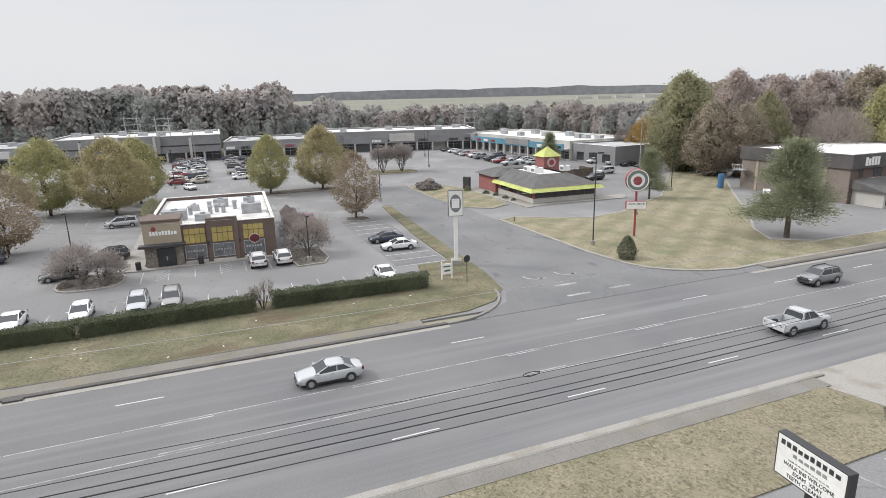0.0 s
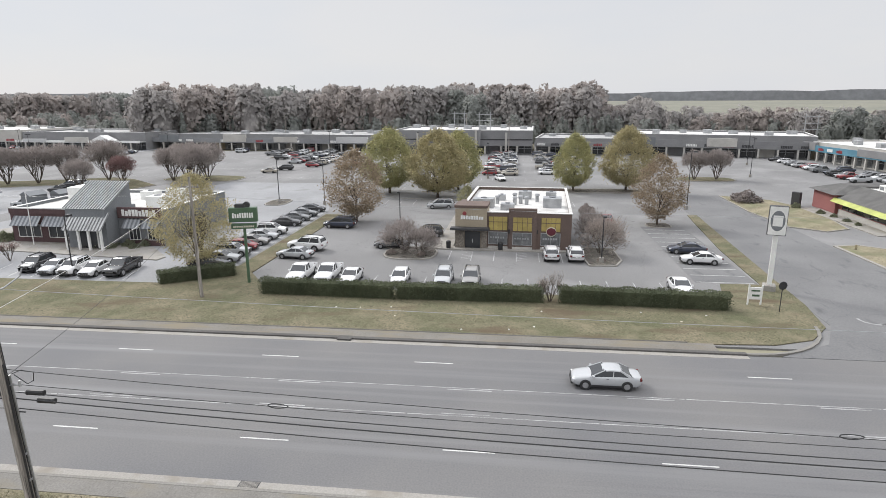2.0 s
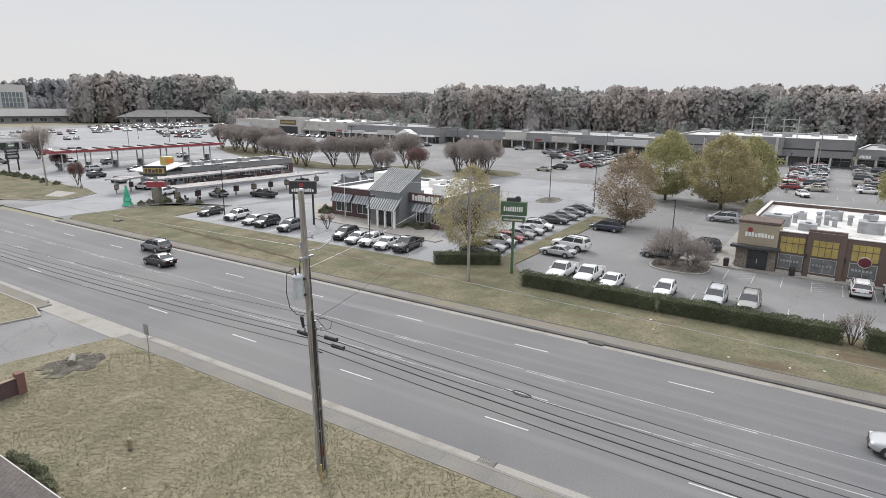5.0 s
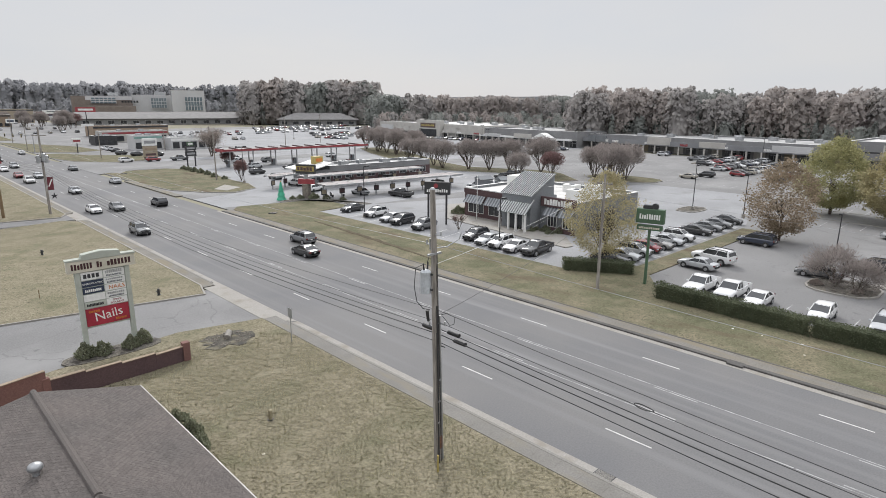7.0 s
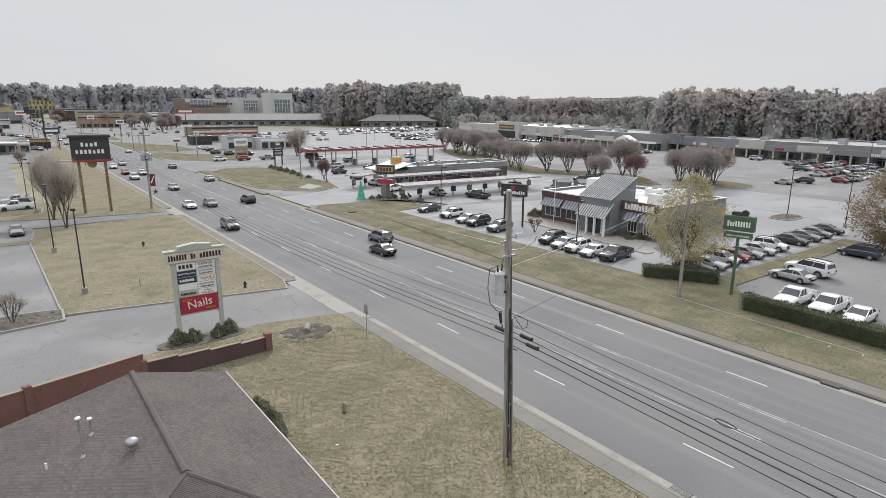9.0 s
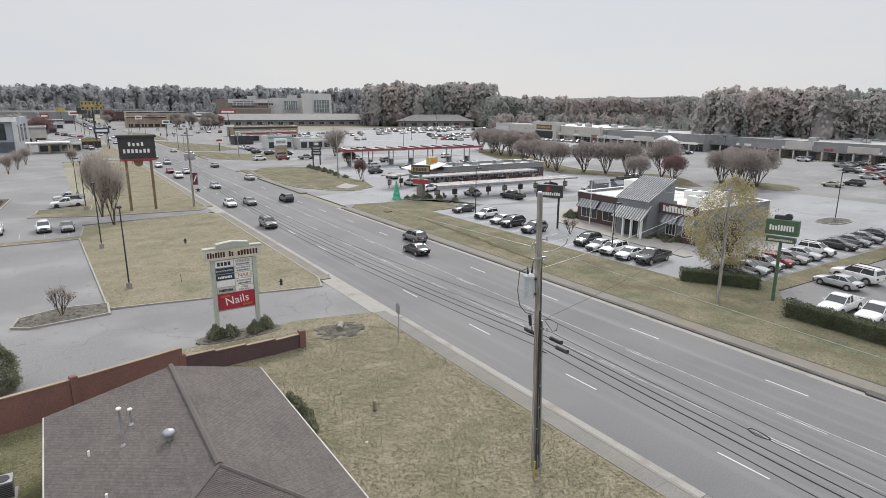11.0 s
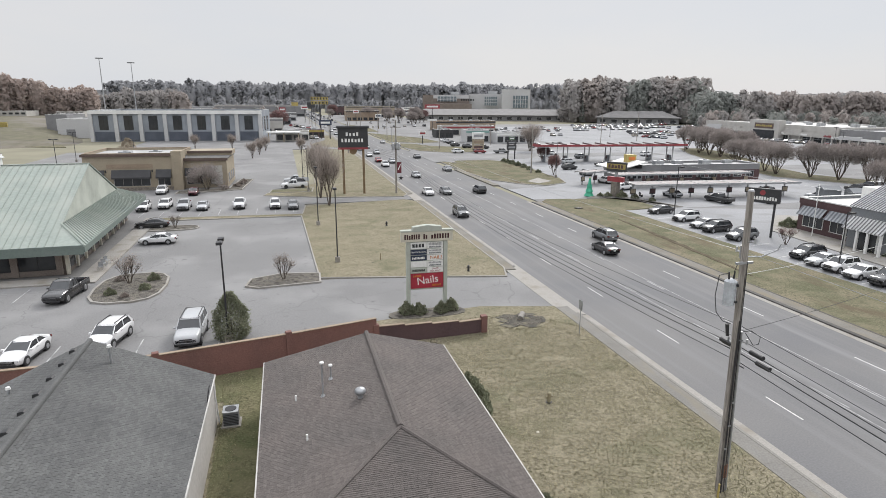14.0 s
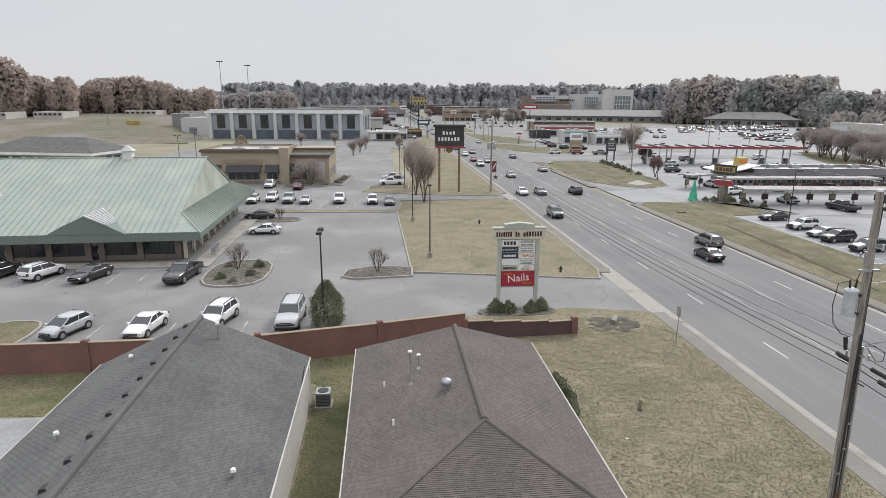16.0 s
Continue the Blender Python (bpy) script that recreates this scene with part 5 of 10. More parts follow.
def dome_points(rng, height, width, base, clumps, per, spread, widest=0.28, inner=0.55):
    """Leaf clumps over an uneven dome that is widest low down and narrows to a blunt top."""
    out, turn = [], rng.uniform(0, 6.28, 4)
    for _ in range(clumps):
        k = rng.uniform(0, 1) ** 1.15
        w = (k / widest) ** 0.45 if k < widest else max(0.03, 1 - ((k - widest) / (1 - widest)) ** 1.9) ** 0.72
        a = rng.uniform(0, 6.283)
        lump = 1 + 0.10 * math.sin(a * 3 + k * 5 + turn[0]) + 0.08 * math.sin(a * 5 - k * 9 + turn[1]) + 0.06 * math.sin(k * 17 + a * 2 + turn[2])
        r = width * w * lump * (inner + (1 - inner) * rng.uniform(0, 1) ** 0.5)
        c = np.array([r * math.cos(a), r * math.sin(a), base + (height - base) * k])
        out.append(c + rng.normal(size=(per, 3)) * spread * rng.uniform(0.6, 1.2))
    return np.concatenate(out)


def limbs(mb, rng, p, d, length, r, levels, spread, tips, up=0.15):
    q = p + d * length
    mb.tube(p, q, r, r * 0.62, 7 if r > 0.08 else 4 if r > 0.03 else 3, False)
    if levels == 0:
        tips.append(q)
        return
    for _ in range(rng.integers(2, 4) + (levels > 2)):
        e = (d + Vector(rng.normal(size=3) * spread) + Vector((0, 0, up))).normalized()
        limbs(mb, rng, p + d * length * rng.uniform(0.55, 1.0), e, length * rng.uniform(0.62, 0.85), r * rng.uniform(0.5, 0.66), levels - 1, spread, tips, up)


def tree_master(kind, seed):
    rng = np.random.default_rng(seed)
    mb, tips, way, ratio = MB(), [], None, 0.7
    if kind == "oak":
        limbs(mb, rng, Vector((0, 0, -0.1)), Vector((0.02, 0, 1)), 3.4, 0.30, 3, 0.55, tips, 0.25)
        pts = dome_points(rng, 13.4, 6.0, 1.7, 620, 40, 0.42)
        mats, size = M_leaf_gold, 0.31
    elif kind == "sparse":
        limbs(mb, rng, Vector((0, 0, -0.1)), Vector((0, 0.02, 1)), 2.3, 0.17, 4, 0.34, tips, 0.30)
        pts = np.concatenate([dome_points(rng, 10.6, 4.1, 1.3, 400, 27, 0.34, 0.36, 0.3)] + [np.array(t) + rng.normal(size=(3, 3)) * 0.3 for t in tips if t.z < 10.2 and t.xy.length < 4.2])
        mats, size = M_leaf_sparse, 0.24
    elif kind == "yellow":
        for k in range(3):
            limbs(mb, rng, Vector((0.15 * math.cos(k * 2.1), 0.15 * math.sin(k * 2.1), -0.1)), Vector((0.16 * math.cos(k * 2.1), 0.16 * math.sin(k * 2.1), 1)).normalized(), 2.6, 0.14, 4, 0.36, tips, 0.35)
        pts = dome_points(rng, 10.6, 4.7, 1.2, 470, 30, 0.34, 0.34, 0.25)
        mats, size = M_leaf_yellow, 0.19
    elif kind in ("plum", "red"):
        for k in range(6):
            a = k * 1.047 + rng.uniform(-0.3, 0.3)
            limbs(mb, rng, Vector((0.1 * math.cos(a), 0.1 * math.sin(a), -0.1)), Vector((0.42 * math.cos(a), 0.42 * math.sin(a), 1)).normalized(), 2.5, 0.11, 4, 0.28, tips, 0.30)
        d = rng.normal(size=(8200, 3))
        d /= np.linalg.norm(d, axis=1, keepdims=True)
        d[:, 2] = np.where(d[:, 2] < -0.3, -d[:, 2], d[:, 2])
        lump = 0.88 + 0.14 * np.sin(d[:, :1] * 5 + 1) * np.cos(d[:, 1:2] * 6 + 2)
        pts = d * lump * rng.uniform(0.15, 1.0, (8200, 1)) ** 0.55 * (4.7, 4.7, 4.0) + (0, 0, 4.9)
        pts[:, :2] *= np.clip(0.55 + (pts[:, 2:] - 1.8) * 0.13, 0.45, 1.0)
        way, ratio = d + (0, 0, 0.7), 0.13
        mats, size = (M_leaf_plum if kind == "plum" else M_leaf_red), 0.58
    elif kind == "bare":
        for k in range(3):
            a = k * 2.1
            limbs(mb, rng, Vector((0.08 * math.cos(a), 0.08 * math.sin(a), -0.1)), Vector((0.22 * math.cos(a), 0.22 * math.sin(a), 1)).normalized(), 2.0, 0.10, 5, 0.28, tips, 0.30)
        pts = np.concatenate([np.array(t) + rng.normal(size=(7, 3)) * (0.5, 0.5, 0.7) for t in tips])
        way, ratio = (pts - (0, 0, 3.0)) * 0.3 + (0, 0, 0.5), 0.035
        mats, size = M_leaf_pale, 0.8
    elif kind == "small_bare":
        for k in range(5):
            a = k * 1.256
            limbs(mb, rng, Vector((0.05 * math.cos(a), 0.05 * math.sin(a), -0.1)), Vector((0.35 * math.cos(a), 0.35 * math.sin(a), 1)).normalized(), 0.9, 0.045, 4, 0.26, tips, 0.25)
        pts = np.concatenate([np.array(t) + rng.normal(size=(2, 3)) * 0.16 for t in tips])
        mats, size = M_leaf_pale, 0.10
    elif kind == "bush_tree":
        for k in range(5):
            a = k * 1.256
            limbs(mb, rng, Vector((0.1 * math.cos(a), 0.1 * math.sin(a), -0.1)), Vector((0.5 * math.cos(a), 0.5 * math.sin(a), 1)).normalized(), 1.25, 0.05, 4, 0.34, tips, 0.12)
        pts = np.concatenate([np.array(t) + rng.normal(size=(9, 3)) * 0.28 for t in tips])
        way, ratio = (pts - (0, 0, 0.6)) * 0.5 + (0, 0, 0.3), 0.16
        mats, size = M_leaf_plum, 0.36
    elif kind == "twiggy":
        limbs(mb, rng, Vector((0, 0, -0.1)), Vector((0, 0, 1)), 3.4, 0.3, 5, 0.46, tips, 0.2)
        d = rng.normal(size=(9000, 3))
        d /= np.linalg.norm(d, axis=1, keepdims=True)
        pts = np.concatenate([d * rng.uniform(0.2, 1.0, (9000, 1)) ** 0.55 * (5.6, 5.6, 6.2) + (0, 0, 8.4)] + [np.array(t) + rng.normal(size=(3, 3)) * 0.5 for t in tips])
        way, ratio = (pts - (0, 0, 5)) * 0.2 + (0, 0, 0.5), 0.09
        mats, size = M_leaf_pale, 0.9
    elif kind == "pine":
        mb.tube((0, 0, -0.1), (0.1, 0, 10.2), 0.26, 0.04, 8)
        pts = []
        for k in range(15):
            z = 2.2 + k * 0.56
            reach = 4.2 * (1 - (z - 1.2) / 10.0) ** 0.75
            for j in range(7):
                a = rng.uniform(0, 6.28)
                e = rng.uniform(0.7, 1.1) * reach
                tip = np.array([e * math.cos(a), e * math.sin(a), z + rng.uniform(-0.1, 0.5)])
                mb.tube((0.05, 0, z - 0.1), tuple(tip), 0.05, 0.015, 3, False)
                for t in np.linspace(0.35, 1, 5):
                    c = np.array([0, 0, z]) * (1 - t) + tip * t
                    pts.append(c + rng.normal(size=(46, 3)) * (0.44, 0.44, 0.34))
        pts = np.concatenate(pts)
        way, ratio = pts * (0.35, 0.35, 0) + (0, 0, 0.5), 0.16
        mats, size = M_needles, 0.42
    elif kind == "cone_shrub":
        mb.tube((0, 0, -0.1), (0, 0, 3.0), 0.08, 0.02, 6)
        z = rng.uniform(0.05, 3.95, 9000)
        a = rng.uniform(0, 6.28, 9000)
        lump = 1 + 0.10 * np.sin(a * 4 + z * 3) + 0.08 * np.sin(a * 7 - z * 5) + 0.06 * np.sin(a * 11 + z * 9)
        r = 1.30 * np.clip((0.80 + 0.30 * np.sin(z * 0.95)) * np.sqrt(np.clip(1 - (z / 4.05) ** 2.4, 0, 1)), 0.05, 1.2) * rng.uniform(0.72, 1.04, 9000) * lump
        pts = np.stack([r * np.cos(a), r * np.sin(a), z], 1) + rng.normal(size=(9000, 3)) * 0.05
        mats, size = M_shrub, 0.15
    elif kind in ("shrub", "red_shrub", "dry_shrub"):
        for k in range(5):
            mb.tube((0, 0, -0.05), (0.3 * math.cos(k * 1.3), 0.3 * math.sin(k * 1.3), 0.5), 0.03, 0.015, 4)
        d = rng.normal(size=(1500, 3))
        d /= np.linalg.norm(d, axis=1, keepdims=True)
        d[:, 2] = np.abs(d[:, 2]) * 0.9
        lump = 0.82 + 0.25 * np.sin(d[:, :1] * 4 + 1) * np.cos(d[:, 1:2] * 5)
        pts = d * lump * rng.uniform(0.7, 1.02, (1500, 1)) + (0, 0, 0.1)
        mats, size = {"shrub": M_shrub, "red_shrub": M_leaf_plum, "dry_shrub": M_leaf_pale}[kind], 0.16
    elif kind == "broad":
        limbs(mb, rng, Vector((0, 0, -0.1)), Vector((0, 0, 1)), 4.0, 0.35, 4, 0.5, tips, 0.22)
        pts = dome_points(rng, 16.2, 6.3, 0.6, 720, 34, 0.46, 0.34, 0.5)
        mats, size = M_leaf_green, 0.36
    t = thing("tree", Matrix(), "tree", "tree")
    part("trunk", mb, M_bark, t)
    out = None
    if kind == "broad":
        out = (pts - (0, 0, 5.5)) / (6.3, 6.3, 9.0) + rng.normal(size=pts.shape) * 0.22 + (0, 0, 0.2)
        out /= np.linalg.norm(out, axis=1, keepdims=True)
    crown = new("crown", quads("crown", pts, size, mats, rng, ratio, way, out=out))
    crown.parent = t
    return t


TREE_MASTERS = {}


def tree(kind, x, y, scale, label, category="tree", group="", turn=None, z=0.08, wide=1.0, leaves=None, seed=0):
    key = (kind, seed, leaves.name if leaves else "")
    turn = (x * 37 + y * 53) % 360 if turn is None else turn
    m = pose(x, y, z, 0, 0, turn) @ Matrix.Diagonal((scale * wide, scale * wide, scale, 1))
    if key in TREE_MASTERS:
        ob = copy_thing(TREE_MASTERS[key], m)
        ob.matrix_basis = m
    else:
        TREE_MASTERS[key] = ob = tree_master(kind, 5 + seed * 17 + len(kind))
        ob.matrix_basis = m
        if leaves:
            [o for o in ob.children if o.name.startswith("crown")][0].data.materials[0] = leaves
    ob.name = {"shrub": "shrub", "red_shrub": "shrub", "dry_shrub": "shrub", "cone_shrub": "conical_shrub"}.get(kind, "tree")
    tagged(ob, label, category, group)
    return ob


OAK = "large round autumn tree with olive-gold leaves on a kerbed island"
tree("oak", 125.6, 27.0, 1.0, OAK, group="autumn trees in the car park")
tree("oak", 120.4, 15.8, 1.0, OAK, group="autumn trees in the car park", wide=1.08, seed=1, leaves=M_leaf_yellow)
tree("oak", 132.0, 12.6, 0.94, OAK, group="autumn trees in the car park")
tree("oak", 132.0, -12.7, 0.90, OAK, group="autumn trees in the car park", wide=0.82)
tree("oak", 133.2, -24.2, 1.0, OAK, group="autumn trees in the car park", wide=0.95, seed=1, leaves=M_leaf_yellow)
tree("sparse", 96.0, -22.5, 1.02, "thin tree with sparse russet leaves in a mulch ring", group="autumn trees in the car park")
tree("sparse", 94.6, 26.2, 1.08, "thin tree with sparse tan leaves beside the grass divider", group="autumn trees in the car park", seed=1, wide=1.18)
tree("sparse", 104, 8.6, 0.45, "small green-leaved tree behind the brick restaurant", seed=2, leaves=M_leaf_green)
tree("yellow", 64.5, 37.6, 1.06, "multi-stemmed tree with thin yellow-green leaves beside a hedge")
tree("plum", 153.4, -44.3, 0.86, "dark plum-leaved tree on a grass island", group="plum trees")
tree("plum", 154.0, -49.8, 0.88, "dark plum-leaved tree on a grass island", group="plum trees")
BARE = "wide round-headed tree, nearly bare with purple-brown twigs"
for i, (x, y, s) in enumerate(((148.2, 86.5, 0.95), (135.8, 77.0, 1.0), (144.0, 78.4, 0.98), (141.2, 86, 0.9), (141.5, 104.0, 1.06), (138.0, 112.9, 0.98), (134.0, 117.5, 0.96), (131.5, 123.6, 0.94), (127.5, 130.8, 0.90), (131, 138.5, 0.88), (131.4, 143.6, 0.88), (130.6, 149.5, 0.86), (155.5, 186, 1.0), (147.8, 177.1, 1.0), (149.9, 185.6, 1.02), (156.5, 176.0, 0.95), (158.3, 200.0, 1.0), (157.2, 208.2, 1.0), (152, 194, 1.0), (124.6, 99, 0.72))):
    tree("plum", x, y, s * 1.14, BARE, group="bare trees in the car park", seed=i % 3, wide=1.08)
tree("red", 134.2, 95.0, 0.82, "small dull red leafed tree in the car park")
tree("red", 68.3, 143.2, 0.62, "small dull red tree at the drive-in entrance", wide=0.75)
tree("red", 80, 176, 0.6, "small dull red tree at the fuel station")
tree("dry_shrub", 90.4, 152, 2.4, "large dry brown shrub by the drive-in", "shrub")
tree("bare", 92, 215, 1.5, "bare round tree at the side road", wide=1.3)
tree("bush_tree", 75.2, 14.6, 1.22, "low leafless purple-brown tree on a mulch island", "tree", "crape trees", wide=1.1)
tree("bush_tree", 73.6, 12.2, 1.05, "low leafless purple-brown tree on a mulch island", "tree", "crape trees")
tree("bush_tree", 76.5, -11.0, 1.35, "leafless brown multi-stem tree beside the brick restaurant", "tree", "crape trees", leaves=M_leaf_pale)
tree("bush_tree", 83.5, -11.3, 1.25, "leafless brown multi-stem tree beside the brick restaurant", "tree", "crape trees")
tree("small_bare", 56.6, -3.4, 1.15, "small bare multi-stem tree in a hedge gap", seed=1)
tree("small_bare", 65.8, 63.8, 0.95, "small bare reddish tree beside the restaurant sign", leaves=M_leaf_red, wide=1.3)
tree("small_bare", -0.9, 63.2, 1.15, "small bare tree in a mulch corner", seed=1)
tree("small_bare", -16.6, 65.6, 1.3, "small crooked bare tree on a mulch island", seed=2)
tree("small_bare", -16.6, 94.2, 0.8, "small bare tree on a narrow island")
tree("bare", 7.4, 108.8, 1.5, "bare grey-brown tree beside the lawn", wide=0.72, group="bare lawn trees")
tree("bare", 6.4, 118.5, 1.5, "bare grey-brown tree beside the lawn", wide=0.72, group="bare lawn trees", seed=1)
tree("bare", 7.2, 128.5, 1.5, "bare grey-brown tree beside the lawn", wide=0.72, group="bare lawn trees")
tree("bush_tree", -16.5, 134.2, 1.6, "leafless rounded tree before the tan restaurant")
for x, y in ((-8.6, 219.5), (-6.9, 235.3), (5.8, 225.9), (-10.4, 205.9), (-20, 250), (-34, 252)):
    tree("bare", x, y, 0.8, "bare tree near the blue-columned building", group="bare far trees")
tree("oak", -52, 226, 0.42, "round brown clipped tree before the blue-columned building", leaves=M_leaf_brown, seed=2)
tree("pine", 54.7, -71.5, 1.22, "tall dark green pine beside the two-storey building", wide=1.22)
tree("cone_shrub", 55.5, -45.6, 0.72, "dark rounded evergreen shrub by the red sign", "shrub", wide=1.1)
tree("cone_shrub", -5.0, 47.6, 0.98, "dark green conical evergreen by the brick wall", "shrub", wide=1.05)
tree("pine", 140.5, -88.0, 0.86, "green pine behind the red eatery", wide=1.0)
tree("red_shrub", 120.0, -44.6, 2.3, "round dark plum shrub on the grass island", "shrub", wide=1.3)
for x, y, s in ((108, -52.6, 0.8), (105, -53.3, 0.7), (101, -53.4, 0.7), (98, -53.5, 0.6), (114, -51.2, 1.0)):
    tree("shrub", x, y, s, "small clipped shrub beside the red eatery", "shrub", "eatery shrubs")
for x, y, s in ((9.9, 49.5, 1.2), (11.0, 49.2, 1.1), (13.1, 49.2, 1.1), (14.1, 49.6, 1.2)):
    tree("shrub", x, y, s, "rounded dark green shrub under the plaza sign", "shrub", "sign shrubs", z=0.12, wide=0.72)
for x, y, s in ((11.0, 34.2, 1.25), (11.1, 32.6, 1.2), (11.0, 31.2, 1.0), (11.0, 21.6, 1.0), (10.9, 20.2, 0.9)):
    tree("shrub", x, y, s, "dense dark green bush against the brown-roofed house", "shrub", "house bushes", wide=0.85)
for x, y, s in ((-17.6, 62.0, 0.7), (-14.6, 63.0, 0.7), (-14.4, 66.4, 0.8), (-17.8, 66.8, 0.6), (-16, 60.8, 0.5)):
    tree("shrub" if s > 0.65 else "dry_shrub", x, y, s, "low dark shrub on the mulch island" if s > 0.65 else "low dry shrub on the mulch island", "shrub", "island shrubs", z=0.12)
for x, y, s in ((72.8, 12.0, 0.7), (73.4, 16.0, 0.7), (72.2, -10.6, 0.6)):
    tree("dry_shrub", x, y, s, "low brown shrub on the mulch island", "shrub", "island shrubs", z=0.12)
for x, y, s in ((112.5, 1.5, 1.4), (106, -12.6, 1.6), (103, -12.4, 1.5), (100, -12.2, 1.3), (118, -6, 1.2)):
    tree("red_shrub", x, y, s, "dark rounded bush behind the brick restaurant", "shrub", "rear bushes")
for x, y, s in ((83.0, 75.5, 1.6), (80.8, 71.5, 1.4), (78.0, 68, 1.1), (73.4, 58.5, 0.9), (72.9, 55, 0.8), (73.2, 51.8, 0.8)):
    tree("shrub", x, y, s, "dark shrub along the seafood restaurant wall", "shrub", "restaurant shrubs")
for x, y, s in ((75.4, 73.2, 1.5), (76.8, 72.2, 1.6), (78.6, 72.6, 1.5), (73.2, 57.3, 0.9), (73.9, 55.4, 1.0), (74.4, 53.4, 1.0), (74.7, 51.2, 0.9)):
    tree("shrub", x, y, s, "dark rounded bush along the seafood restaurant front", "shrub", "restaurant shrubs")
for x, y, s in ((67.4, 178, 1.1), (67.2, 174, 1.2), (67.0, 169.5, 1.3), (67.0, 165, 1.3), (66.8, 160, 1.2), (66.0, 154, 1.1), (66, 148, 0.9)):
    tree("shrub", x, y, s, "dark evergreen shrub on the grass bank", "shrub", "bank shrubs", z=0.13)
for x, y, s in ((65.5, 105.2, 1.3), (67.4, 103.4, 1.0), (63.4, 107.0, 0.9), (61.8, 107.2, 0.8), (68.8, 99.5, 0.8)):
    tree("shrub", x, y, s, "dark clipped bush by the drive-in entrance", "shrub", "drive-in bushes")
for x, y, s in ((-13, 134.5, 1.0), (-10.6, 137.5, 1.0), (-9.8, 142.0, 0.9), (-9.6, 146, 0.8)):
    tree("dry_shrub", x, y, s, "dry shrub in the planting bed", "shrub", "bed shrubs")

# tall wood beside the two-storey building
BIGWOOD = "tall broad tree in mixed autumn leaf behind the lawn"
for kind, x, y, s, lv, wide, label in (("broad", 116.0, -110.5, 1.42, M_leaf_green, 0.92, "tall olive-green broadleaf tree behind the lawn"), ("broad", 120.5, -118, 1.36, M_leaf_green, 0.9, "tall olive-green broadleaf tree behind the lawn"),
                              ("broad", 105.5, -110.0, 1.02, M_leaf_brown, 0.98, "brown-leaved oak at the lawn's end"), ("broad", 100.5, -114.5, 0.98, M_leaf_brown, 0.9, "brown-leaved oak at the lawn's end"),
                              ("broad", 120, -132, 1.46, M_leaf_mauve, 0.8, BIGWOOD), ("broad", 101.5, -122, 1.12, M_leaf_green, 0.74, BIGWOOD), ("broad", 112, -138, 1.34, M_leaf_mauve, 0.95, BIGWOOD), ("broad", 110, -150, 1.4, M_leaf_mauve, 1.0, BIGWOOD),
                              ("twiggy", 88.5, -128, 1.06, None, 1.12, "pale grey leafless tree with fine twigs"), ("broad", 104, -160, 1.45, M_leaf_brown, 1.0, BIGWOOD), ("broad", 92, -152, 1.3, M_leaf_gold, 0.9, BIGWOOD), ("broad", 82, -146, 1.22, M_leaf_gold, 0.95, BIGWOOD),
                              ("broad", 76, -158, 1.25, M_leaf_green, 1.0, BIGWOOD), ("broad", 128, -124, 1.2, M_leaf_mauve, 0.9, BIGWOOD), ("broad", 132, -140, 1.3, M_leaf_brown, 1.0, BIGWOOD), ("broad", 92, -172, 1.45, M_leaf_green, 1.0, BIGWOOD), ("broad", 66, -160, 1.15, M_leaf_brown, 1.0, BIGWOOD), ("broad", 78, -178, 1.4, M_leaf_gold, 1.0, BIGWOOD)):
    tree(kind, x, y, s, label, group="tall mixed trees", leaves=lv, wide=wide)
tree("oak", 145.3, -124.6, 0.86, "bright orange autumn tree by the back lane", leaves=M_leaf_orange, seed=3)
tree("pine", 87.5, -76.6, 0.86, "small dark green pine on the mown lawn", wide=1.0)
tree("oak", 152, -122, 0.62, "dull plum autumn tree by the back lane", leaves=M_leaf_plum, seed=4)


rnd = random.Random(31)
for x, y in ((86, 505), (98, 520), (108, 560), (92, 548), (76, 560), (70, 600), (90, 610), (104, 480), (112, 500), (120, 520), (96, 455), (-40, 420), (-52, 460), (-8, 380), (-2, 372), (28 + 20, 640), (55, 700)):
    tree("plum" if rnd.random() < 0.6 else "red", x, y, rnd.uniform(1.0, 1.6), "bare reddish-brown tree far along the road", group="far roadside trees", seed=0)


# clipped hedges
def hedge(x0, y0, x1, y1, width, h, label, seed):
    rng = np.random.default_rng(seed)
    L = math.hypot(x1 - x0, y1 - y0)
    n = int(L * 420)
    u = rng.uniform(-0.02, 1.02, n) * L
    side = rng.choice([0, 1, 2, 3], n, p=[0.36, 0.12, 0.46, 0.06])
    wv, hv = rng.uniform(-0.5, 0.5, n) * width, rng.uniform(0.05, 1, n) * h
    wv = np.where(side == 0, -0.5 * width, np.where(side == 1, 0.5 * width, wv))
    lump = 0.07 * np.sin(u * 1.7 + seed) + 0.05 * np.sin(u * 4.1)
    hv = np.where(side >= 2, h + lump, hv)
    hv = hv - np.where((side >= 2), 0.35 * (np.abs(wv) / width) ** 2.2, 0)
    u = np.where(side == 3, np.where(u > L / 2, L, 0) + rng.normal(size=n) * 0.05, u)
    p = np.stack([u, wv, np.where(side == 3, rng.uniform(0, h, n), hv)], 1) + rng.normal(size=(n, 3)) * 0.055
    a = math.atan2(y1 - y0, x1 - x0)
    ob = thing("hedge", pose(x0, y0, 0.08, 0, 0, math.degrees(a)), label, "hedge", "clipped hedges")
    leaves = new("foliage", quads("foliage", p, 0.15, M_hedge, rng))
    leaves.parent = ob
    part("core", MB().box(0.1, L - 0.1, -0.36 * width, 0.36 * width, -0.1, h - 0.16), M_hedge, ob)
    return ob


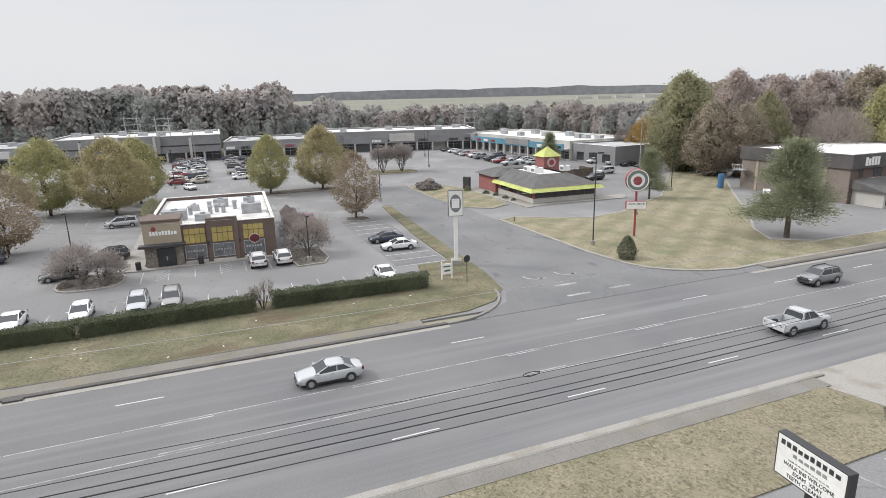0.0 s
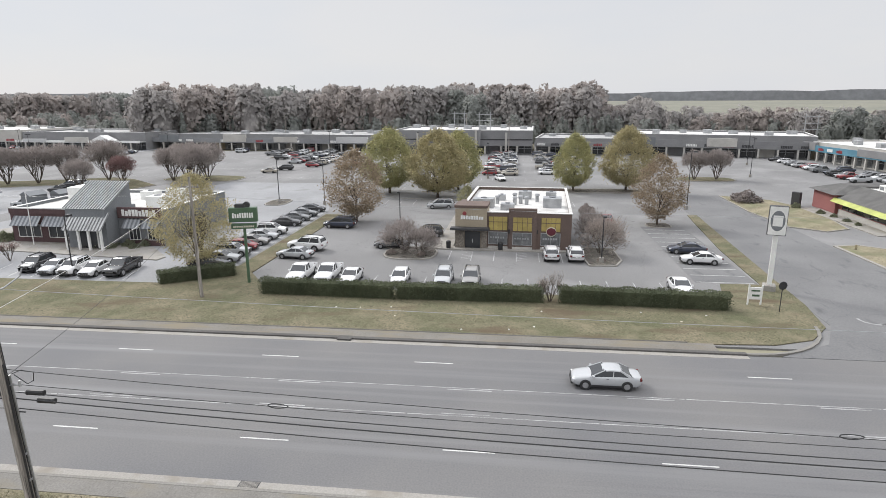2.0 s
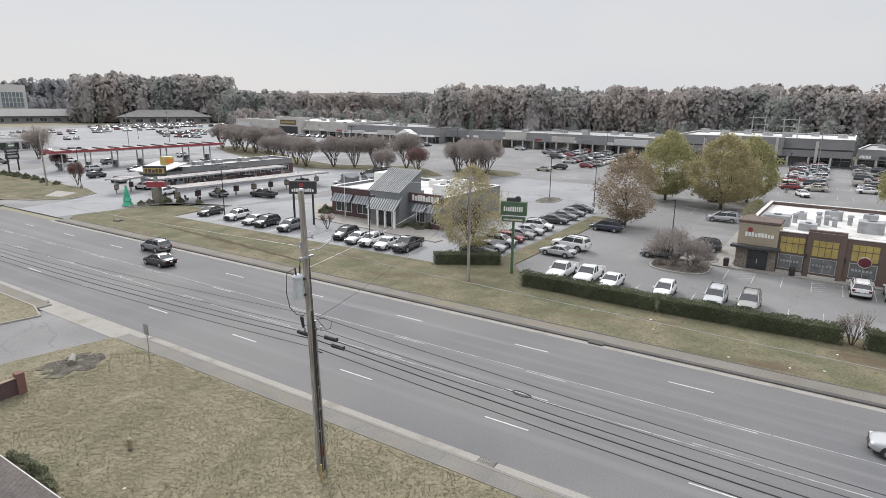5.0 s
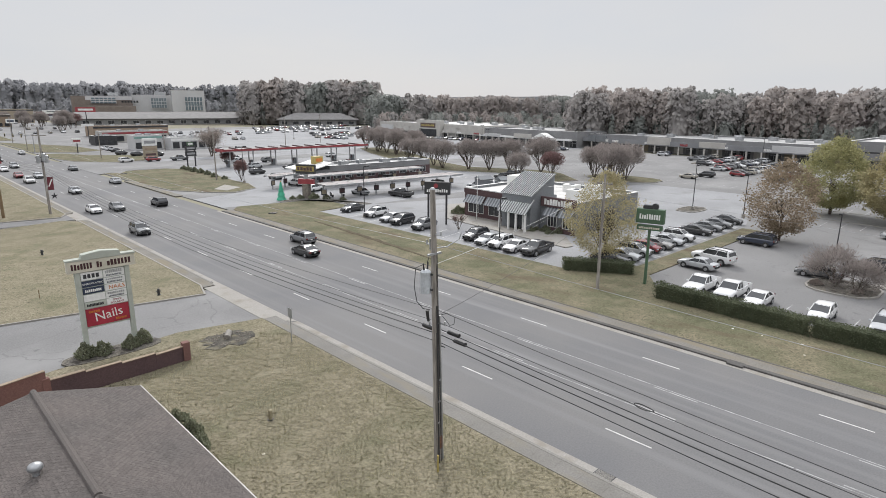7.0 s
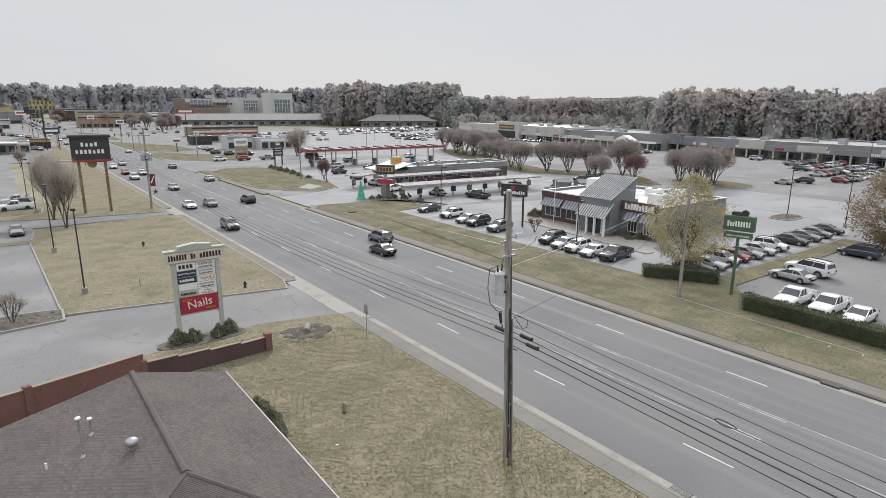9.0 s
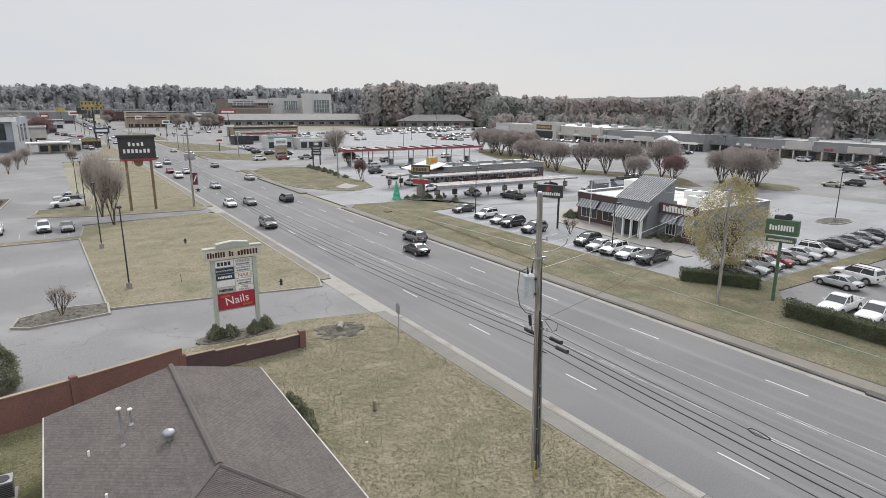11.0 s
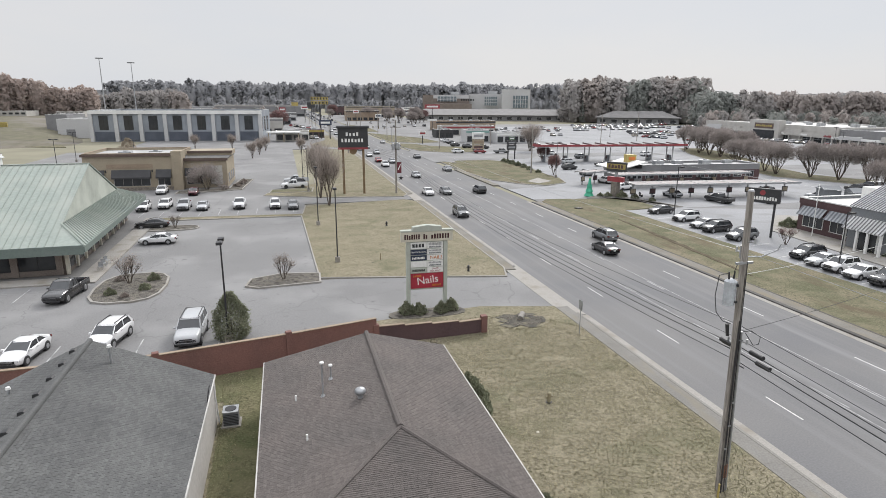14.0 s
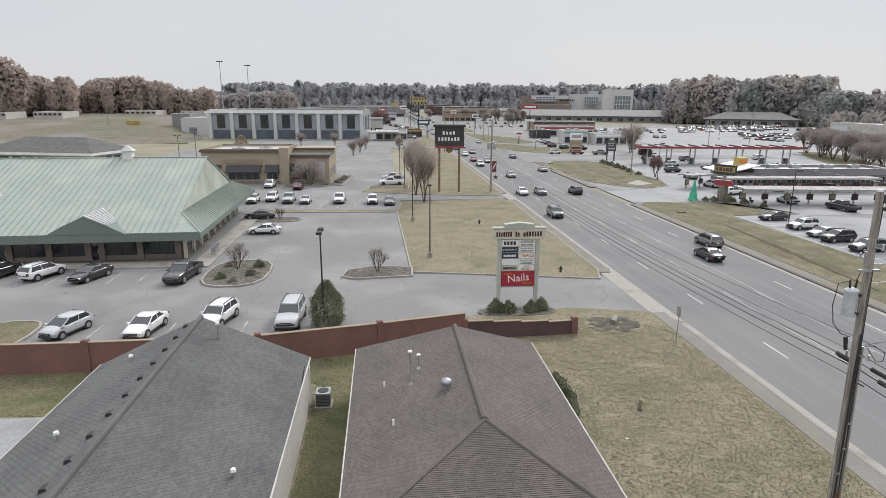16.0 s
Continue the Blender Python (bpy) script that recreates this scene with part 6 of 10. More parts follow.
HEDGE = "long low clipped dark green hedge at the car park edge"
hedge(56.6, 26.2, 56.3, 12.4, 1.5, 1.5, HEDGE, 1)
hedge(56.3, 11.9, 56.6, -2.6, 1.5, 1.5, HEDGE, 2)
hedge(56.7, -4.4, 56.2, -20.0, 1.6, 1.55, HEDGE, 3)
hedge(58.4, 39.0, 62.6, 32.2, 1.6, 1.4, "short clipped dark hedge round a tree", 4)

# tufts of dry grass on the nearest lawns
rng = np.random.default_rng(31)
px_ = rng.uniform(-5, 23.8, 150000)
py_ = rng.uniform(6, 47.5, 150000)
bare = np.array([noise.noise(Vector((a, b, 0.0)) * 0.9) + 0.6 * noise.noise(Vector((a, b, 7.0)) * 3.1) for a, b in zip(px_, py_)])
keep = (bare > -0.45) & ~((px_ < 8.4) & (px_ > -3.6) & (py_ < 42)) & (np.hypot((px_ - 19.5) / 2.5, (py_ - 45.5) / 1.9) > 1) & ~((px_ < 8) & (py_ > 40.5)) & (py_ < 47.2 - np.clip(px_ - 20, 0, 9))
pts = np.stack([px_, py_, np.full_like(px_, 0.125)], 1)[keep]
ob = new("grass_tufts", quads("grass_tufts", pts, 0.11, M_blades, rng, ratio=0.30, way=np.tile((0.0, 0.0, 0.25), (len(pts), 1)), loose=0.5))
ob.data.attributes.new("custom_normal", "FLOAT_VECTOR", "POINT").data.foreach_set("vector", np.tile(np.array((0.0, 0.0, 1.0), np.float32), len(ob.data.vertices)))
tagged(ob, "dry straw and olive grass tufts on the lawn beside the houses", "grass", kind="stuff")

# woods to the horizon
rng = np.random.default_rng(77)
TONES = {"brown": M_woods, "green": M_woods_green, "rust": M_woods_rust, "haze": M_woods_haze, "oak": M_woods_oak}
WOOD = {tone: [] for tone in TONES}
SHADE = {tone: [] for tone in TONES}


def tufts(p, out, size, tall):
    """Quads at p that lie mostly across the directions out; tall stretches them upwards."""
    n = len(p)
    out = out * 0.8 + rng.normal(size=(n, 3)) * 0.42
    out /= np.linalg.norm(out, axis=1, keepdims=True)
    a = rng.normal(size=(n, 3)) * 0.6 + (0, 0, 0.9 if tall > 1 else 0.0)
    a -= out * (a * out).sum(1, keepdims=True)
    a /= np.linalg.norm(a, axis=1, keepdims=True)
    b = np.cross(out, a)
    k = (size * rng.uniform(0.6, 1.25, n))[:, None] * 0.5
    return np.stack([p - a * k * tall - b * k * 0.45, p - b * k + a * k * 0.15, p + a * k * tall, p + b * k - a * k * 0.2], 1).reshape(-1, 3)


def wood_tree(x, y, h, base, tone, per, conifer=False):
    """One far tree: rounded clumps of foliage and twigs, from low down to the top."""
    w = h * (rng.uniform(0.17, 0.24) if conifer else rng.uniform(0.25, 0.36))
    n = max(14, int(per / 17))
    u = np.sort(rng.uniform(0, 1, n))
    z = 0.05 + 0.87 * u
    reach = (1.06 - u) if conifer else np.sqrt(np.clip(1.06 - ((u - 0.42) / 0.64) ** 2, 0.05, 1))
    t = rng.uniform(0, 6.283, n) + np.arange(n) * 2.4
    rad = w * reach * rng.uniform(0.45, 0.92, n)
    c = np.stack([x + rad * np.cos(t), y + rad * np.sin(t), base + h * z], 1)
    r = w * rng.uniform(0.22, 0.36, n) * (0.55 + 0.45 * reach)
    m = max(10, int(per / n))
    d = rng.normal(size=(n, m, 3))
    d /= np.linalg.norm(d, axis=2, keepdims=True)
    d[:, :, 2] = np.where(d[:, :, 2] < -0.45, -d[:, :, 2], d[:, :, 2])
    p = (c[:, None] + d * r[:, None, None] * rng.uniform(0.92, 1.02, (n, m, 1)) * (1, 1, 1.1)).reshape(-1, 3)
    d = d.reshape(-1, 3)
    size = h * (0.105 if per < 200 else 0.066 if per < 500 else 0.050)
    WOOD[tone].append(tufts(p, d, size, 1.0 if conifer or tone == "green" else 1.35))
    # the crown as a whole turns its light side outwards, like a soft mass of twigs
    o = (p - (x, y, base + 0.35 * h)) / (w, w, h * 0.6)
    o = o / (np.linalg.norm(o, axis=1, keepdims=True) + 1e-6) + d * 0.35 + (0, 0, 0.25)
    SHADE[tone].append(np.repeat(o / np.linalg.norm(o, axis=1, keepdims=True), 4, 0))
    # denser twigs between the clumps, and a closed heart
    m = 380 if per > 500 else 160 if per > 200 else 60
    v, k = rng.uniform(0, 1, m) ** 0.8, rng.uniform(0, 6.283, m)
    reach = (1.0 - v) if conifer else np.sqrt(np.clip(1.0 - ((v - 0.42) / 0.62) ** 2, 0.0, 1))
    o = np.stack([np.cos(k), np.sin(k), 0.9 * v - 0.1], 1)
    p = np.stack([x + w * reach * np.cos(k) * 0.78, y + w * reach * np.sin(k) * 0.78, base + h * (0.02 + 0.92 * v)], 1) + o * rng.uniform(-0.10, 0.10, (m, 1)) * w
    WOOD[tone].append(tufts(p, o, h * (0.064 if per > 500 else 0.075), 1.0 if conifer or tone == "green" else 1.3))
    o = o + rng.normal(size=(m, 3)) * 0.25 + (0, 0, 0.2)
    SHADE[tone].append(np.repeat(o / np.linalg.norm(o, axis=1, keepdims=True), 4, 0))
    k, v = np.meshgrid(np.arange(7), np.linspace(0, 1, 5))
    reach = (1.0 - v) if conifer else np.sqrt(np.clip(1.0 - ((v - 0.42) / 0.62) ** 2, 0.0, 1))
    core = np.stack([x + 0.56 * w * reach * np.cos(k * 1.0472), y + 0.56 * w * reach * np.sin(k * 1.0472), base + h * (0.02 + 0.84 * v)], 2)
    q = np.stack([core[:-1, :-1], core[:-1, 1:], core[1:, 1:], core[1:, :-1]], 2).reshape(-1, 3)
    WOOD[tone].append(q)
    o = (q - (x, y, base + 0.35 * h)) / (w, w, h * 0.6) + (0, 0, 0.25)
    SHADE[tone].append(o / (np.linalg.norm(o, axis=1, keepdims=True) + 1e-6))


for az0, az1, dist, h0, h1, rows, green in ((158, 134, 240, 21, 26, 4, 0.2), (134, 101, 285, 13.5, 17.5, 5, 0.6), (102.5, 97.5, 300, 17.5, 22, 5, 0.4), (97.5, 57, 300, 25, 29.5, 6, 0.3), (57, 38, 430, 24.5, 28, 5, 0.3), (38, 26.5, 560, 38, 43, 5, 0.25), (27.5, -14, 930, 20, 27, 2, 0.2), (27.5, -14, 1320, 54, 60, 3, 0.2), (-8, -15, 600, 25, 30, 3, 0.05), (-15, -24, 480, 22, 28, 4, 0.05), (-24, -26, 480, 20, 25, 3, 0.05), (-26, -29, 450, 23, 28, 4, 0.05), (-29, -45, 440, 30, 37, 4, 0.05)):
    n = int(abs(az1 - az0) / 57.3 * dist / (12.0 if dist > 900 else 6.0))
    for r in range(rows):
        for i in range(n):
            a = radians(az0 + (az1 - az0) * (i + rng.uniform(0, 1)) / n)
            deg = math.degrees(a)
            d = dist + r * 8 * (1 if dist < 900 else 4) + rng.uniform(-5, 5)
            top = h0 + (h1 - h0) * (0.5 + 0.9 * noise.noise(Vector((deg * 0.35, r * 1.7, dist * 0.01))))
            h = top * rng.uniform(0.82, 0.99) + r * 0.25
            g = r == 0 and rng.random() < green * 2 or r == 1 and 38 < deg < 101 and rng.random() < 0.5
            if g:
                h *= 0.62
            patch = noise.noise(Vector((math.sin(a) * d * 0.02, math.cos(a) * d * 0.02, 4.0)))
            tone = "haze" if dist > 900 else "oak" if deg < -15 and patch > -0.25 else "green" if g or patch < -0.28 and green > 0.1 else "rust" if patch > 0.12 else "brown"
            wood_tree(math.sin(a) * d, math.cos(a) * d, h, 8.4 if deg < -18.5 else 2.5 if deg < -15 else 0, tone, 620 if dist < 500 and r < 3 else 320 if dist < 900 else 150, g and rng.random() < 0.7)
for i in range(150):
    a = radians(rng.uniform(38, 58))
    d = rng.uniform(400, 440)
    wood_tree(math.sin(a) * d, math.cos(a) * d, rng.uniform(8, 15), 0, rng.choice(["brown", "rust", "green"]), 240)
# trees scattered through the far town
for i in range(170):
    a = radians(rng.uniform(-15, 25))
    d = rng.uniform(430, 1050)
    x, y = math.sin(a) * d, math.cos(a) * d
    if not 10 < x < 58 and (x < 0 or d > 760):
        wood_tree(x, y, rng.uniform(6, 14), 0, rng.choice(["brown", "rust", "haze", "haze", "brown", "green"]), 150)
# pine fringe behind the shops
for i in range(110):
    wood_tree(278 + rng.uniform(-6, 8), -110 + i * 3.4 + rng.uniform(-2, 2), rng.uniform(9, 13.5), 0, "green", 260, i % 3 > 0)
for i in range(170):
    x, y = rng.uniform(175, 285), rng.uniform(-330, -160)
    wood_tree(x, y, rng.uniform(8, 13), 0, rng.choice(["brown", "brown", "rust", "green"]), 220)
for tone, label in (("brown", "bare grey-brown autumn woods along the horizon"), ("green", "dark pines at the wood's edge"), ("rust", "rust-coloured trees scattered through the woods"), ("oak", "russet oaks on the rise behind the meadow"), ("haze", "trees of the far town and ridge, with haze painted in as blue-grey")):
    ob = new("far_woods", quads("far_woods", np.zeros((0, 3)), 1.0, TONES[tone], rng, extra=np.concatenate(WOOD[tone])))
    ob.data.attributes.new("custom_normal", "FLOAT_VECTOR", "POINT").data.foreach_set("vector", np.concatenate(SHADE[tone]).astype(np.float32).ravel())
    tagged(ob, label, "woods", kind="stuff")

# ---- poles, wires, lamps and signs ----
def utility_pole(x, y, h, label, lean=(0, 0), arms=(), r=0.19):
    p = thing("utility_pole", pose(x, y, 0.0), label, "utility pole", "utility poles")
    part("shaft", MB().tube((0, 0, -0.3), (lean[0], lean[1], h), r, r * 0.62, 12), M_pole, p)
    for z, half, ax in arms:
        k = z / h
        dx, dy = (half, 0) if ax == "x" else (0, half)
        part("crossarm", MB().box(lean[0] * k - max(dx, 0.06), lean[0] * k + max(dx, 0.06), lean[1] * k - max(dy, 0.06), lean[1] * k + max(dy, 0.06), z - 0.06, z + 0.07), M_pole, p)
        for s in (-0.9, -0.3, 0.3, 0.9):
            part("insulator", MB().tube((lean[0] * k + dx * s, lean[1] * k + dy * s, z + 0.07), (lean[0] * k + dx * s, lean[1] * k + dy * s, z + 0.26), 0.05, 0.03, 8), M_metal, p)
    return p


LEAN = (-0.35, 0.15)
M_can = mat("transformer_paint", (0.44, 0.47, 0.50), 0.5, 0.14, 2.0, 9.0, other=(0.38, 0.40, 0.42))
p = utility_pole(20.2, 21.0, 15.2, "tall weathered wooden utility pole with a grey transformer", LEAN, r=0.22)
tx, ty = LEAN[0] * 0.7 - 0.34, LEAN[1] * 0.7 + 0.29
can = part("transformer", MB().tube((tx, ty, 9.85), (tx, ty, 10.95), 0.27, 0.27, 18).tube((tx, ty, 10.90), (tx, ty, 10.98), 0.285, 0.285, 18).tube((tx, ty, 10.98), (tx, ty, 11.10), 0.285, 0.14, 18), M_can, p, "pale grey cylindrical transformer", True)
for k in (-0.12, 0.12):
    part("bushing", MB().tube((tx + k, ty, 11.1), (tx + k * 1.4, ty, 11.45), 0.05, 0.03, 8), M_dark_metal, can)
part("lug", MB().box(tx + 0.1, tx + 0.42, ty - 0.34, ty - 0.1, 10.8, 10.9), M_dark_metal, can)
part("lug", MB().box(tx + 0.1, tx + 0.42, ty - 0.34, ty - 0.1, 10.0, 10.1), M_dark_metal, can)
part("jumper", MB().path([(tx - 0.1, ty, 11.4), (tx - 0.42, ty + 0.3, 11.2), (tx - 0.48, ty + 0.34, 10.2), (tx - 0.35, ty + 0.3, 9.4), (tx - 0.1, ty + 0.1, 9.0), (tx + 0.2, ty - 0.1, 8.9)], 0.022, 5), M_black, p)
part("jumper", MB().path([(tx + 0.1, ty, 11.4), (tx + 0.2, ty - 0.1, 11.9), (tx + 0.4, ty - 0.3, 12.1)], 0.018, 5), M_black, p)
part("conduit", MB().tube((0.24, -0.12, 0), (-0.02, -0.05, 8.6), 0.05, 0.05, 8), M_metal, p)
part("conduit", MB().tube((-0.16, -0.24, 0), (-0.30, -0.16, 9.2), 0.045, 0.045, 8), M_dark_metal, p)
part("ground_wire", MB().tube((0.02, -0.235, 0), (-0.22, -0.06, 12.0), 0.02, 0.02, 6), M_dark_metal, p)
part("cutout_switch", MB().tube((tx + 0.05, ty - 0.05, 8.9), (tx + 0.12, ty - 0.08, 8.3), 0.09, 0.07, 8), M_black, p)
part("lightning_arrester", MB().tube((tx + 0.25, ty - 0.1, 12.1), (tx + 0.22, ty - 0.1, 12.7), 0.06, 0.05, 8), M_metal, p)
part("bracket", MB().path([(-0.28, 0.12, 12.2), (0.35, -0.2, 12.25), (0.9, -0.5, 12.6), (1.0, -0.55, 12.9)], 0.03, 6), M_metal, p)
part("bracket", MB().box(-0.8, 0.1, -0.06, 0.06, 11.9, 12.0), M_metal, p)
part("rust_band", MB().tube((0, 0, 0.9), (-0.01, 0.0, 1.6), 0.226, 0.225, 12), mat("rusty_band", (0.17, 0.085, 0.055), 0.9, 0.4, 2.0, 12.0), p)
for k in range(9):      # weathering checks down the shaft, and hardware bolts
    a, z0 = -2.6 + k * 0.52, 1.0 + (k * 3.7) % 9.0
    rr = 0.222 * (1 - 0.38 * z0 / 15.2) - 0.002
    bx, by = LEAN[0] * z0 / 15.2, LEAN[1] * z0 / 15.2
    part("crack", MB().tube((bx + rr * math.cos(a), by + rr * math.sin(a), z0), (bx + LEAN[0] * 0.2 + rr * 0.93 * math.cos(a), by + LEAN[1] * 0.2 + rr * 0.93 * math.sin(a), z0 + 3.0), 0.009, 0.007, 4), M_dark_metal, p)
for z0, dy in ((12.9, -0.55), (12.3, 0.5), (8.2, -0.7), (7.9, 0.45)):
    cl = part("bracket", MB().tube((LEAN[0] * z0 / 15.2, LEAN[1] * z0 / 15.2, z0), (LEAN[0] * z0 / 15.2, LEAN[1] * z0 / 15.2 + dy, z0 + 0.08), 0.03, 0.03, 6), M_metal, p)
    part("insulator", MB().tube((LEAN[0] * z0 / 15.2, LEAN[1] * z0 / 15.2 + dy, z0 + 0.02), (LEAN[0] * z0 / 15.2, LEAN[1] * z0 / 15.2 + dy, z0 + 0.26), 0.055, 0.04, 8), M_metal, cl)
part("service_loop", MB().path([(0.05, -0.2, 8.6), (0.25, -0.55, 8.1), (0.2, -0.9, 8.3), (0.05, -1.1, 8.75), (-0.1, -0.7, 8.9), (-0.1, -0.25, 8.7)], 0.018, 5), M_black, p)
part("pole_cap", MB().tube((-0.35, 0.15, 15.2), (-0.35, 0.15, 15.28), 0.15, 0.1, 10), M_metal, p)
part("pole_step", MB().tube((0.05, -0.4, 6.9), (0.05, 0.2, 6.9), 0.03, 0.03, 6), M_dark_metal, p)
for k in range(7):
    part("tag", MB().box(-0.30 + k * 0.02, -0.16 + k * 0.02, -0.26, -0.235, 1.9 + k * 0.62, 2.0 + k * 0.62), M_metal, p) if k % 2 else None
for k, (dx, dy, z) in enumerate(((0.25, 0.9, 7.6), (0.25, -0.9, 7.75), (0.35, -1.25, 7.35), (-0.15, 0.6, 7.85))):
    part("splice_box", MB().tube((dx - 0.05, dy - 0.38, z), (dx - 0.05, dy + 0.38, z), 0.12, 0.12, 10), M_black, p, "black cable splice box")
p = utility_pole(22.1, 120.8, 15.0, "wooden utility pole with grey transformers and a maroon banner", arms=((13.6, 1.1, "x"),), r=0.22)
for s, z in ((-1, 9.0), (0.9, 9.0), (0.25, 9.3)):
    can = part("transformer", MB().tube((s * 0.62, -0.35, z), (s * 0.62, -0.35, z + 1.25), 0.32, 0.32, 14).tube((s * 0.62, -0.35, z + 1.25), (s * 0.62, -0.35, z + 1.36), 0.32, 0.16, 14), M_metal, p, "pale grey cylindrical transformer", True)
    part("bushing", MB().tube((s * 0.62, -0.35, z + 1.3), (s * 0.66, -0.35, z + 1.65), 0.05, 0.03, 8), M_dark_metal, can)
part("mounting_frame", MB().box(-1.0, 1.0, -0.22, -0.14, 9.9, 10.05).box(-1.0, 1.0, -0.22, -0.14, 9.2, 9.32), M_dark_metal, p)
ban = part("banner", MB().box(0.22, 1.12, -0.015, 0.015, 4.3, 6.5), mat("banner_cloth", (0.150, 0.034, 0.045), 0.85, 0.12, 0.8, 9.0), p, "maroon fabric banner with a pale stripe")
part("stripe", MB().add([(0.3, -0.02, 4.9), (0.5, -0.02, 4.9), (1.04, -0.02, 6.1), (0.84, -0.02, 6.1)], [(0, 1, 2, 3)]), M_white, ban)
part("banner_arm", MB().tube((0.1, 0, 6.52), (1.2, 0, 6.52), 0.025, 0.025, 6).tube((0.1, 0, 4.28), (1.2, 0, 4.28), 0.025, 0.025, 6), M_dark_metal, p)
part("star_ornament", MB().add([(1.0 + (0.62 if i % 2 else 0.22) * math.cos(i * 0.62832 + 0.9), k * 0.08, 3.2 + (0.62 if i % 2 else 0.22) * math.sin(i * 0.62832 + 0.9)) for k in (0, 1) for i in range(10)], [tuple(range(10)), tuple(range(19, 9, -1))] + [(i, i + 10, (i + 1) % 10 + 10, (i + 1) % 10) for i in range(10)]), M_dark_metal, p, "dark star-shaped street ornament")
utility_pole(22.3, 218, 14.5, "wooden utility pole along the road", arms=((13.4, 1.1, "x"),))
utility_pole(22.4, 310, 14.5, "wooden utility pole along the road", arms=((13.4, 1.1, "x"),))
utility_pole(54.4, 31.9, 12.4, "weathered wooden utility pole with guy wires", arms=((11.4, 0.9, "y"),), r=0.19)
utility_pole(63.5, 147.0, 12.5, "wooden utility pole by the drive-in entrance")
for x, y, h in ((196, 2, 13), (118, -100, 13), (236, -106, 14), (250, 20, 14), (255, 100, 14), (150, 200, 12), (142, 250, 13), (166, 258, 14), (49, 292, 12), (52, 341, 12), (49.5, 400, 12), (49.5, 470, 12), (72, 667, 14), (20.5, 400, 14), (20.5, 490, 14), (20.5, 580, 14), (92, 216, 11), (60, 232, 9), (88, 250, 9), (-45, 300, 13), (-70, 420, 13), (-110, 440, 13)):
    utility_pole(x, y, h, "distant wooden utility pole with a crossarm", arms=((h - 0.8, 1.2, "y"),), r=0.17)


def sag(p, q, drop, n=14):
    p, q = Vector(p), Vector(q)
    return [p.lerp(q, i / n) - Vector((0, 0, drop * 4 * (i / n) * (1 - i / n))) for i in range(n + 1)]


def cable(p, q, drop, r, material, label, n=14):
    return solid("overhead_cable", MB().path(sag(p, q, drop, n), r, 5), material, label, "cable", "overhead cables")


DARKW, PALEW = "black overhead communication cable between poles", "thin pale overhead power wire"
for dx, z0, z1, zn, r in ((0.0, 8.9, 8.3, 8.6, 0.015), (0.1, 8.2, 8.4, 8.3, 0.015), (0.25, 7.75, 7.6, 7.9, 0.022), (0.25, 7.45, 7.2, 7.4, 0.028), (0.25, 7.0, 6.6, 7.0, 0.022)):
    cable((20.1 + dx, 21, z0), (20.4 + dx, -72, z1 + 0.6), 1.15, r, M_black, DARKW)
    cable((20.1 + dx, 21, z0), (22.1 + dx, 120.8, zn), 1.5, r, M_black, DARKW)
    cable((22.1 + dx, 120.8, zn), (22.3 + dx, 218, zn), 1.5, r, M_black, DARKW)
cable((20.0, 21, 12.4), (20.2, -72, 12.8), 0.7, 0.010, M_metal, PALEW)
cable((20.0, 21, 12.4), (22.1, 120.8, 12.6), 0.8, 0.010, M_metal, PALEW)
cable((20.0, 21, 11.4), (54.4, 31.9, 11.6), 0.5, 0.012, M_white, PALEW)
cable((20.1, 21, 8.6), (54.4, 31.9, 9.0), 0.6, 0.012, M_black, DARKW)
cable((54.4, 31.9, 10.6), (54.6, -76, 10.6), 1.3, 0.011, M_metal, PALEW)
cable((54.4, 31.9, 10.6), (56.5, 127, 12.6), 1.3, 0.011, M_metal, PALEW)
for dx, dy in ((8.5, 17), (10.5, 14), (12.5, 12), (14, 9)):
    cable((54.4, 31.9, 11.4), (54.4 + dx, 31.9 + dy, 2.2), 0.15, 0.012, M_white, "thin pale guy wire from the wooden pole", 4)
loop = solid("cable_loop", MB().path([(20.4 + 0.02 * math.sin(i), 9.6 + 0.42 * math.cos(i * 0.45), 7.75 + 0.09 * math.sin(i * 0.45)) for i in range(15)], 0.022, 5), M_black, "coil of spare cable hanging on the wires", "cable")
loop = solid("cable_loop", MB().path([(20.3 + 0.02 * math.sin(i), -11.6 + 0.42 * math.cos(i * 0.45), 7.85 + 0.09 * math.sin(i * 0.45)) for i in range(15)], 0.022, 5), M_black, "coil of spare cable hanging on the wires", "cable")


def street_lamp(x, y, h, ang, label, heads=1, base=True, material=None):
    l = thing("lot_lamp", pose(x, y, 0.0, 0, 0, ang), label, "lamp post", "car park lamps")
    material = material or M_dark_metal
    part("shaft", MB().tube((0, 0, 0.0), (0, 0, h), 0.085, 0.06, 10), material, l)
    if base:
        part("base", MB().tube((0, 0, -0.1), (0, 0, 0.75), 0.30, 0.30, 14), M_concrete, l, "round concrete footing")
    for k in range(heads):
        s = 1 if k == 0 else -1
        part("arm", MB().box(0, s * 0.55, -0.03, 0.03, h - 0.12, h - 0.05), material, l)
        hd = part("head", MB().box(s * 0.32, s * 1.0, -0.22, 0.22, h - 0.16, h + 0.06, 0.03), material, l)
        part("lens", MB().box(s * 0.38, s * 0.94, -0.17, 0.17, h - 0.18, h - 0.155), M_lens_clear, hd)
    return l


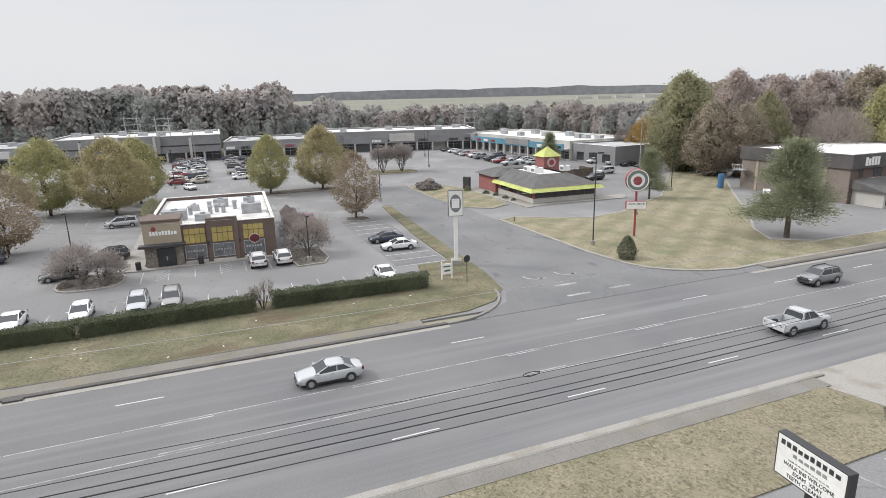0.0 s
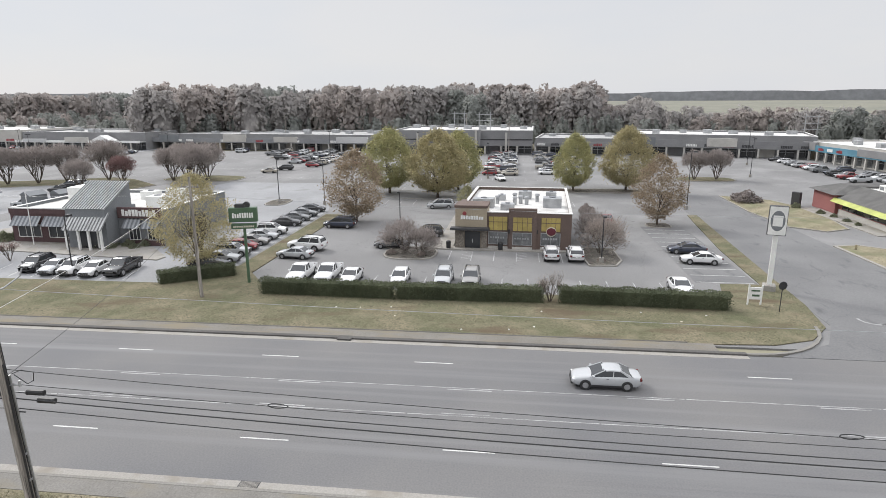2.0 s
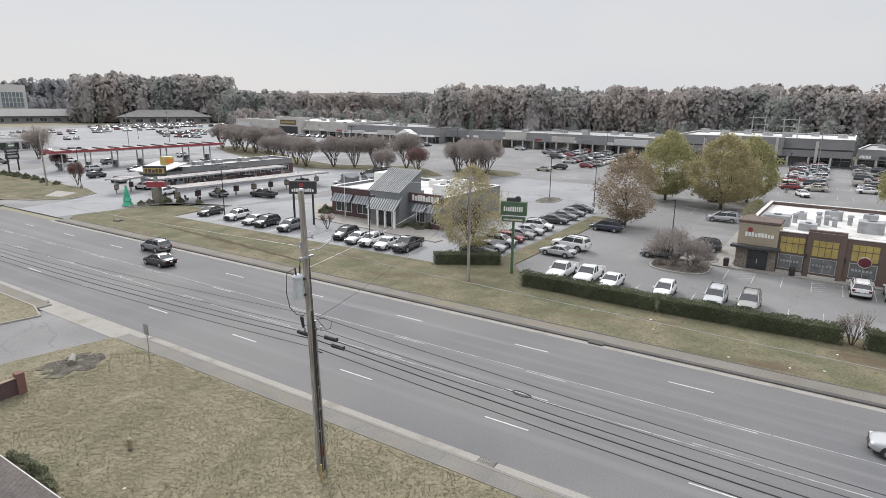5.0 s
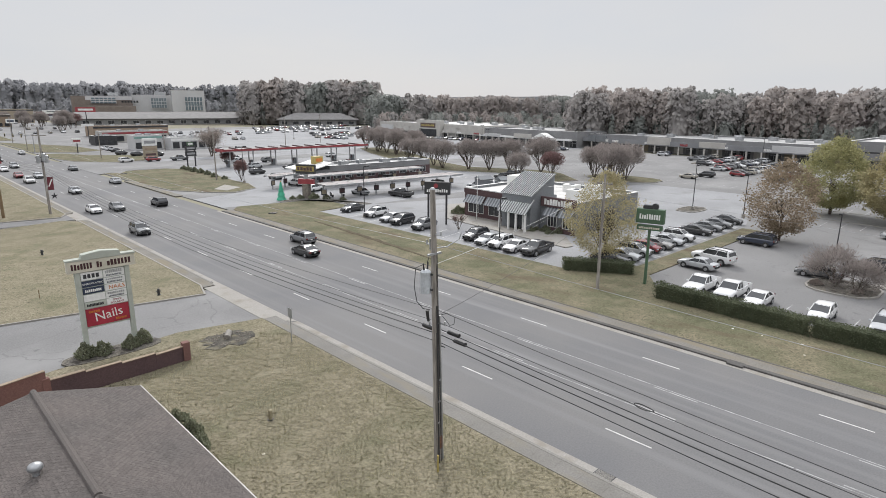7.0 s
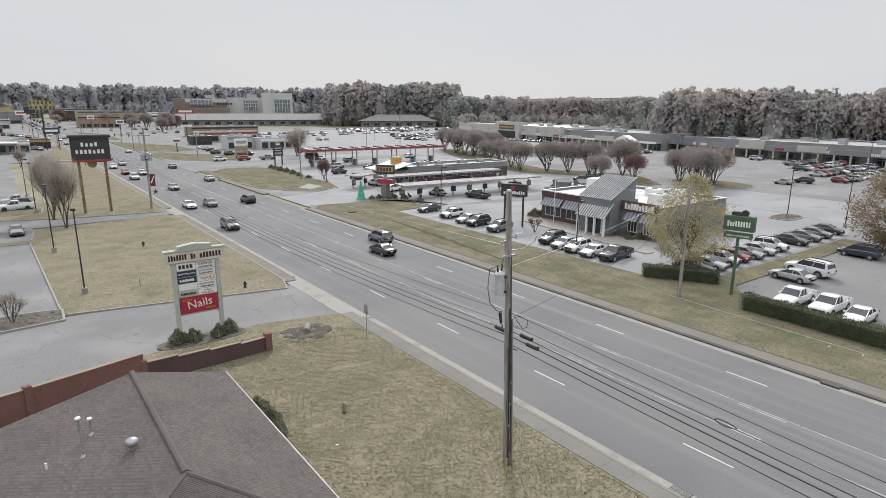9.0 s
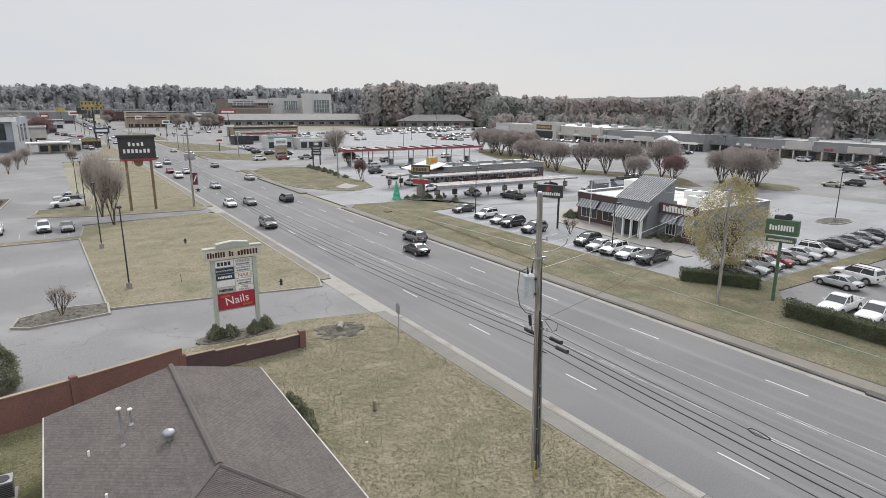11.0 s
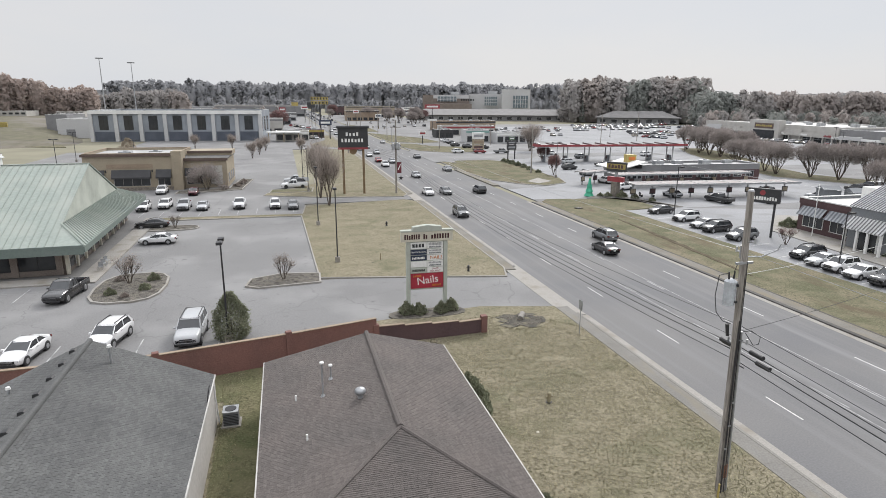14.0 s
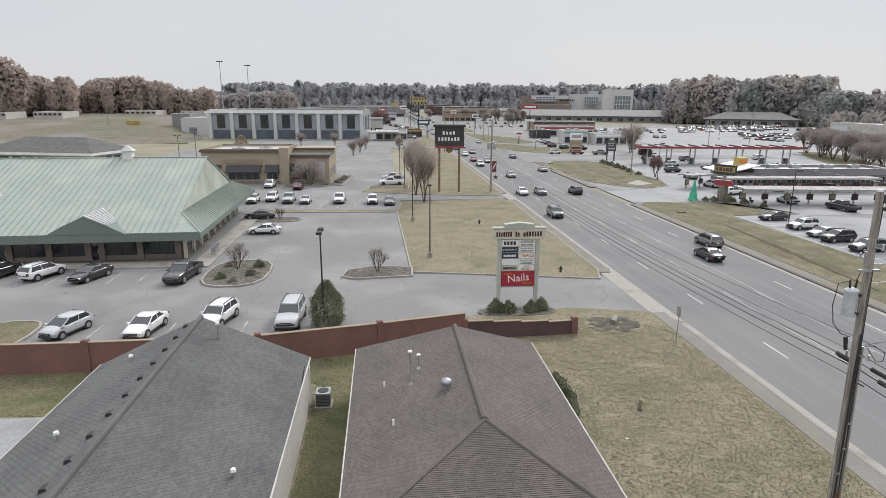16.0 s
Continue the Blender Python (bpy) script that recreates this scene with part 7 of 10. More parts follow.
LAMP = "dark metal car park lamp post on a concrete footing"
for x, y, h, a, n in ((62.8, -46.0, 12.2, 90, 2), (110.6, -31.0, 10.5, 90, 2), (92.8, 18.5, 5.4, 180, 1), (71.8, -10.5, 6.0, 180, 1), (111.2, 46.2, 8.5, 0, 1), (110, 36.6, 8.5, 90, 1), (152.3, 6.9, 9, 0, 2), (61.2, 82.2, 8.8, 0, 1), (60.6, 51.0, 7.0, 0, 1), (-5.2, 46.6, 8.5, 90, 2), (5.4, 69.0, 8.9, 90, 1), (4.4, 91.4, 9.0, 90, 1), (4.4, 127.5, 9.0, 90, 1), (-31.0, 46.2, 8.5, 90, 1), (160, -60, 10, 0, 2), (190, -70, 10, 0, 2), (185, 30, 10, 0, 2), (190, 60, 10, 0, 2), (180, 110, 10, 0, 2), (66, 137, 9, 0, 1), (170, 150, 10, 0, 2), (200, 180, 10, 0, 2), (200, 260, 10, 0, 2), (250, 300, 10, 0, 2), (170, 290, 10, 0, 2), (-40, 180, 8, 0, 2), (-62, 205, 9, 0, 2), (-56, 170, 9, 0, 2), (7.5, 155, 8, 0, 1), (4, 150, 8, 0, 1), (76, -64, 8, 0, 1), (92, -86, 8, 0, 1)):
    street_lamp(x, y, h, a, LAMP, n)

# road signs
s = thing("road_sign", pose(23.0, 41.4, 0.1), "small grey-backed road sign on a thin post", "road sign")
part("post", MB().tube((0, 0, 0), (0, 0, 2.9), 0.035, 0.035, 6), M_metal, s)
part("plate", MB().box(-0.04, -0.025, -0.32, 0.32, 2.1, 2.95), M_metal, s)
s = thing("stop_sign", pose(55.8, -24.6, 0.1, 0, 0, 8), "back of a grey octagonal stop sign at the entrance", "road sign")
part("post", MB().tube((0, 0, 0), (0, 0, 2.9), 0.04, 0.04, 6), M_dark_metal, s)
part("plate", MB().tube((-0.035, 0, 2.55), (-0.055, 0, 2.55), 0.42, 0.42, 8), M_dark_metal, s)
s = thing("entrance_sign", pose(57.6, -23.0, 0.1), "small white entrance sign between two posts", "sign")
for y in (-0.6, 0.6):
    part("post", MB().box(-0.06, 0.06, y - 0.06, y + 0.06, 0, 2.0, 0.02), M_white, s)
part("panel", MB().box(-0.05, 0.05, -0.54, 0.54, 0.55, 1.75), M_white, s)
part("lettering", MB().box(-0.062, -0.05, -0.4, 0.4, 1.35, 1.5), M_sign_green, s)
part("lettering", MB().box(-0.062, -0.05, -0.4, 0.3, 0.85, 1.05), M_sign_green, s)

# pylon sign of the grocery store at the entrance
s = thing("pylon_sign", pose(62.6, -26.3, 0.0, 0, 0, -18), "tall white pylon sign with a grey oval emblem", "sign")
part("base", MB().box(-0.6, 0.6, -0.6, 0.6, -0.1, 0.7, 0.06), M_concrete, s)
part("column", MB().box(-0.22, 0.22, -0.22, 0.22, 0.7, 6.2), M_white, s)
part("cabinet", MB().box(-0.36, 0.36, -0.85, 0.85, 6.0, 9.0, 0.04), M_charcoal, s)
part("face", MB().box(-0.385, -0.36, -0.81, 0.81, 6.05, 8.95), M_white, s)
part("emblem", MB().add([(-0.392, 0.66 * math.cos(a * 0.3142), 7.5 + 1.05 * math.sin(a * 0.3142)) for a in range(20)] + [(-0.38, 0.66 * math.cos(a * 0.3142), 7.5 + 1.05 * math.sin(a * 0.3142)) for a in range(20)], [tuple(range(20))[::-1]] + [(i, (i + 1) % 20, 20 + (i + 1) % 20, 20 + i) for i in range(20)]), M_siding_grey, s, "blue-grey oval")
part("emblem", MB().box(-0.402, -0.39, -0.44, 0.44, 6.95, 8.05), M_white, s, "pale plain shape")

# red round eatery sign
s = thing("eatery_sign", pose(64.6, -54.2, 0.0, 0, 0, -28), "round red and white eatery sign on a red post", "sign")
part("post", MB().tube((0, 0, -0.1), (0, 0, 6.6), 0.16, 0.14, 12), M_red, s)
part("drum", MB().tube((-0.4, 0, 7.9), (0.4, 0, 7.9), 1.55, 1.55, 28), M_red, s, "red drum rim")
part("ring", MB().tube((-0.42, 0, 7.9), (-0.40, 0, 7.9), 1.5, 1.5, 28), M_white, s)
part("disc", MB().tube((-0.43, 0, 7.9), (-0.42, 0, 7.9), 1.36, 1.36, 28), M_green_trim, s, "dark green disc")
part("disc", MB().tube((-0.44, 0, 7.9), (-0.43, 0, 7.9), 0.95, 0.95, 28), M_white, s, "white inner disc")
part("emblem", MB().tube((-0.45, 0, 7.85), (-0.44, 0, 7.85), 0.6, 0.6, 18), M_red, s, "red round shape")
part("box_sign", MB().box(-0.3, 0.3, -1.35, 1.35, 3.9, 5.0, 0.03), M_red, s)
part("panel", MB().box(-0.32, -0.3, -1.3, 1.3, 3.95, 4.95), M_white, s)
part("lettering", bars(MB(), -1.1, 1.1, 4.55, 4.75, 0, 7, 3).move(pose(-0.32, 0, 0, 0, 0, 90)), M_charcoal, s)

# green roadside sign of the brick restaurant
s = thing("green_sign", pose(59.7, 29.2, 0.0, 0, 0, 14), "green roadside box sign with an emblem on a green post", "sign")
part("post", MB().tube((0, 0, -0.1), (0, 0, 6.4), 0.17, 0.15, 12), M_sign_green, s)
part("cabinet", MB().box(-0.35, 0.35, -1.45, 1.45, 6.95, 8.5, 0.05), M_sign_green, s)
part("cabinet", MB().box(-0.30, 0.30, -1.3, 1.3, 6.2, 6.75, 0.05), M_sign_green, s)
part("emblem", MB().box(-0.25, 0.25, -0.25, 0.8, 8.5, 8.9, 0.05).tube((-0.2, -0.4, 8.75), (0.2, -0.4, 8.75), 0.36, 0.36, 12), M_charcoal, s)
part("lettering", bars(MB(), -1.1, 1.15, 7.4, 7.95, 0, 9, 5, 0.6).move(pose(-0.35, 0, 0, 0, 0, -90)), M_white, s, "white plain bars")
part("lettering", bars(MB(), -1.1, 1.1, 6.35, 6.55, 0, 12, 6).move(pose(-0.30, 0, 0, 0, 0, -90)), M_cream, s)

# dark sign of the seafood restaurant
s = thing("dark_sign", pose(66.2, 69.1, 0.0, 0, 0, 35), "dark box sign on two black posts with pale bars", "sign")
for y in (-1.5, 1.5):
    part("post", MB().box(-0.14, 0.14, y - 0.14, y + 0.14, -0.1, 6.0), M_black, s)
part("cabinet", MB().box(-0.35, 0.35, -2.1, 2.1, 5.0, 7.0, 0.04), M_charcoal, s)
part("lettering", bars(MB(), -1.7, 1.8, 5.35, 5.85, 0, 10, 8, 0.75).move(pose(-0.35, 0, 0, 0, 0, -90)), M_white, s)
part("emblem", MB().tube((-0.37, 0.2, 6.4), (-0.35, 0.2, 6.4), 0.38, 0.38, 10), M_red, s)

# plaza sign by the near driveway
s = thing("plaza_sign", pose(11.9, 50.0, 0.0, 0, 0, -1), "tall grey-green plaza sign with tenant panels", "sign")
for x in (-1.72, 1.72):
    part("post", MB().box(x - 0.17, x + 0.17, -0.2, 0.2, -0.1, 6.8, 0.02), M_green_pale, s, "grey-green post")
part("backing", MB().box(-1.55, 1.55, -0.1, 0.1, 2.2, 6.8), M_green_pale, s)
part("header", MB().box(-2.35, 2.35, -0.26, 0.26, 6.75, 7.65, 0.03), M_cream, s, "cream header board")
part("cap", MB().prism([(-2.4, 0), (2.4, 0), (2.4, 0.12), (1.35, 0.14), (1.3, 0.42), (0, 0.58), (-1.3, 0.42), (-1.35, 0.14), (-2.4, 0.12)], -0.3, 0.3).move(Matrix.Translation((0, 0, 7.65)) @ Matrix.Rotation(radians(90), 4, "X")), M_green_pale, s)
letters_m = mat("dark_maroon_letters", (0.055, 0.02, 0.022), 0.6)
for x0, x1, n, sd in ((-2.08, -0.62, 7, 21), (-0.36, 0.08, 2, 22), (0.36, 2.1, 7, 23)):
    part("lettering", bars(MB(), x0, x1, 6.97, 7.42, -0.26, n, sd, 0.62), letters_m, s, "plain dark bars")
rows = [(6.05, 6.65, M_white, M_white), (5.50, 5.98, M_navy, M_white), (4.95, 5.43, M_navy, M_white), (4.35, 4.88, M_white, M_white), (3.80, 4.28, M_green_pale, M_white)]
for i, (z0, z1, a, b) in enumerate(rows):
    pa = part("panel", MB().box(-1.5, -0.03, -0.15, -0.10, z0, z1), a, s)
    pb = part("panel", MB().box(0.03, 1.5, -0.15, -0.10, z0, z1), b, s)
    if i != 3 and i != 1:
        part("lettering", bars(MB(), -1.35, -0.2, z0 + 0.14, z1 - 0.14, -0.15, (4, 7, 9, 0, 12)[i], 30 + i), M_charcoal if a is not M_navy else M_white, pa)
    if i not in (2, 4):
        part("lettering", bars(MB(), 0.15, 1.35, z0 + 0.30, z1 - 0.06, -0.15, 9, 40 + i).move(Matrix()), M_metal, pb)
        part("lettering", bars(MB(), 0.2, 1.3, z0 + 0.07, z0 + 0.2, -0.15, 11, 50 + i), M_siding_grey, pb)
    if i == 1:
        words("CHIROPRACTIC", 0.20, M_white, pa, pose(-0.77, -0.16, (z0 + z1) / 2, 90))
    if i == 2:
        words("NAILS", 0.44, M_orange, pb, pose(0.85, -0.16, (z0 + z1) / 2, 90))
    if i == 4:
        words("SPACE", 0.21, M_red, pb, pose(0.77, -0.16, z0 + 0.345, 90))
        words("FOR RENT", 0.21, M_red, pb, pose(0.77, -0.16, z0 + 0.12, 90))
pr = part("panel", MB().box(-1.52, 1.52, -0.16, -0.10, 2.35, 3.74), M_red_sign, s, "red tenant panel with white letters")
words("Nails", 1.0, M_white, pr, pose(0.05, -0.17, 3.08, 90, -6))
part("lettering", bars(MB(), -1.3, -0.5, 3.42, 3.58, -0.16, 5, 61), M_orange, pr)
part("lettering", bars(MB(), 0.5, 1.3, 2.5, 2.68, -0.16, 6, 62), M_orange, pr)

# tall steak house sign
s = thing("restaurant_sign", pose(13.5, 122.0, 0.0, 0, 0, -4), "tall charcoal restaurant sign on two brown posts", "sign")
for x in (-2.05, 2.05):
    part("post", MB().tube((x, 0, -0.1), (x, 0, 9.2), 0.24, 0.24, 12), M_wood_sign, s)
part("cabinet", MB().box(-3.0, 3.0, -0.5, 0.5, 9.6, 13.6, 0.05), M_charcoal, s)
part("cap", MB().box(-3.3, 3.3, -0.7, 0.7, 13.4, 13.9, 0.15), M_black, s)
part("sill", MB().box(-3.0, 3.0, -0.55, 0.55, 9.2, 9.6), M_red, s, "dark red lower band")
part("medallion", MB().tube((0, -0.3, 8.9), (0, 0.3, 8.9), 0.75, 0.75, 16), M_wood_sign, s)
part("lettering", bars(MB(), -1.4, 1.4, 11.9, 12.6, -0.5, 4, 71, 0.5), M_white, s)
part("lettering", bars(MB(), -2.3, 2.3, 10.65, 11.35, -0.5, 7, 72, 0.5), M_white, s)

# waffle restaurant letters, drawn as yellow tiles
s = thing("yellow_tile_sign", pose(19.5, 331, 0.0), "high yellow tile sign on a dark pole", "sign")
part("post", MB().tube((0, 0, 0), (0, 0, 17), 0.4, 0.35, 12), M_black, s)
for r, n in ((18.6, 6), (16.4, 5)):
    for i in range(n):
        w_ = 9.2 / n
        tl = part("tile", MB().box(-4.6 + i * (9.2 / n), -4.6 + (i + 0.86) * (9.2 / n), -0.3, 0.3, r, r + 1.7), M_yellow, s)
        part("mark", MB().box(-4.6 + i * w_ + w_ * 0.22, -4.6 + i * w_ + w_ * 0.62, -0.33, -0.304, r + 0.35, r + 1.35), M_black, tl)
part("cap_box", MB().box(-1.2, 0.6, -0.4, 0.4, 20.4, 22), M_black, s)

# dental office sign beside the camera's start
s = thing("dental_sign", pose(14.3, -21.6, 0.0, 0, 0, 174.5), "white letter-board sign in a black frame on a post", "sign")
part("post", MB().box(-0.14, 0.14, -0.12, 0.12, -0.1, 3.2), M_black, s)
part("brace", MB().tube((0.5, 0, 3.1), (0.05, 0, 2.2), 0.06, 0.06, 6), M_black, s)
part("frame", MB().box(-1.70, 1.70, -0.22, 0.22, 3.0, 5.0, 0.02), M_charcoal, s)
f = part("panel", MB().box(-1.62, 1.62, -0.245, -0.22, 3.07, 4.93), M_white, s)
part("lettering", bars(MB(), -1.45, 1.45, 4.55, 4.78, -0.245, 10, 81, 0.6), M_charcoal, f)
part("lettering", bars(MB(), -0.8, 0.9, 4.22, 4.38, -0.245, 6, 82, 0.6), M_metal, f)
part("lettering", bars(MB(), -1.0, 1.0, 3.96, 4.02, -0.245, 12, 83, 0.6), M_metal, f)
words("WALK INS WELCOME", 0.25, M_charcoal, f, pose(0.0, -0.25, 3.76, 90))
words("EXAM  XRAY", 0.25, M_charcoal, f, pose(0.0, -0.25, 3.50, 90))
words("TEETH CLEANING", 0.25, M_charcoal, f, pose(0.0, -0.25, 3.24, 90))
car("sedan", "white", 12.6, -26.6, 105, "parked behind the letter-board sign")

# fire hydrants, ground boxes, litter
for x, y in ((15.6, 31.3), (14.6, 88.5), (81.5, -44.6), (19.5, 61.5)):
    h = thing("fire_hydrant", pose(x, y, 0.08), "short dull tan fire hydrant in the grass" if y < 60 else "small dark fire hydrant in the grass", "fire hydrant", "fire hydrants")
    part("barrel", MB().tube((0, 0, 0), (0, 0, 0.62), 0.13, 0.12, 12).ball((0, 0, 0.62), 0.14, 0.14, 0.12, 12, 5), M_hydrant if y < 60 else M_dark_metal, h)
    part("outlet", MB().tube((-0.24, 0, 0.42), (0.24, 0, 0.42), 0.06, 0.06, 8), M_hydrant if y < 60 else M_dark_metal, h)
    part("flange", MB().tube((0, 0, 0), (0, 0, 0.06), 0.2, 0.2, 12), M_dark_metal, h)
rnd = random.Random(9)
for i in range(16):
    x, y = (rnd.uniform(47.5, 55), rnd.uniform(-18, 60)) if i < 12 else (rnd.uniform(12, 24), rnd.uniform(5, 45))
    solid("litter", MB().box(-0.09, 0.09, -0.06, 0.06, 0, 0.03, 0.008), M_white if i % 3 else M_cream, "scrap of pale litter in the grass", "litter", "litter", m=pose(x, y, 0.105, 0, 0, rnd.uniform(0, 180)))
solid("survey_stake", MB().box(-0.03, 0.03, -0.03, 0.03, 0, 0.9), M_wood_sign, "thin wooden stake in the lawn", "stake", m=pose(10.5, 68.5, 0.1))
r_ = solid("riser_pipe", MB().tube((0, 0, 0), (0, 0, 1.0), 0.05, 0.05, 8), M_yellow, "thin pale yellow marker pipe by the pole", "pipe", m=pose(19.4, 20.2, 0.1))
utility_pole(-146, 338, 23.0, "tall plain wooden utility pole on the meadow", arms=((21.5, 1.3, "x"),))

# ---- buildings ----
def face_parts(parent, items):
    for name, mb, material, *label in items:
        part(name, mb, material, parent, *label)


def window(parent, x0, x1, z0, z1, y, frame=M_dark_metal, glass=M_glass, mullions=1, sill=True, side=-1, depth=0.06):
    """A window on a wall face that looks towards side * y."""
    a, b = sorted((y, y + side * depth))
    w = part("window", MB().box(x0, x1, *sorted((y + side * 0.004, y + side * depth * 0.5)), z0, z1), glass, parent)
    f = MB().box(x0 - 0.06, x0 + 0.03, a, b, z0 - 0.06, z1 + 0.06).box(x1 - 0.03, x1 + 0.06, a, b, z0 - 0.06, z1 + 0.06).box(x0 + 0.03, x1 - 0.03, a, b, z1 - 0.02, z1 + 0.06).box(x0 + 0.03, x1 - 0.03, a, b, z0 - 0.06, z0 + 0.02)
    for k in range(mullions):
        xm = x0 + (x1 - x0) * (k + 1) / (mullions + 1)
        f.box(xm - 0.025, xm + 0.025, a, b, z0 + 0.02, z1 - 0.02)
    part("frame", f, frame, w)
    return w


def rooftop_units(parent, specs, z, material=M_metal, plain=False):
    for x, y, sx, sy, h in specs:
        u = part("air_unit", MB().box(x - sx / 2, x + sx / 2, y - sy / 2, y + sy / 2, z, z + h, 0.05), material, parent, "pale rooftop air unit")
        if plain:
            continue
        part("fan", MB().tube((x, y, z + h), (x, y, z + h + 0.12), min(sx, sy) * 0.24, min(sx, sy) * 0.24, 14), M_siding_grey, u)
        part("grille", MB().box(x - sx / 2 - 0.02, x - sx / 2, y - sy * 0.35, y + sy * 0.35, z + h * 0.25, z + h * 0.8), M_siding_grey, u)


def flat_box(parent, x0, x1, y0, y1, h, wall, roof, parapet=0.5, t=0.3, cap=M_white):
    """Walls with thickness, a roof deck below the parapet, and a coping."""
    ring = lambda d, z: [(x0 + d, y0 + d, z), (x1 - d, y0 + d, z), (x1 - d, y1 - d, z), (x0 + d, y1 - d, z)]
    part("wall", MB().loft([ring(t, -0.1), ring(0, -0.1), ring(0, h), ring(t, h), ring(t, -0.1)], caps=False), wall, parent)
    part("roof", MB().box(x0 + t, x1 - t, y0 + t, y1 - t, h - parapet - 0.2, h - parapet), roof, parent)
    e = 0.06
    part("coping", MB().loft([ring(t + e, h + 0.002), ring(-e, h + 0.002), ring(-e, h + 0.08), ring(t + e, h + 0.08), ring(t + e, h + 0.002)], caps=False), cap, parent)


def letters(parent, x0, x1, z0, z1, y, n, seed, material=M_white, fill=0.7):
    part("lettering", bars(MB(), x0, x1, z0, z1, y, n, seed, fill, 0.06), material, parent, "plain letter-sized bars")


# Buildings are made facing -y and turned: facade x runs along the front.
def brick_restaurant():
    b = thing("brick_restaurant", pose(78.1, 7.8, 0, 0, 0, -93), "brown brick restaurant with a white flat roof and yellow window panels", "restaurant")
    W, D, H = 15.1, 24.0, 5.0
    flat_box(b, 0, W, 0.0, D, H, M_brick_dark, M_roof_white, 0.45, cap=M_roof_white)
    part("entrance_block", MB().box(-0.25, 4.0, -0.35, 3.2, -0.1, 5.9), M_stucco_tan, b, "tan stucco entrance block")
    part("band", MB().box(-0.35, 4.1, -0.45, 3.3, 5.62, 5.95, 0.04), M_brick_dark, b)
    part("tall_bay", MB().box(6.9, 10.6, -0.22, 0.4, -0.1, 5.6), M_brick_dark, b)
    part("stone_base", MB().box(-0.28, 1.0, -0.40, -0.352, -0.1, 2.7), M_stone, b)
    part("stone_base", MB().box(3.2, 4.02, -0.40, -0.352, -0.1, 2.7), M_stone, b)
    part("awning", MB().box(-0.8, 4.4, -1.5, -0.36, 2.75, 3.05, 0.03), M_charcoal, b, "flat dark entrance awning")
    d = part("door", MB().box(1.15, 3.05, -0.42, -0.355, 0, 2.35), M_glass, b, "dark double entrance door")
    part("handle", MB().box(2.05, 2.15, -0.47, -0.42, 0.9, 1.4), M_metal, d)
    part("frame", MB().box(1.05, 1.15, -0.44, -0.355, 0, 2.45).box(3.05, 3.15, -0.44, -0.355, 0, 2.45).box(1.15, 3.05, -0.44, -0.355, 2.35, 2.45), M_dark_metal, d)
    letters(b, 0.5, 3.6, 4.05, 4.55, -0.352, 9, 4)
    part("emblem", MB().tube((1.0, -0.40, 4.85), (1.0, -0.352, 4.85), 0.28, 0.28, 12), M_red, b)
    for k in range(3):
        y = -0.225 if k == 1 else 0.0
        x0 = (4.25, 7.5, 11.2)[k]
        for j in range(2):
            part("yellow_panel", MB().box(x0 + j * 1.25, x0 + 1.2 + j * 1.25, y - 0.09, y - 0.004, 2.65, 4.45), M_yellow, b, "yellow window panel")
            part("panel_frame", MB().box(x0 + 0.57 + j * 1.25, x0 + 0.63 + j * 1.25, y - 0.11, y - 0.092, 2.65, 4.45), M_brick_dark, b)
        part("panel_frame", MB().box(x0 - 0.04, x0 + 2.5, y - 0.112, y - 0.092, 3.72, 3.80), M_brick_dark, b)
        window(b, x0, x0 + 2.45, 0.75, 2.35, y, M_metal, M_shop_glass, mullions=1)
        part("lettering", bars(MB(), x0 + 0.2, x0 + 2.2, 1.5, 1.75, y - 0.065, 6, 300 + k, 0.6, 0.01), M_metal, b)
        part("ledge", MB().box(x0 - 0.1, x0 + 2.55, y - 0.16, y - 0.004, 0.15, 0.45), M_stucco_pale, b)
        part("wall_lamp", MB().box(x0 - 0.6, x0 - 0.42, y - 0.2, y - 0.004, 2.3, 2.8, 0.03), M_black, b)
    part("emblem", MB().ball((12.5, -0.16, 2.62), 0.60, 0.05, 0.55, 16, 6), M_maroon, b, "dark red apple-like plain shape")
    part("emblem", MB().tube((12.5, -0.10, 2.62), (12.5, -0.115, 2.62), 0.66, 0.66, 18), M_cream, b, "pale outline disc")
    rooftop_units(b, ((2.9, 6.5, 3.0, 1.8, 1.35), (6.4, 5.0, 1.9, 1.4, 0.9), (12.6, 8.0, 2.6, 2.0, 1.4), (8.5, 15.0, 2.0, 1.6, 1.2), (12.5, 16.0, 1.6, 1.2, 1.0), (5.0, 13.0, 1.2, 1.0, 0.9)), H - 0.45)
    for x, y in ((7.2, 9.0), (8.0, 10.2), (8.9, 9.4), (4.6, 9.5), (10.4, 12.0), (7.0, 12.5)):
        v = part("vent_stack", MB().tube((x, y, H - 0.45), (x, y, H + 0.55), 0.28, 0.28, 10).tube((x, y, H + 0.55), (x, y, H + 0.8), 0.42, 0.3, 10), M_metal, b)
    part("screen_wall", MB().box(-0.6, 0.2, 5, 9, -0.1, 5.2), M_brick_dark, b)
    for x in (-1.1, 5.9):
        bin_ = solid("litter_bin", MB().tube((0, 0, 0), (0, 0, 0.85), 0.3, 0.33, 12).ball((0, 0, 0.85), 0.33, 0.33, 0.2, 12, 4, 1.0, 0.0), M_black, "black round litter bin on the walk", "litter bin", "litter bins", m=b.matrix_basis @ pose(x, -0.9, 0.16))
    return b


M_teal_fascia = mat("faded_teal", (0.22, 0.36, 0.33), 0.6)
M_maroon = mat("maroon_shape", (0.14, 0.02, 0.035), 0.5)
brick_restaurant()


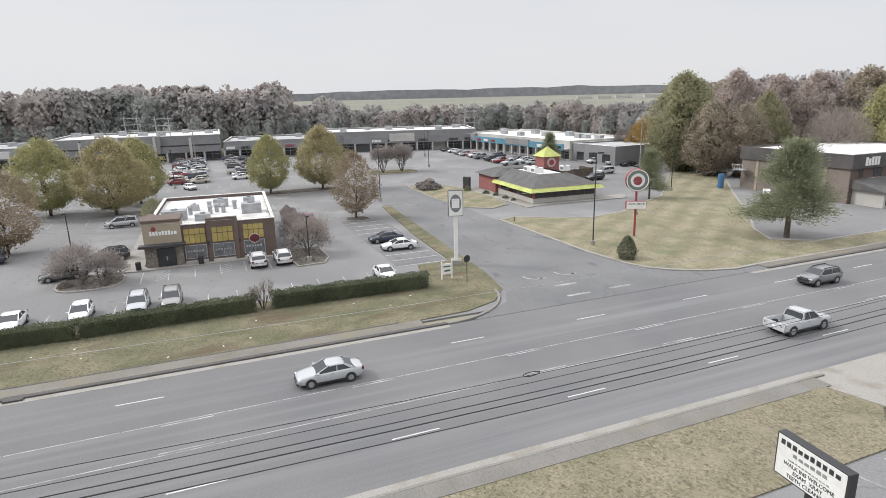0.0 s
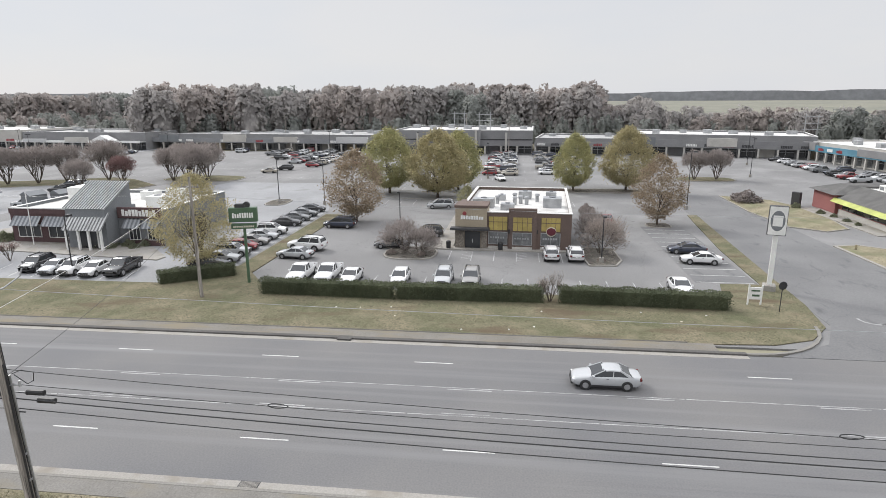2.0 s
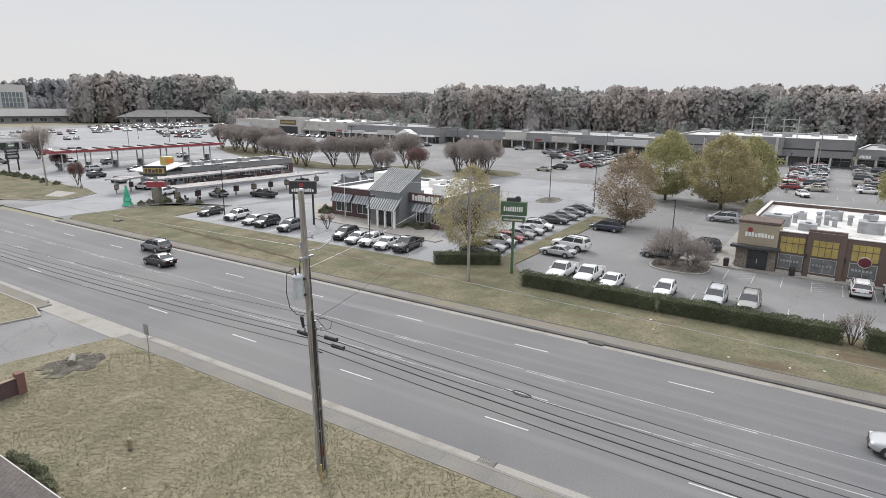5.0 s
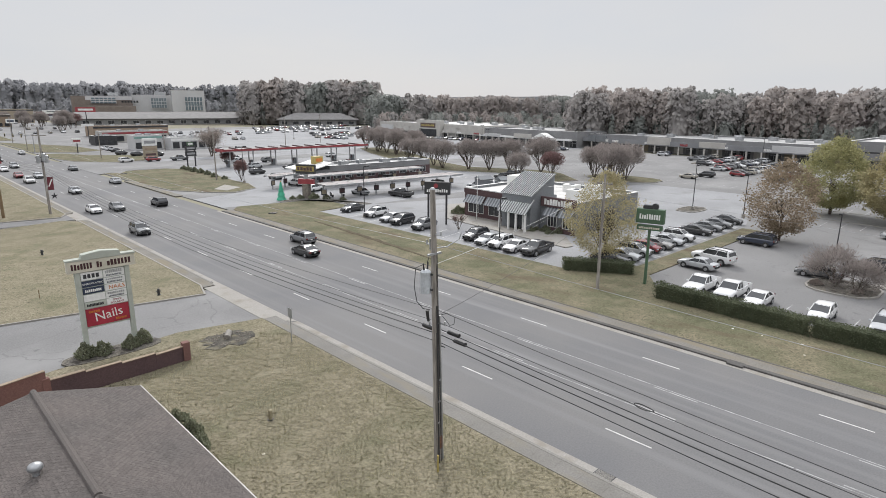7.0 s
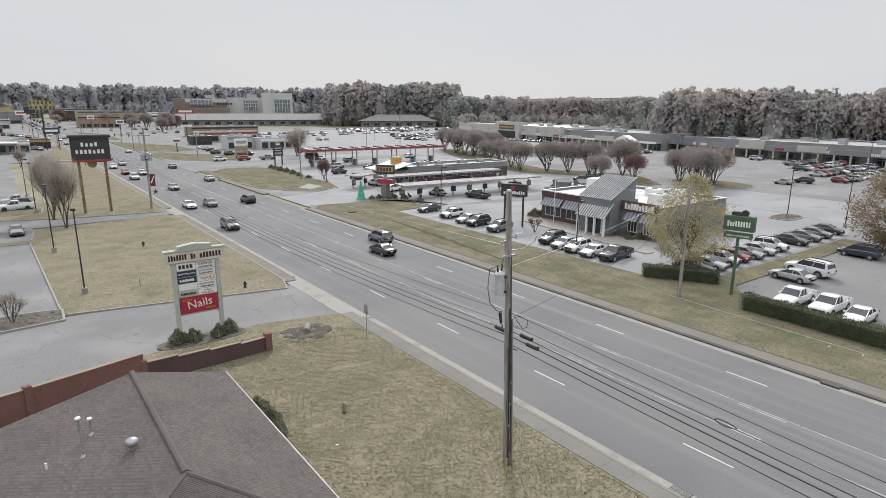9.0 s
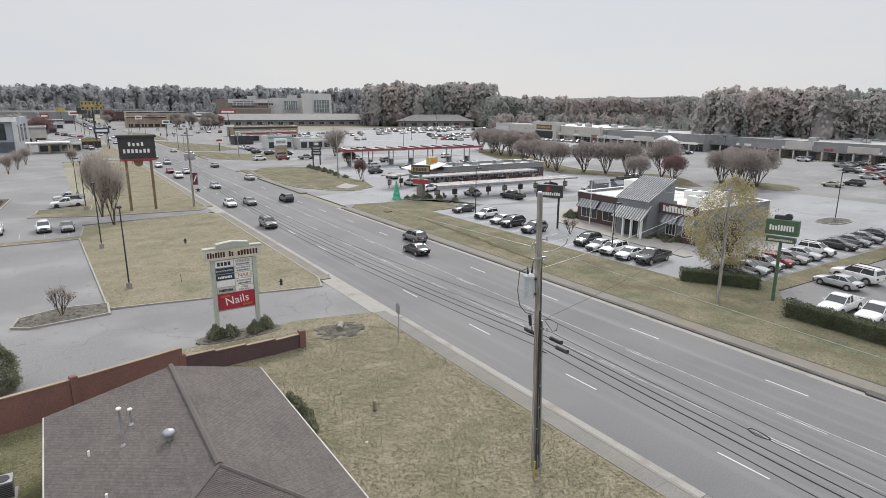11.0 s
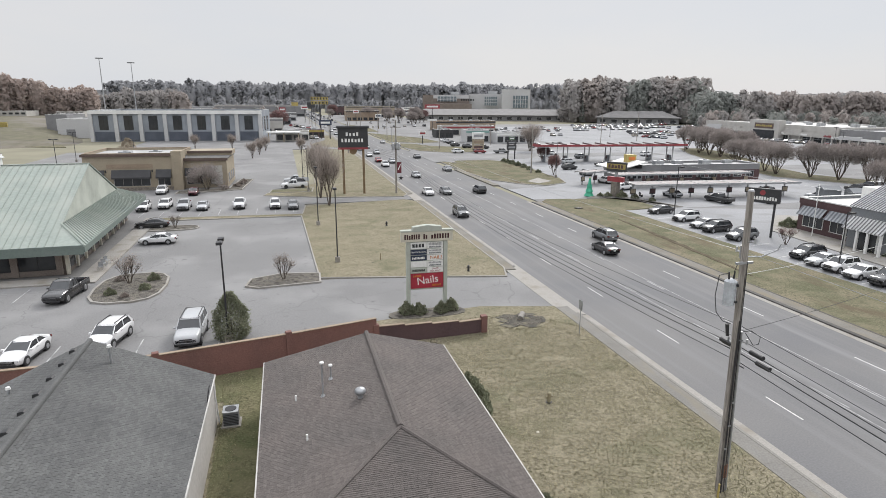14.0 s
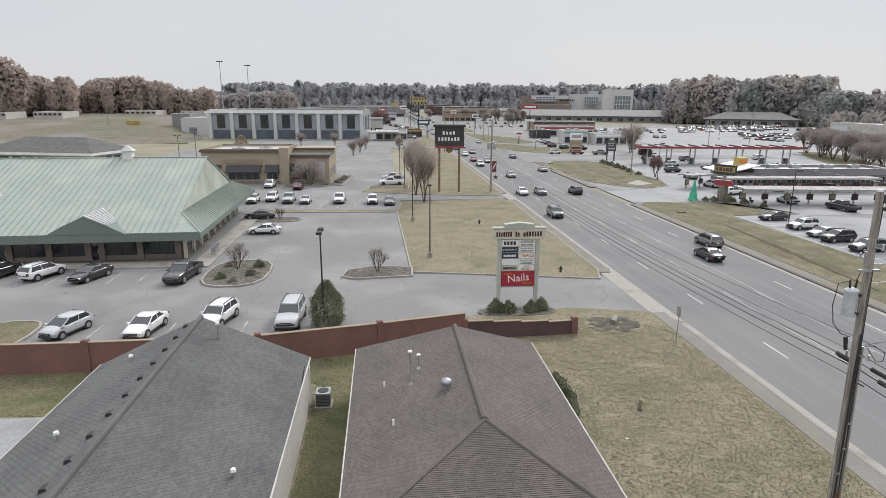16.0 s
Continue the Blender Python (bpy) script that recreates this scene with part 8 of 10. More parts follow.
def seam_roof(parent, name, quad, n, material, rib=0.05, seam=None):
    """A sloping metal roof with standing seams; quad: eave a, eave b, top b, top a."""
    a, b, c, d = [Vector(p) for p in quad]
    nrm = (b - a).cross(d - a).normalized()
    if nrm.z < 0:
        nrm = -nrm
    th = nrm * 0.06
    r = part(name, MB().add([*(p - th for p in (a, b, c, d)), *(p for p in (a, b, c, d))], [(3, 2, 1, 0), (4, 5, 6, 7), (0, 1, 5, 4), (1, 2, 6, 5), (2, 3, 7, 6), (3, 0, 4, 7)]), material, parent)
    for i in range(n + 1):
        k = i / n
        p, q = a.lerp(b, k), d.lerp(c, k)
        s = (b - a).normalized() * rib * 0.5
        u = nrm * rib * 1.4
        part("seam", MB().add([p - s, p + s, q + s, q - s, p - s + u, p + s + u, q + s + u, q - s + u], [(3, 2, 1, 0), (4, 5, 6, 7), (0, 1, 5, 4), (1, 2, 6, 5), (2, 3, 7, 6), (3, 0, 4, 7)]), seam or material, r)
    return r


M_pale_roof = mat("pale_metal_roof", (0.56, 0.565, 0.56), 0.6, 0.08, 0.3, 4.0)


def seafood_restaurant():
    b = thing("seafood_restaurant", pose(75.4, 71.6, 0, 0, 0, -91), "grey and brick seafood restaurant with striped awnings and metal gables", "restaurant")
    W, D, H = 23.2, 18.0, 5.0
    flat_box(b, 0, W, 0, D, H, M_siding_grey, M_roof_white, 0.4, cap=M_white)
    part("brick_base", MB().box(0.0, 10.0, -0.06, -0.004, 0, 4.2), M_brick_maroon, b)
    part("brick_base", MB().box(17.6, W, -0.06, -0.004, 0, 1.0), M_brick_maroon, b)
    part("fascia", MB().box(-0.1, 10.0, -0.14, -0.07, 4.2, 4.95), M_brick_maroon, b, "dark maroon fascia")
    part("trim", MB().box(-0.15, 10.0, -0.2, -0.142, 4.95, 5.12), M_white, b)
    part("sign_band", MB().box(16.9, W + 0.1, -0.35, -0.004, 3.95, 5.45, 0.02), M_brick_maroon, b, "dark sign band")
    letters(b, 17.6, W - 0.5, 4.25, 5.15, -0.35, 10, 14)
    g0, g1 = 10.4, 17.2
    part("gable_wall", MB().box(g0 + 0.5, g1 - 0.5, -2.6, 4.0, -0.1, 5.2), M_siding_grey, b)
    seam_roof(b, "porch_roof", ((g0 + 0.9, -4.2, 2.9), (g1 - 0.2, -4.2, 2.9), (g1 - 0.2, -2.0, 5.0), (g0 + 0.9, -2.0, 5.0)), 12, M_pale_roof, 0.085, M_stucco_grey)
    seam_roof(b, "upper_roof", ((g0 + 0.3, -2.7, 5.6), (g1 - 0.3, -2.7, 5.6), (g1 - 0.3, 3.2, 8.6), (g0 + 0.3, 3.2, 8.6)), 15, M_pale_roof, 0.085, M_stucco_grey)
    part("gable_back", MB().add([(g0 + 0.5, -2.6, 5.2), (g0 + 0.5, 3.2, 5.2), (g0 + 0.5, 3.2, 8.4), (g0 + 0.5, -2.6, 5.5), (g1 - 0.5, -2.6, 5.2), (g1 - 0.5, 3.2, 5.2), (g1 - 0.5, 3.2, 8.4), (g1 - 0.5, -2.6, 5.5)], [(0, 1, 2, 3), (7, 6, 5, 4), (1, 5, 6, 2), (0, 3, 7, 4), (3, 2, 6, 7)]), M_siding_grey, b)
    for x in (g0 + 1.2, g0 + 3.0, g1 - 2.3, g1 - 0.5):
        part("porch_post", MB().box(x - 0.14, x + 0.14, -4.0, -3.72, -0.05, 3.0), M_white, b)
    d = part("door", MB().box(12.4, 15.2, -2.68, -2.604, 0, 2.5), M_glass, b)
    part("frame", MB().box(12.2, 12.4, -2.7, -2.604, 0, 2.7).box(15.2, 15.4, -2.7, -2.604, 0, 2.7).box(12.4, 15.2, -2.7, -2.604, 2.5, 2.7).box(13.75, 13.85, -2.7, -2.68, 0, 2.5), M_white, d)
    M_stripe = M_siding_grey
    for x0, x1, n in ((0.6, 4.9, 14), (5.4, 9.8, 15), (17.8, 20.2, 8), (20.6, 23.0, 8)):
        for k in range(n):
            xa, xb = x0 + (x1 - x0) * k / n, x0 + (x1 - x0) * (k + 1) / n
            part("awning_strip", MB().add([(xa, -0.1, 3.9), (xb, -0.1, 3.9), (xb, -1.15, 2.7), (xa, -1.15, 2.7), (xa, -0.1, 3.84), (xb, -0.1, 3.84), (xb, -1.15, 2.64), (xa, -1.15, 2.64)], [(0, 1, 2, 3), (7, 6, 5, 4), (3, 2, 6, 7), (0, 3, 7, 4), (1, 5, 6, 2)]), M_awning_light if k % 2 else M_awning_dark, b)
        window(b, x0 + 0.4, x1 - 0.4, 0.9, 2.6, -0.062, M_white, mullions=2)
    part("flagpole", MB().tube((4.6, -1.8, 0), (4.6, -1.8, 7.6), 0.07, 0.05, 8), M_white, b)
    rooftop_units(b, ((8, 8, 2.4, 2.0, 1.3), (19, 6, 2.6, 2.0, 1.5), (21.5, 9, 2.4, 1.8, 1.3), (18, 13, 3, 2, 1.6), (22, 4, 1.6, 1.2, 1.0), (14, 12, 2.4, 2, 1.3)), H - 0.4, M_white)
    part("roof_screen", MB().box(1.5, 7.0, 9.5, 14.5, H - 0.4, H + 1.6, 0.05), M_white, b)
    return b


seafood_restaurant()
for x, y, s in ((98, 91, 1.0), (100.5, 87, 1.0)):
    solid("storage_shed", MB().box(-1.6, 1.6, -1.4, 1.4, -0.1, 2.6).add([(-1.8, -1.6, 2.6), (1.8, -1.6, 2.6), (1.8, 1.6, 2.6), (-1.8, 1.6, 2.6), (-1.8, 0, 3.3), (1.8, 0, 3.3)], [(0, 1, 5, 4), (2, 3, 4, 5), (1, 2, 5), (3, 0, 4)]), M_siding_grey, "dark grey storage shed behind the restaurant", "shed", "sheds", m=pose(x + 4, y, 0, 0, 0, -18))


def drive_in():
    b = thing("drive_in_restaurant", pose(80.0, 125.6, 0, 0, 0, -4), "low grey drive-in restaurant with a white roof tower", "restaurant")
    flat_box(b, 3, 35, 0, 9, 4.0, M_stucco_grey, M_roof_grey, 0.5, cap=M_metal)
    part("lower_wall", MB().box(3, 35, -0.08, -0.004, 0, 2.6), M_brick_maroon, b)
    for k in range(9):
        window(b, 4 + k * 3.4, 6.2 + k * 3.4, 0.9, 2.3, -0.08, M_metal, mullions=1)
    part("front_block", MB().box(-2.6, 3.0, -0.4, 8.6, -0.1, 3.2), M_stucco_grey, b)
    part("sweep_roof", MB().loft([[(x, -1.6, z), (x, 9.6, z), (x, 9.6, z + 0.22), (x, -1.6, z + 0.22)] for x, z in ((-4.4, 3.2), (-2.6, 3.45), (0.0, 4.0), (2.6, 4.7), (3.4, 4.7))]), M_white, b, "white sweeping front roof")
    part("tower", MB().box(0.6, 2.9, 3.0, 5.0, 4.0, 6.3, 0.05), M_yellow, b, "yellow roof tower")
    part("emblem", MB().box(0.9, 2.6, 2.96, 3.0, 5.0, 5.8), M_orange, b)
    for k in range(4):
        window(b, -2.3 + k * 1.35, -1.3 + k * 1.35, 0.9, 2.6, -0.4, M_metal, mullions=0)
    rooftop_units(b, ((10, 5, 2.2, 2, 1.2), (16, 6, 2.2, 1.8, 1.1), (23, 5, 2.4, 2, 1.2), (30, 6, 2, 1.6, 1.0)), 3.4, M_metal)
    return b


drive_in()


def stall_canopy(x, y, ang, length, depth, label):
    c = thing("stall_canopy", pose(x, y, 0, 0, 0, ang), label, "canopy", "drive-in canopies")
    part("deck", MB().box(0, length, 0, depth, 2.95, 3.06), M_deck, c, "faded pinkish-grey canopy deck")
    for y0 in (-0.10, depth):
        part("fascia", MB().box(-0.1, length + 0.1, y0, y0 + 0.10, 2.78, 3.12), M_metal, c, "pale metal fascia")
    for k in range(int(length / 3.4) + 1):
        part("rib", MB().box(k * 3.4, k * 3.4 + 0.14, 0, depth, 3.06, 3.13), M_metal, c)
    for k in range(int(length / 4.2) + 1):
        p = part("post", MB().box(k * 4.2 + 0.4, k * 4.2 + 0.62, depth * 0.45, depth * 0.45 + 0.22, -0.05, 2.95), M_metal, c)
        part("menu_board", MB().box(k * 4.2 - 0.1, k * 4.2 + 1.1, depth * 0.45 - 0.16, depth * 0.45 - 0.02, 0.9, 2.0), M_charcoal, c)
        part("menu_panel", MB().box(k * 4.2 + 0.0, k * 4.2 + 1.0, depth * 0.45 - 0.18, depth * 0.45 - 0.162, 1.1, 1.9), M_brick_maroon if k % 2 else M_stucco_tan, c)
    return c


stall_canopy(71.0, 116.9, -3.6, 34, 4.0, "long flat metal drive-in canopy on posts")
stall_canopy(66.2, 101.6, -6.2, 36, 4.6, "long flat metal drive-in canopy with menu boards")
stall_canopy(66.5, 122.0, 20, 8, 3.6, "short flat metal drive-in canopy by the front")
s = thing("drive_in_sign", pose(65.2, 107.3, 0, 0, 0, 32), "drive-in sign with a yellow and dark panel on a stone base", "sign")
part("base", MB().box(-0.8, 0.8, -0.6, 0.6, -0.1, 3.0, 0.05), M_stone, s)
part("marquee", MB().box(-0.45, 0.45, -1.7, 1.7, 3.0, 4.0, 0.04), M_red, s)
part("panel", MB().box(-0.35, 0.35, -2.1, 2.1, 5.1, 7.0, 0.1), M_charcoal, s)
part("band", MB().box(-0.37, -0.35, -2.05, 2.05, 5.6, 6.6), M_yellow, s)
part("post", MB().box(-0.2, 0.2, -0.3, 0.3, 4.0, 5.0), M_metal, s)
letters_ = part("lettering", bars(MB(), -1.7, 1.7, 5.75, 6.45, 0, 5, 91, 0.7).move(pose(-0.37, 0, 0, 0, 0, -90)), M_brick_maroon, s)
x = thing("inflatable_tree", pose(59.9, 108.4, 0.08), "teal green tiered inflatable tree beside the drive-in", "decoration")
for k, (z, r) in enumerate(((0.0, 1.0), (0.9, 0.78), (1.75, 0.55), (2.5, 0.34))):
    part("tier", MB().tube((0, 0, z), (0, 0, z + 1.1), r, r * 0.45, 14), M_teal, x, smooth=True)
part("star", MB().ball((0, 0, 3.7), 0.16, 0.16, 0.16, 8, 5), M_yellow, x)
for x_, y_ in ((69.8, 105.0), (72, 104.2)):
    solid("patio_bench", MB().box(-0.8, 0.8, -0.25, 0.25, 0.4, 0.5).box(-0.7, -0.6, -0.2, 0.2, 0, 0.4).box(0.6, 0.7, -0.2, 0.2, 0, 0.4).box(-0.8, 0.8, 0.2, 0.27, 0.5, 0.95), M_dark_metal, "dark metal patio bench", "bench", "patio benches", m=pose(x_, y_, 0.1, 0, 0, 70))


def fuel_canopy():
    c = thing("fuel_canopy", pose(76.8, 172.3, 0, 0, 0, -5.9), "long red-edged fuel station canopy on grey posts", "canopy")
    part("deck", MB().box(0, 50, 0, 7.4, 4.9, 5.4), M_deck, c)
    part("fascia", MB().box(-0.15, 50.15, -0.15, -0.004, 4.8, 5.6), M_red, c, "red fascia")
    part("fascia", MB().box(-0.15, -0.004, 0, 7.4, 4.8, 5.6), M_red, c, "red fascia")
    part("stripe", MB().box(-0.15, 50.15, -0.17, -0.152, 4.8, 5.0), M_metal, c)
    for k in range(12):
        part("beam", MB().box(k * 4.2 + 0.3, k * 4.2 + 0.6, 0, 7.4, 5.4, 5.75), M_brick_maroon, c)
    for k in range(7):
        for y in (1.6, 5.4):
            part("post", MB().box(2.65 + k * 7.2, 2.95 + k * 7.2, y, y + 0.3, 0, 4.9), M_hospital, c)
        p = part("fuel_pump", MB().box(2.4 + k * 7.2, 3.2 + k * 7.2, 3.0, 4.4, 0, 1.9, 0.05), M_siding_grey, c)
        part("panel", MB().box(2.39 + k * 7.2, 2.40 + k * 7.2, 3.2, 4.2, 0.9, 1.7), M_brick_maroon, p)
    return c


fuel_canopy()


M_mall_fascia = mat("weathered_grey_fascia", (0.235, 0.24, 0.25), 0.8, 0.12, 0.15, 3.0, other=(0.20, 0.205, 0.215))


def strip_mall(x, y, ang, W, D, H, wall, fascia, label, bays, canopy=3.6, roof=M_roof_grey, units=8, seed=1, front_h=None, awning_mat=None, fascia_h=1.6):
    b = thing("shop_row", pose(x, y, 0, 0, 0, ang), label, "shops", "shop rows")
    rnd = random.Random(seed)
    flat_box(b, 0, W, 0, D, H, wall, roof, 0.5)
    part("fascia", MB().box(0, W, -canopy, -canopy + 0.3, 3.1, 3.1 + fascia_h), fascia, b)
    part("canopy", MB().box(0, W, -canopy + 0.3, -0.004, 3.3, 3.6), roof, b)
    n = bays
    for k in range(n):
        xa, xb = W * k / n, W * (k + 1) / n
        part("column", MB().box(xa + 0.1, xa + 0.65, -canopy + 0.02, -canopy + 0.55, -0.05, 3.1), M_stucco_pale, b)
        if rnd.random() < 0.22:
            part("wall_panel", MB().box(xa + 0.9, xb - 0.3, -0.08, -0.004, 0.1, 2.9), rnd.choice((M_stucco_tan, M_stucco_pale, M_stucco_grey)), b)
            continue
        w = part("shop_window", MB().box(xa + 0.9, xb - 0.3, -0.10, -0.004, 0.4 if rnd.random() < 0.5 else 0.1, rnd.choice((2.6, 2.9, 2.9))), rnd.choice((M_glass, M_glass, M_shop_glass)), b)
        part("frame", MB().box((xa + xb) / 2 - 0.06, (xa + xb) / 2 + 0.06, -0.13, -0.10, 0.4, 2.9).box(xa + 0.9, xb - 0.3, -0.13, -0.10, 2.0, 2.1), M_metal, w)
        if rnd.random() < 0.6:
            part("shop_sign", bars(MB(), xa + 1.0, min(xb - 0.4, xa + 1 + (xb - xa) * 0.6), 3.5, 3.5 + min(0.9, fascia_h - 0.6), -canopy, rnd.randint(5, 9), seed * 50 + k, 0.7, 0.08), rnd.choice((M_white, M_white, M_red, M_charcoal)), b)
    xs = 4.0
    while xs < W - 14 and W > 55:
        wd = rnd.uniform(8, 15)
        part("parapet_block", MB().box(xs, xs + wd, -canopy - 0.12, -canopy + 0.6, 3.1 + fascia_h * 0.2, 3.1 + fascia_h + rnd.uniform(0.4, 1.5)), rnd.choice((M_stucco_pale, M_stucco_grey, M_siding_grey, M_hospital)), b)
        xs += wd + rnd.uniform(8, 22)
    rooftop_units(b, [(W * (k + 0.5) / units + rnd.uniform(-2, 2), D * rnd.uniform(0.3, 0.8), rnd.uniform(2, 3.4), rnd.uniform(1.6, 2.4), rnd.uniform(1.0, 1.7)) for k in range(units)], H - 0.5, M_metal, True)
    return b


# anchor store with a white roof behind the brick restaurant
b = strip_mall(226.5, 46.5, -92, 53, 40, 8.6, M_stucco_grey, M_stucco_grey, "grey anchor store with a white flat roof and plain band", 9, 3.2, M_roof_white, 7, 2, fascia_h=2.6)
part("band", MB().box(0, 53, -3.25, -3.205, 5.2, 5.7), M_charcoal, b)
part("entrance_block", MB().box(16, 34, -4.6, -0.004, 3.2, 8.9), M_stucco_grey, b)
for k in range(4):
    part("pilaster", MB().box(10 + k * 11, 10.8 + k * 11, -4.9, -4.605, 0, 9.1) if k in (1, 2) else MB().box(10 + k * 11, 10.8 + k * 11, -3.6, -3.255, 0, 8.0), M_stucco_pale, b)
strip_mall(224.5, -7.5, -98, 30, 30, 6.0, M_stucco_grey, M_stucco_grey, "low grey linking shops with dark openings", 6, 3.2, M_roof_grey, 3, 3)
b = strip_mall(229.0, -37.5, -107, 64, 32, 7.4, M_stucco_grey, M_stucco_grey, "tan and grey shops with a white roof and sign fascia", 11, 3.6, M_roof_white, 7, 4, fascia_h=2.6)
strip_mall(244.0, 153.0, -96, 107, 34, 6.4, M_stucco_grey, M_mall_fascia, "long grey shop row with a deep colonnade", 20, 5.0, M_roof_grey, 14, 5, fascia_h=1.9)
b = strip_mall(239.0, 213.0, -94, 60, 34, 7.2, M_stucco_grey, M_white, "long grey shop row with pale awning edge", 13, 4.2, M_roof_grey, 7, 6, fascia_h=0.9)
part("gable", MB().add([(38, -5.6, 4.0), (48, -5.6, 4.0), (43, -5.6, 6.2), (38, -1, 4.0), (48, -1, 4.0), (43, -1, 6.2)], [(0, 1, 2), (5, 4, 3), (0, 2, 5, 3), (1, 4, 5, 2)]), M_white, b)
b = strip_mall(247.0, 312.0, -95, 99, 44, 8.0, M_stucco_pale, M_stucco_pale, "pale big-box store with a tall entrance block", 14, 1.6, M_roof_white, 9, 7, fascia_h=2.0)
part("entrance_block", MB().box(44, 66, -3.2, -0.004, 0, 10.0), M_stucco_pale, b)
part("sign_band", MB().box(48, 62, -3.3, -3.204, 5.8, 8.4), M_brick_dark, b)
letters(b, 49, 61, 6.6, 7.6, -3.3, 8, 33, M_yellow)
part("portal", MB().box(47, 63, -3.28, -3.204, 0.0, 5.0), M_glass, b)

# blue-fronted shops
b = strip_mall(217.5, -97.0, -175.5, 66, 26, 5.8, M_stucco_pale, M_blue_band, "white and blue shop row with large windows", 14, 2.6, M_roof_white, 10, 8, fascia_h=1.9)
b2 = thing("store_block", pose(151.5, -104, 0, 0, 0, -175), "grey plain block at the end of the blue shops", "shop")
flat_box(b2, 0, 18, -1, 22, 5.2, M_stucco_grey, M_roof_grey, 0.4)
for k in range(3):
    window(b2, 2 + k * 5.5, 5 + k * 5.5, 0.6, 2.8, -1.0)


# red eatery with a lime awning
M_eatery = mat("pinkish_red_wall", (0.27, 0.105, 0.098), 0.85, 0.12, 0.4, 7.0, 0.2, other=(0.23, 0.09, 0.086))


def eatery():
    b = thing("red_eatery", pose(93.2, -55.0, 0, 0, 0, -92), "red eatery with a grey hipped roof, lime awning and cupola", "restaurant")
    W, D = 13.2, 22.0      # x along the facade towards the road, y away from it
    part("wall", MB().box(0, W, 0, D - 7, -0.1, 3.2).box(-0.6, W - 1, D - 7, D + 1.5, -0.1, 3.4), M_eatery, b)
    part("base", MB().box(-0.05, W + 0.05, -0.05, D - 7, -0.1, 1.0), M_stucco_pale, b)
    for y0, face in ((0, "front"),):
        for k in range(6):
            window(b, 0.5 + k * 2.1, 2.3 + k * 2.1, 1.15, 2.6, -0.05, M_charcoal, mullions=0)
    for k in range(6):
        w = part("window", MB().box(-0.08, -0.054, 0.6 + k * 2.2, 2.5 + k * 2.2, 1.15, 2.6), M_glass, b)
        part("frame", MB().box(-0.11, -0.08, 0.5 + k * 2.2, 0.6 + k * 2.2, 1.1, 2.65).box(-0.11, -0.08, 2.5 + k * 2.2, 2.6 + k * 2.2, 1.1, 2.65), M_charcoal, w)
    o, zi = 1.3, 2.75
    x0, x1, y0, y1 = -o, W + o, -o, D - 6.4
    part("awning", MB().add([(x0, y0, 2.25), (x1, y0, 2.25), (x1, y1, 2.25), (x0, y1, 2.25), (x0 + 0.7, y0 + 0.7, zi + 0.2), (x1 - 0.7, y0 + 0.7, zi + 0.2), (x1 - 0.7, y1, zi + 0.2), (x0 + 0.7, y1, zi + 0.2)], [(0, 1, 5, 4), (1, 2, 6, 5), (3, 0, 4, 7), (3, 2, 1, 0)]), M_lime, b, "lime green sloped awning")
    part("roof", MB().add([(x0 + 0.6, y0 + 0.6, zi + 0.15), (x1 - 0.6, y0 + 0.6, zi + 0.15), (x1 - 0.6, y1, zi + 0.15), (x0 + 0.6, y1, zi + 0.15), (3.6, 4.2, 4.8), (W - 3.6, 4.2, 4.8), (W - 3.6, y1, 4.8), (3.6, y1, 4.8)], [(0, 1, 5, 4), (1, 2, 6, 5), (3, 0, 4, 7), (2, 3, 7, 6)]), M_shingle_far, b, "weathered grey shingle mansard")
    part("roof_deck", MB().box(3.6, W - 3.6, 4.2, y1, 4.2, 4.5), M_roof_white, b)
    part("rear_roof", MB().add([(-1.4, D - 7.5, 3.4), (W - 0.4, D - 7.5, 3.4), (W - 0.4, D + 2.2, 3.4), (-1.4, D + 2.2, 3.4), (2.6, D - 4, 4.7), (W - 4, D - 4, 4.7), (W - 4, D - 1, 4.7), (2.6, D - 1, 4.7)], [(0, 1, 5, 4), (1, 2, 6, 5), (2, 3, 7, 6), (3, 0, 4, 7), (4, 5, 6, 7)]), M_shingle_far, b)
    c = part("cupola", MB().box(9.9, 13.5, 13.8, 17.4, 3.5, 6.9), M_eatery, b, "red square cupola")
    part("cupola_roof", MB().add([(9.5, 13.4, 6.9), (13.9, 13.4, 6.9), (13.9, 17.8, 6.9), (9.5, 17.8, 6.9), (11.7, 15.6, 8.9)], [(0, 1, 4), (1, 2, 4), (2, 3, 4), (3, 0, 4), (3, 2, 1, 0)]), M_lime, c, "lime green pyramid roof")
    part("emblem", MB().tube((11.7, 13.74, 5.7), (11.7, 13.796, 5.7), 1.0, 1.0, 18), M_stucco_pale, c)
    part("emblem", MB().tube((11.7, 13.69, 5.7), (11.7, 13.74, 5.7), 0.6, 0.6, 14), M_red, c)
    rooftop_units(b, ((5.6, 9, 2, 1.8, 1.0), (5.8, 12, 2.2, 1.6, 1.0), (12.0, 9, 1.6, 1.4, 1.0)), 4.5, M_white)
    return b


eatery()
f = thing("bin_enclosure", pose(118, -78, 0, 0, 0, -92), "dark wooden bin enclosure behind the eatery", "fence")
for k in range(16):
    part("board", MB().box(k * 0.5, k * 0.5 + 0.46, -0.05, 0.0, 0, 2.2 if k % 5 else 2.35), M_bark, f)
part("gate", MB().box(0, 0.08, 0, 6, 0, 2.2).box(7.9, 7.98, 0, 6, 0, 2.2), M_bark, f)
solid("menu_kiosk", MB().box(-0.8, 0.8, -0.3, 0.3, 0, 2.6, 0.05), M_charcoal, "dark drive-through menu board", "menu board", m=pose(116, -52.0, 0.1, 0, 0, 30))


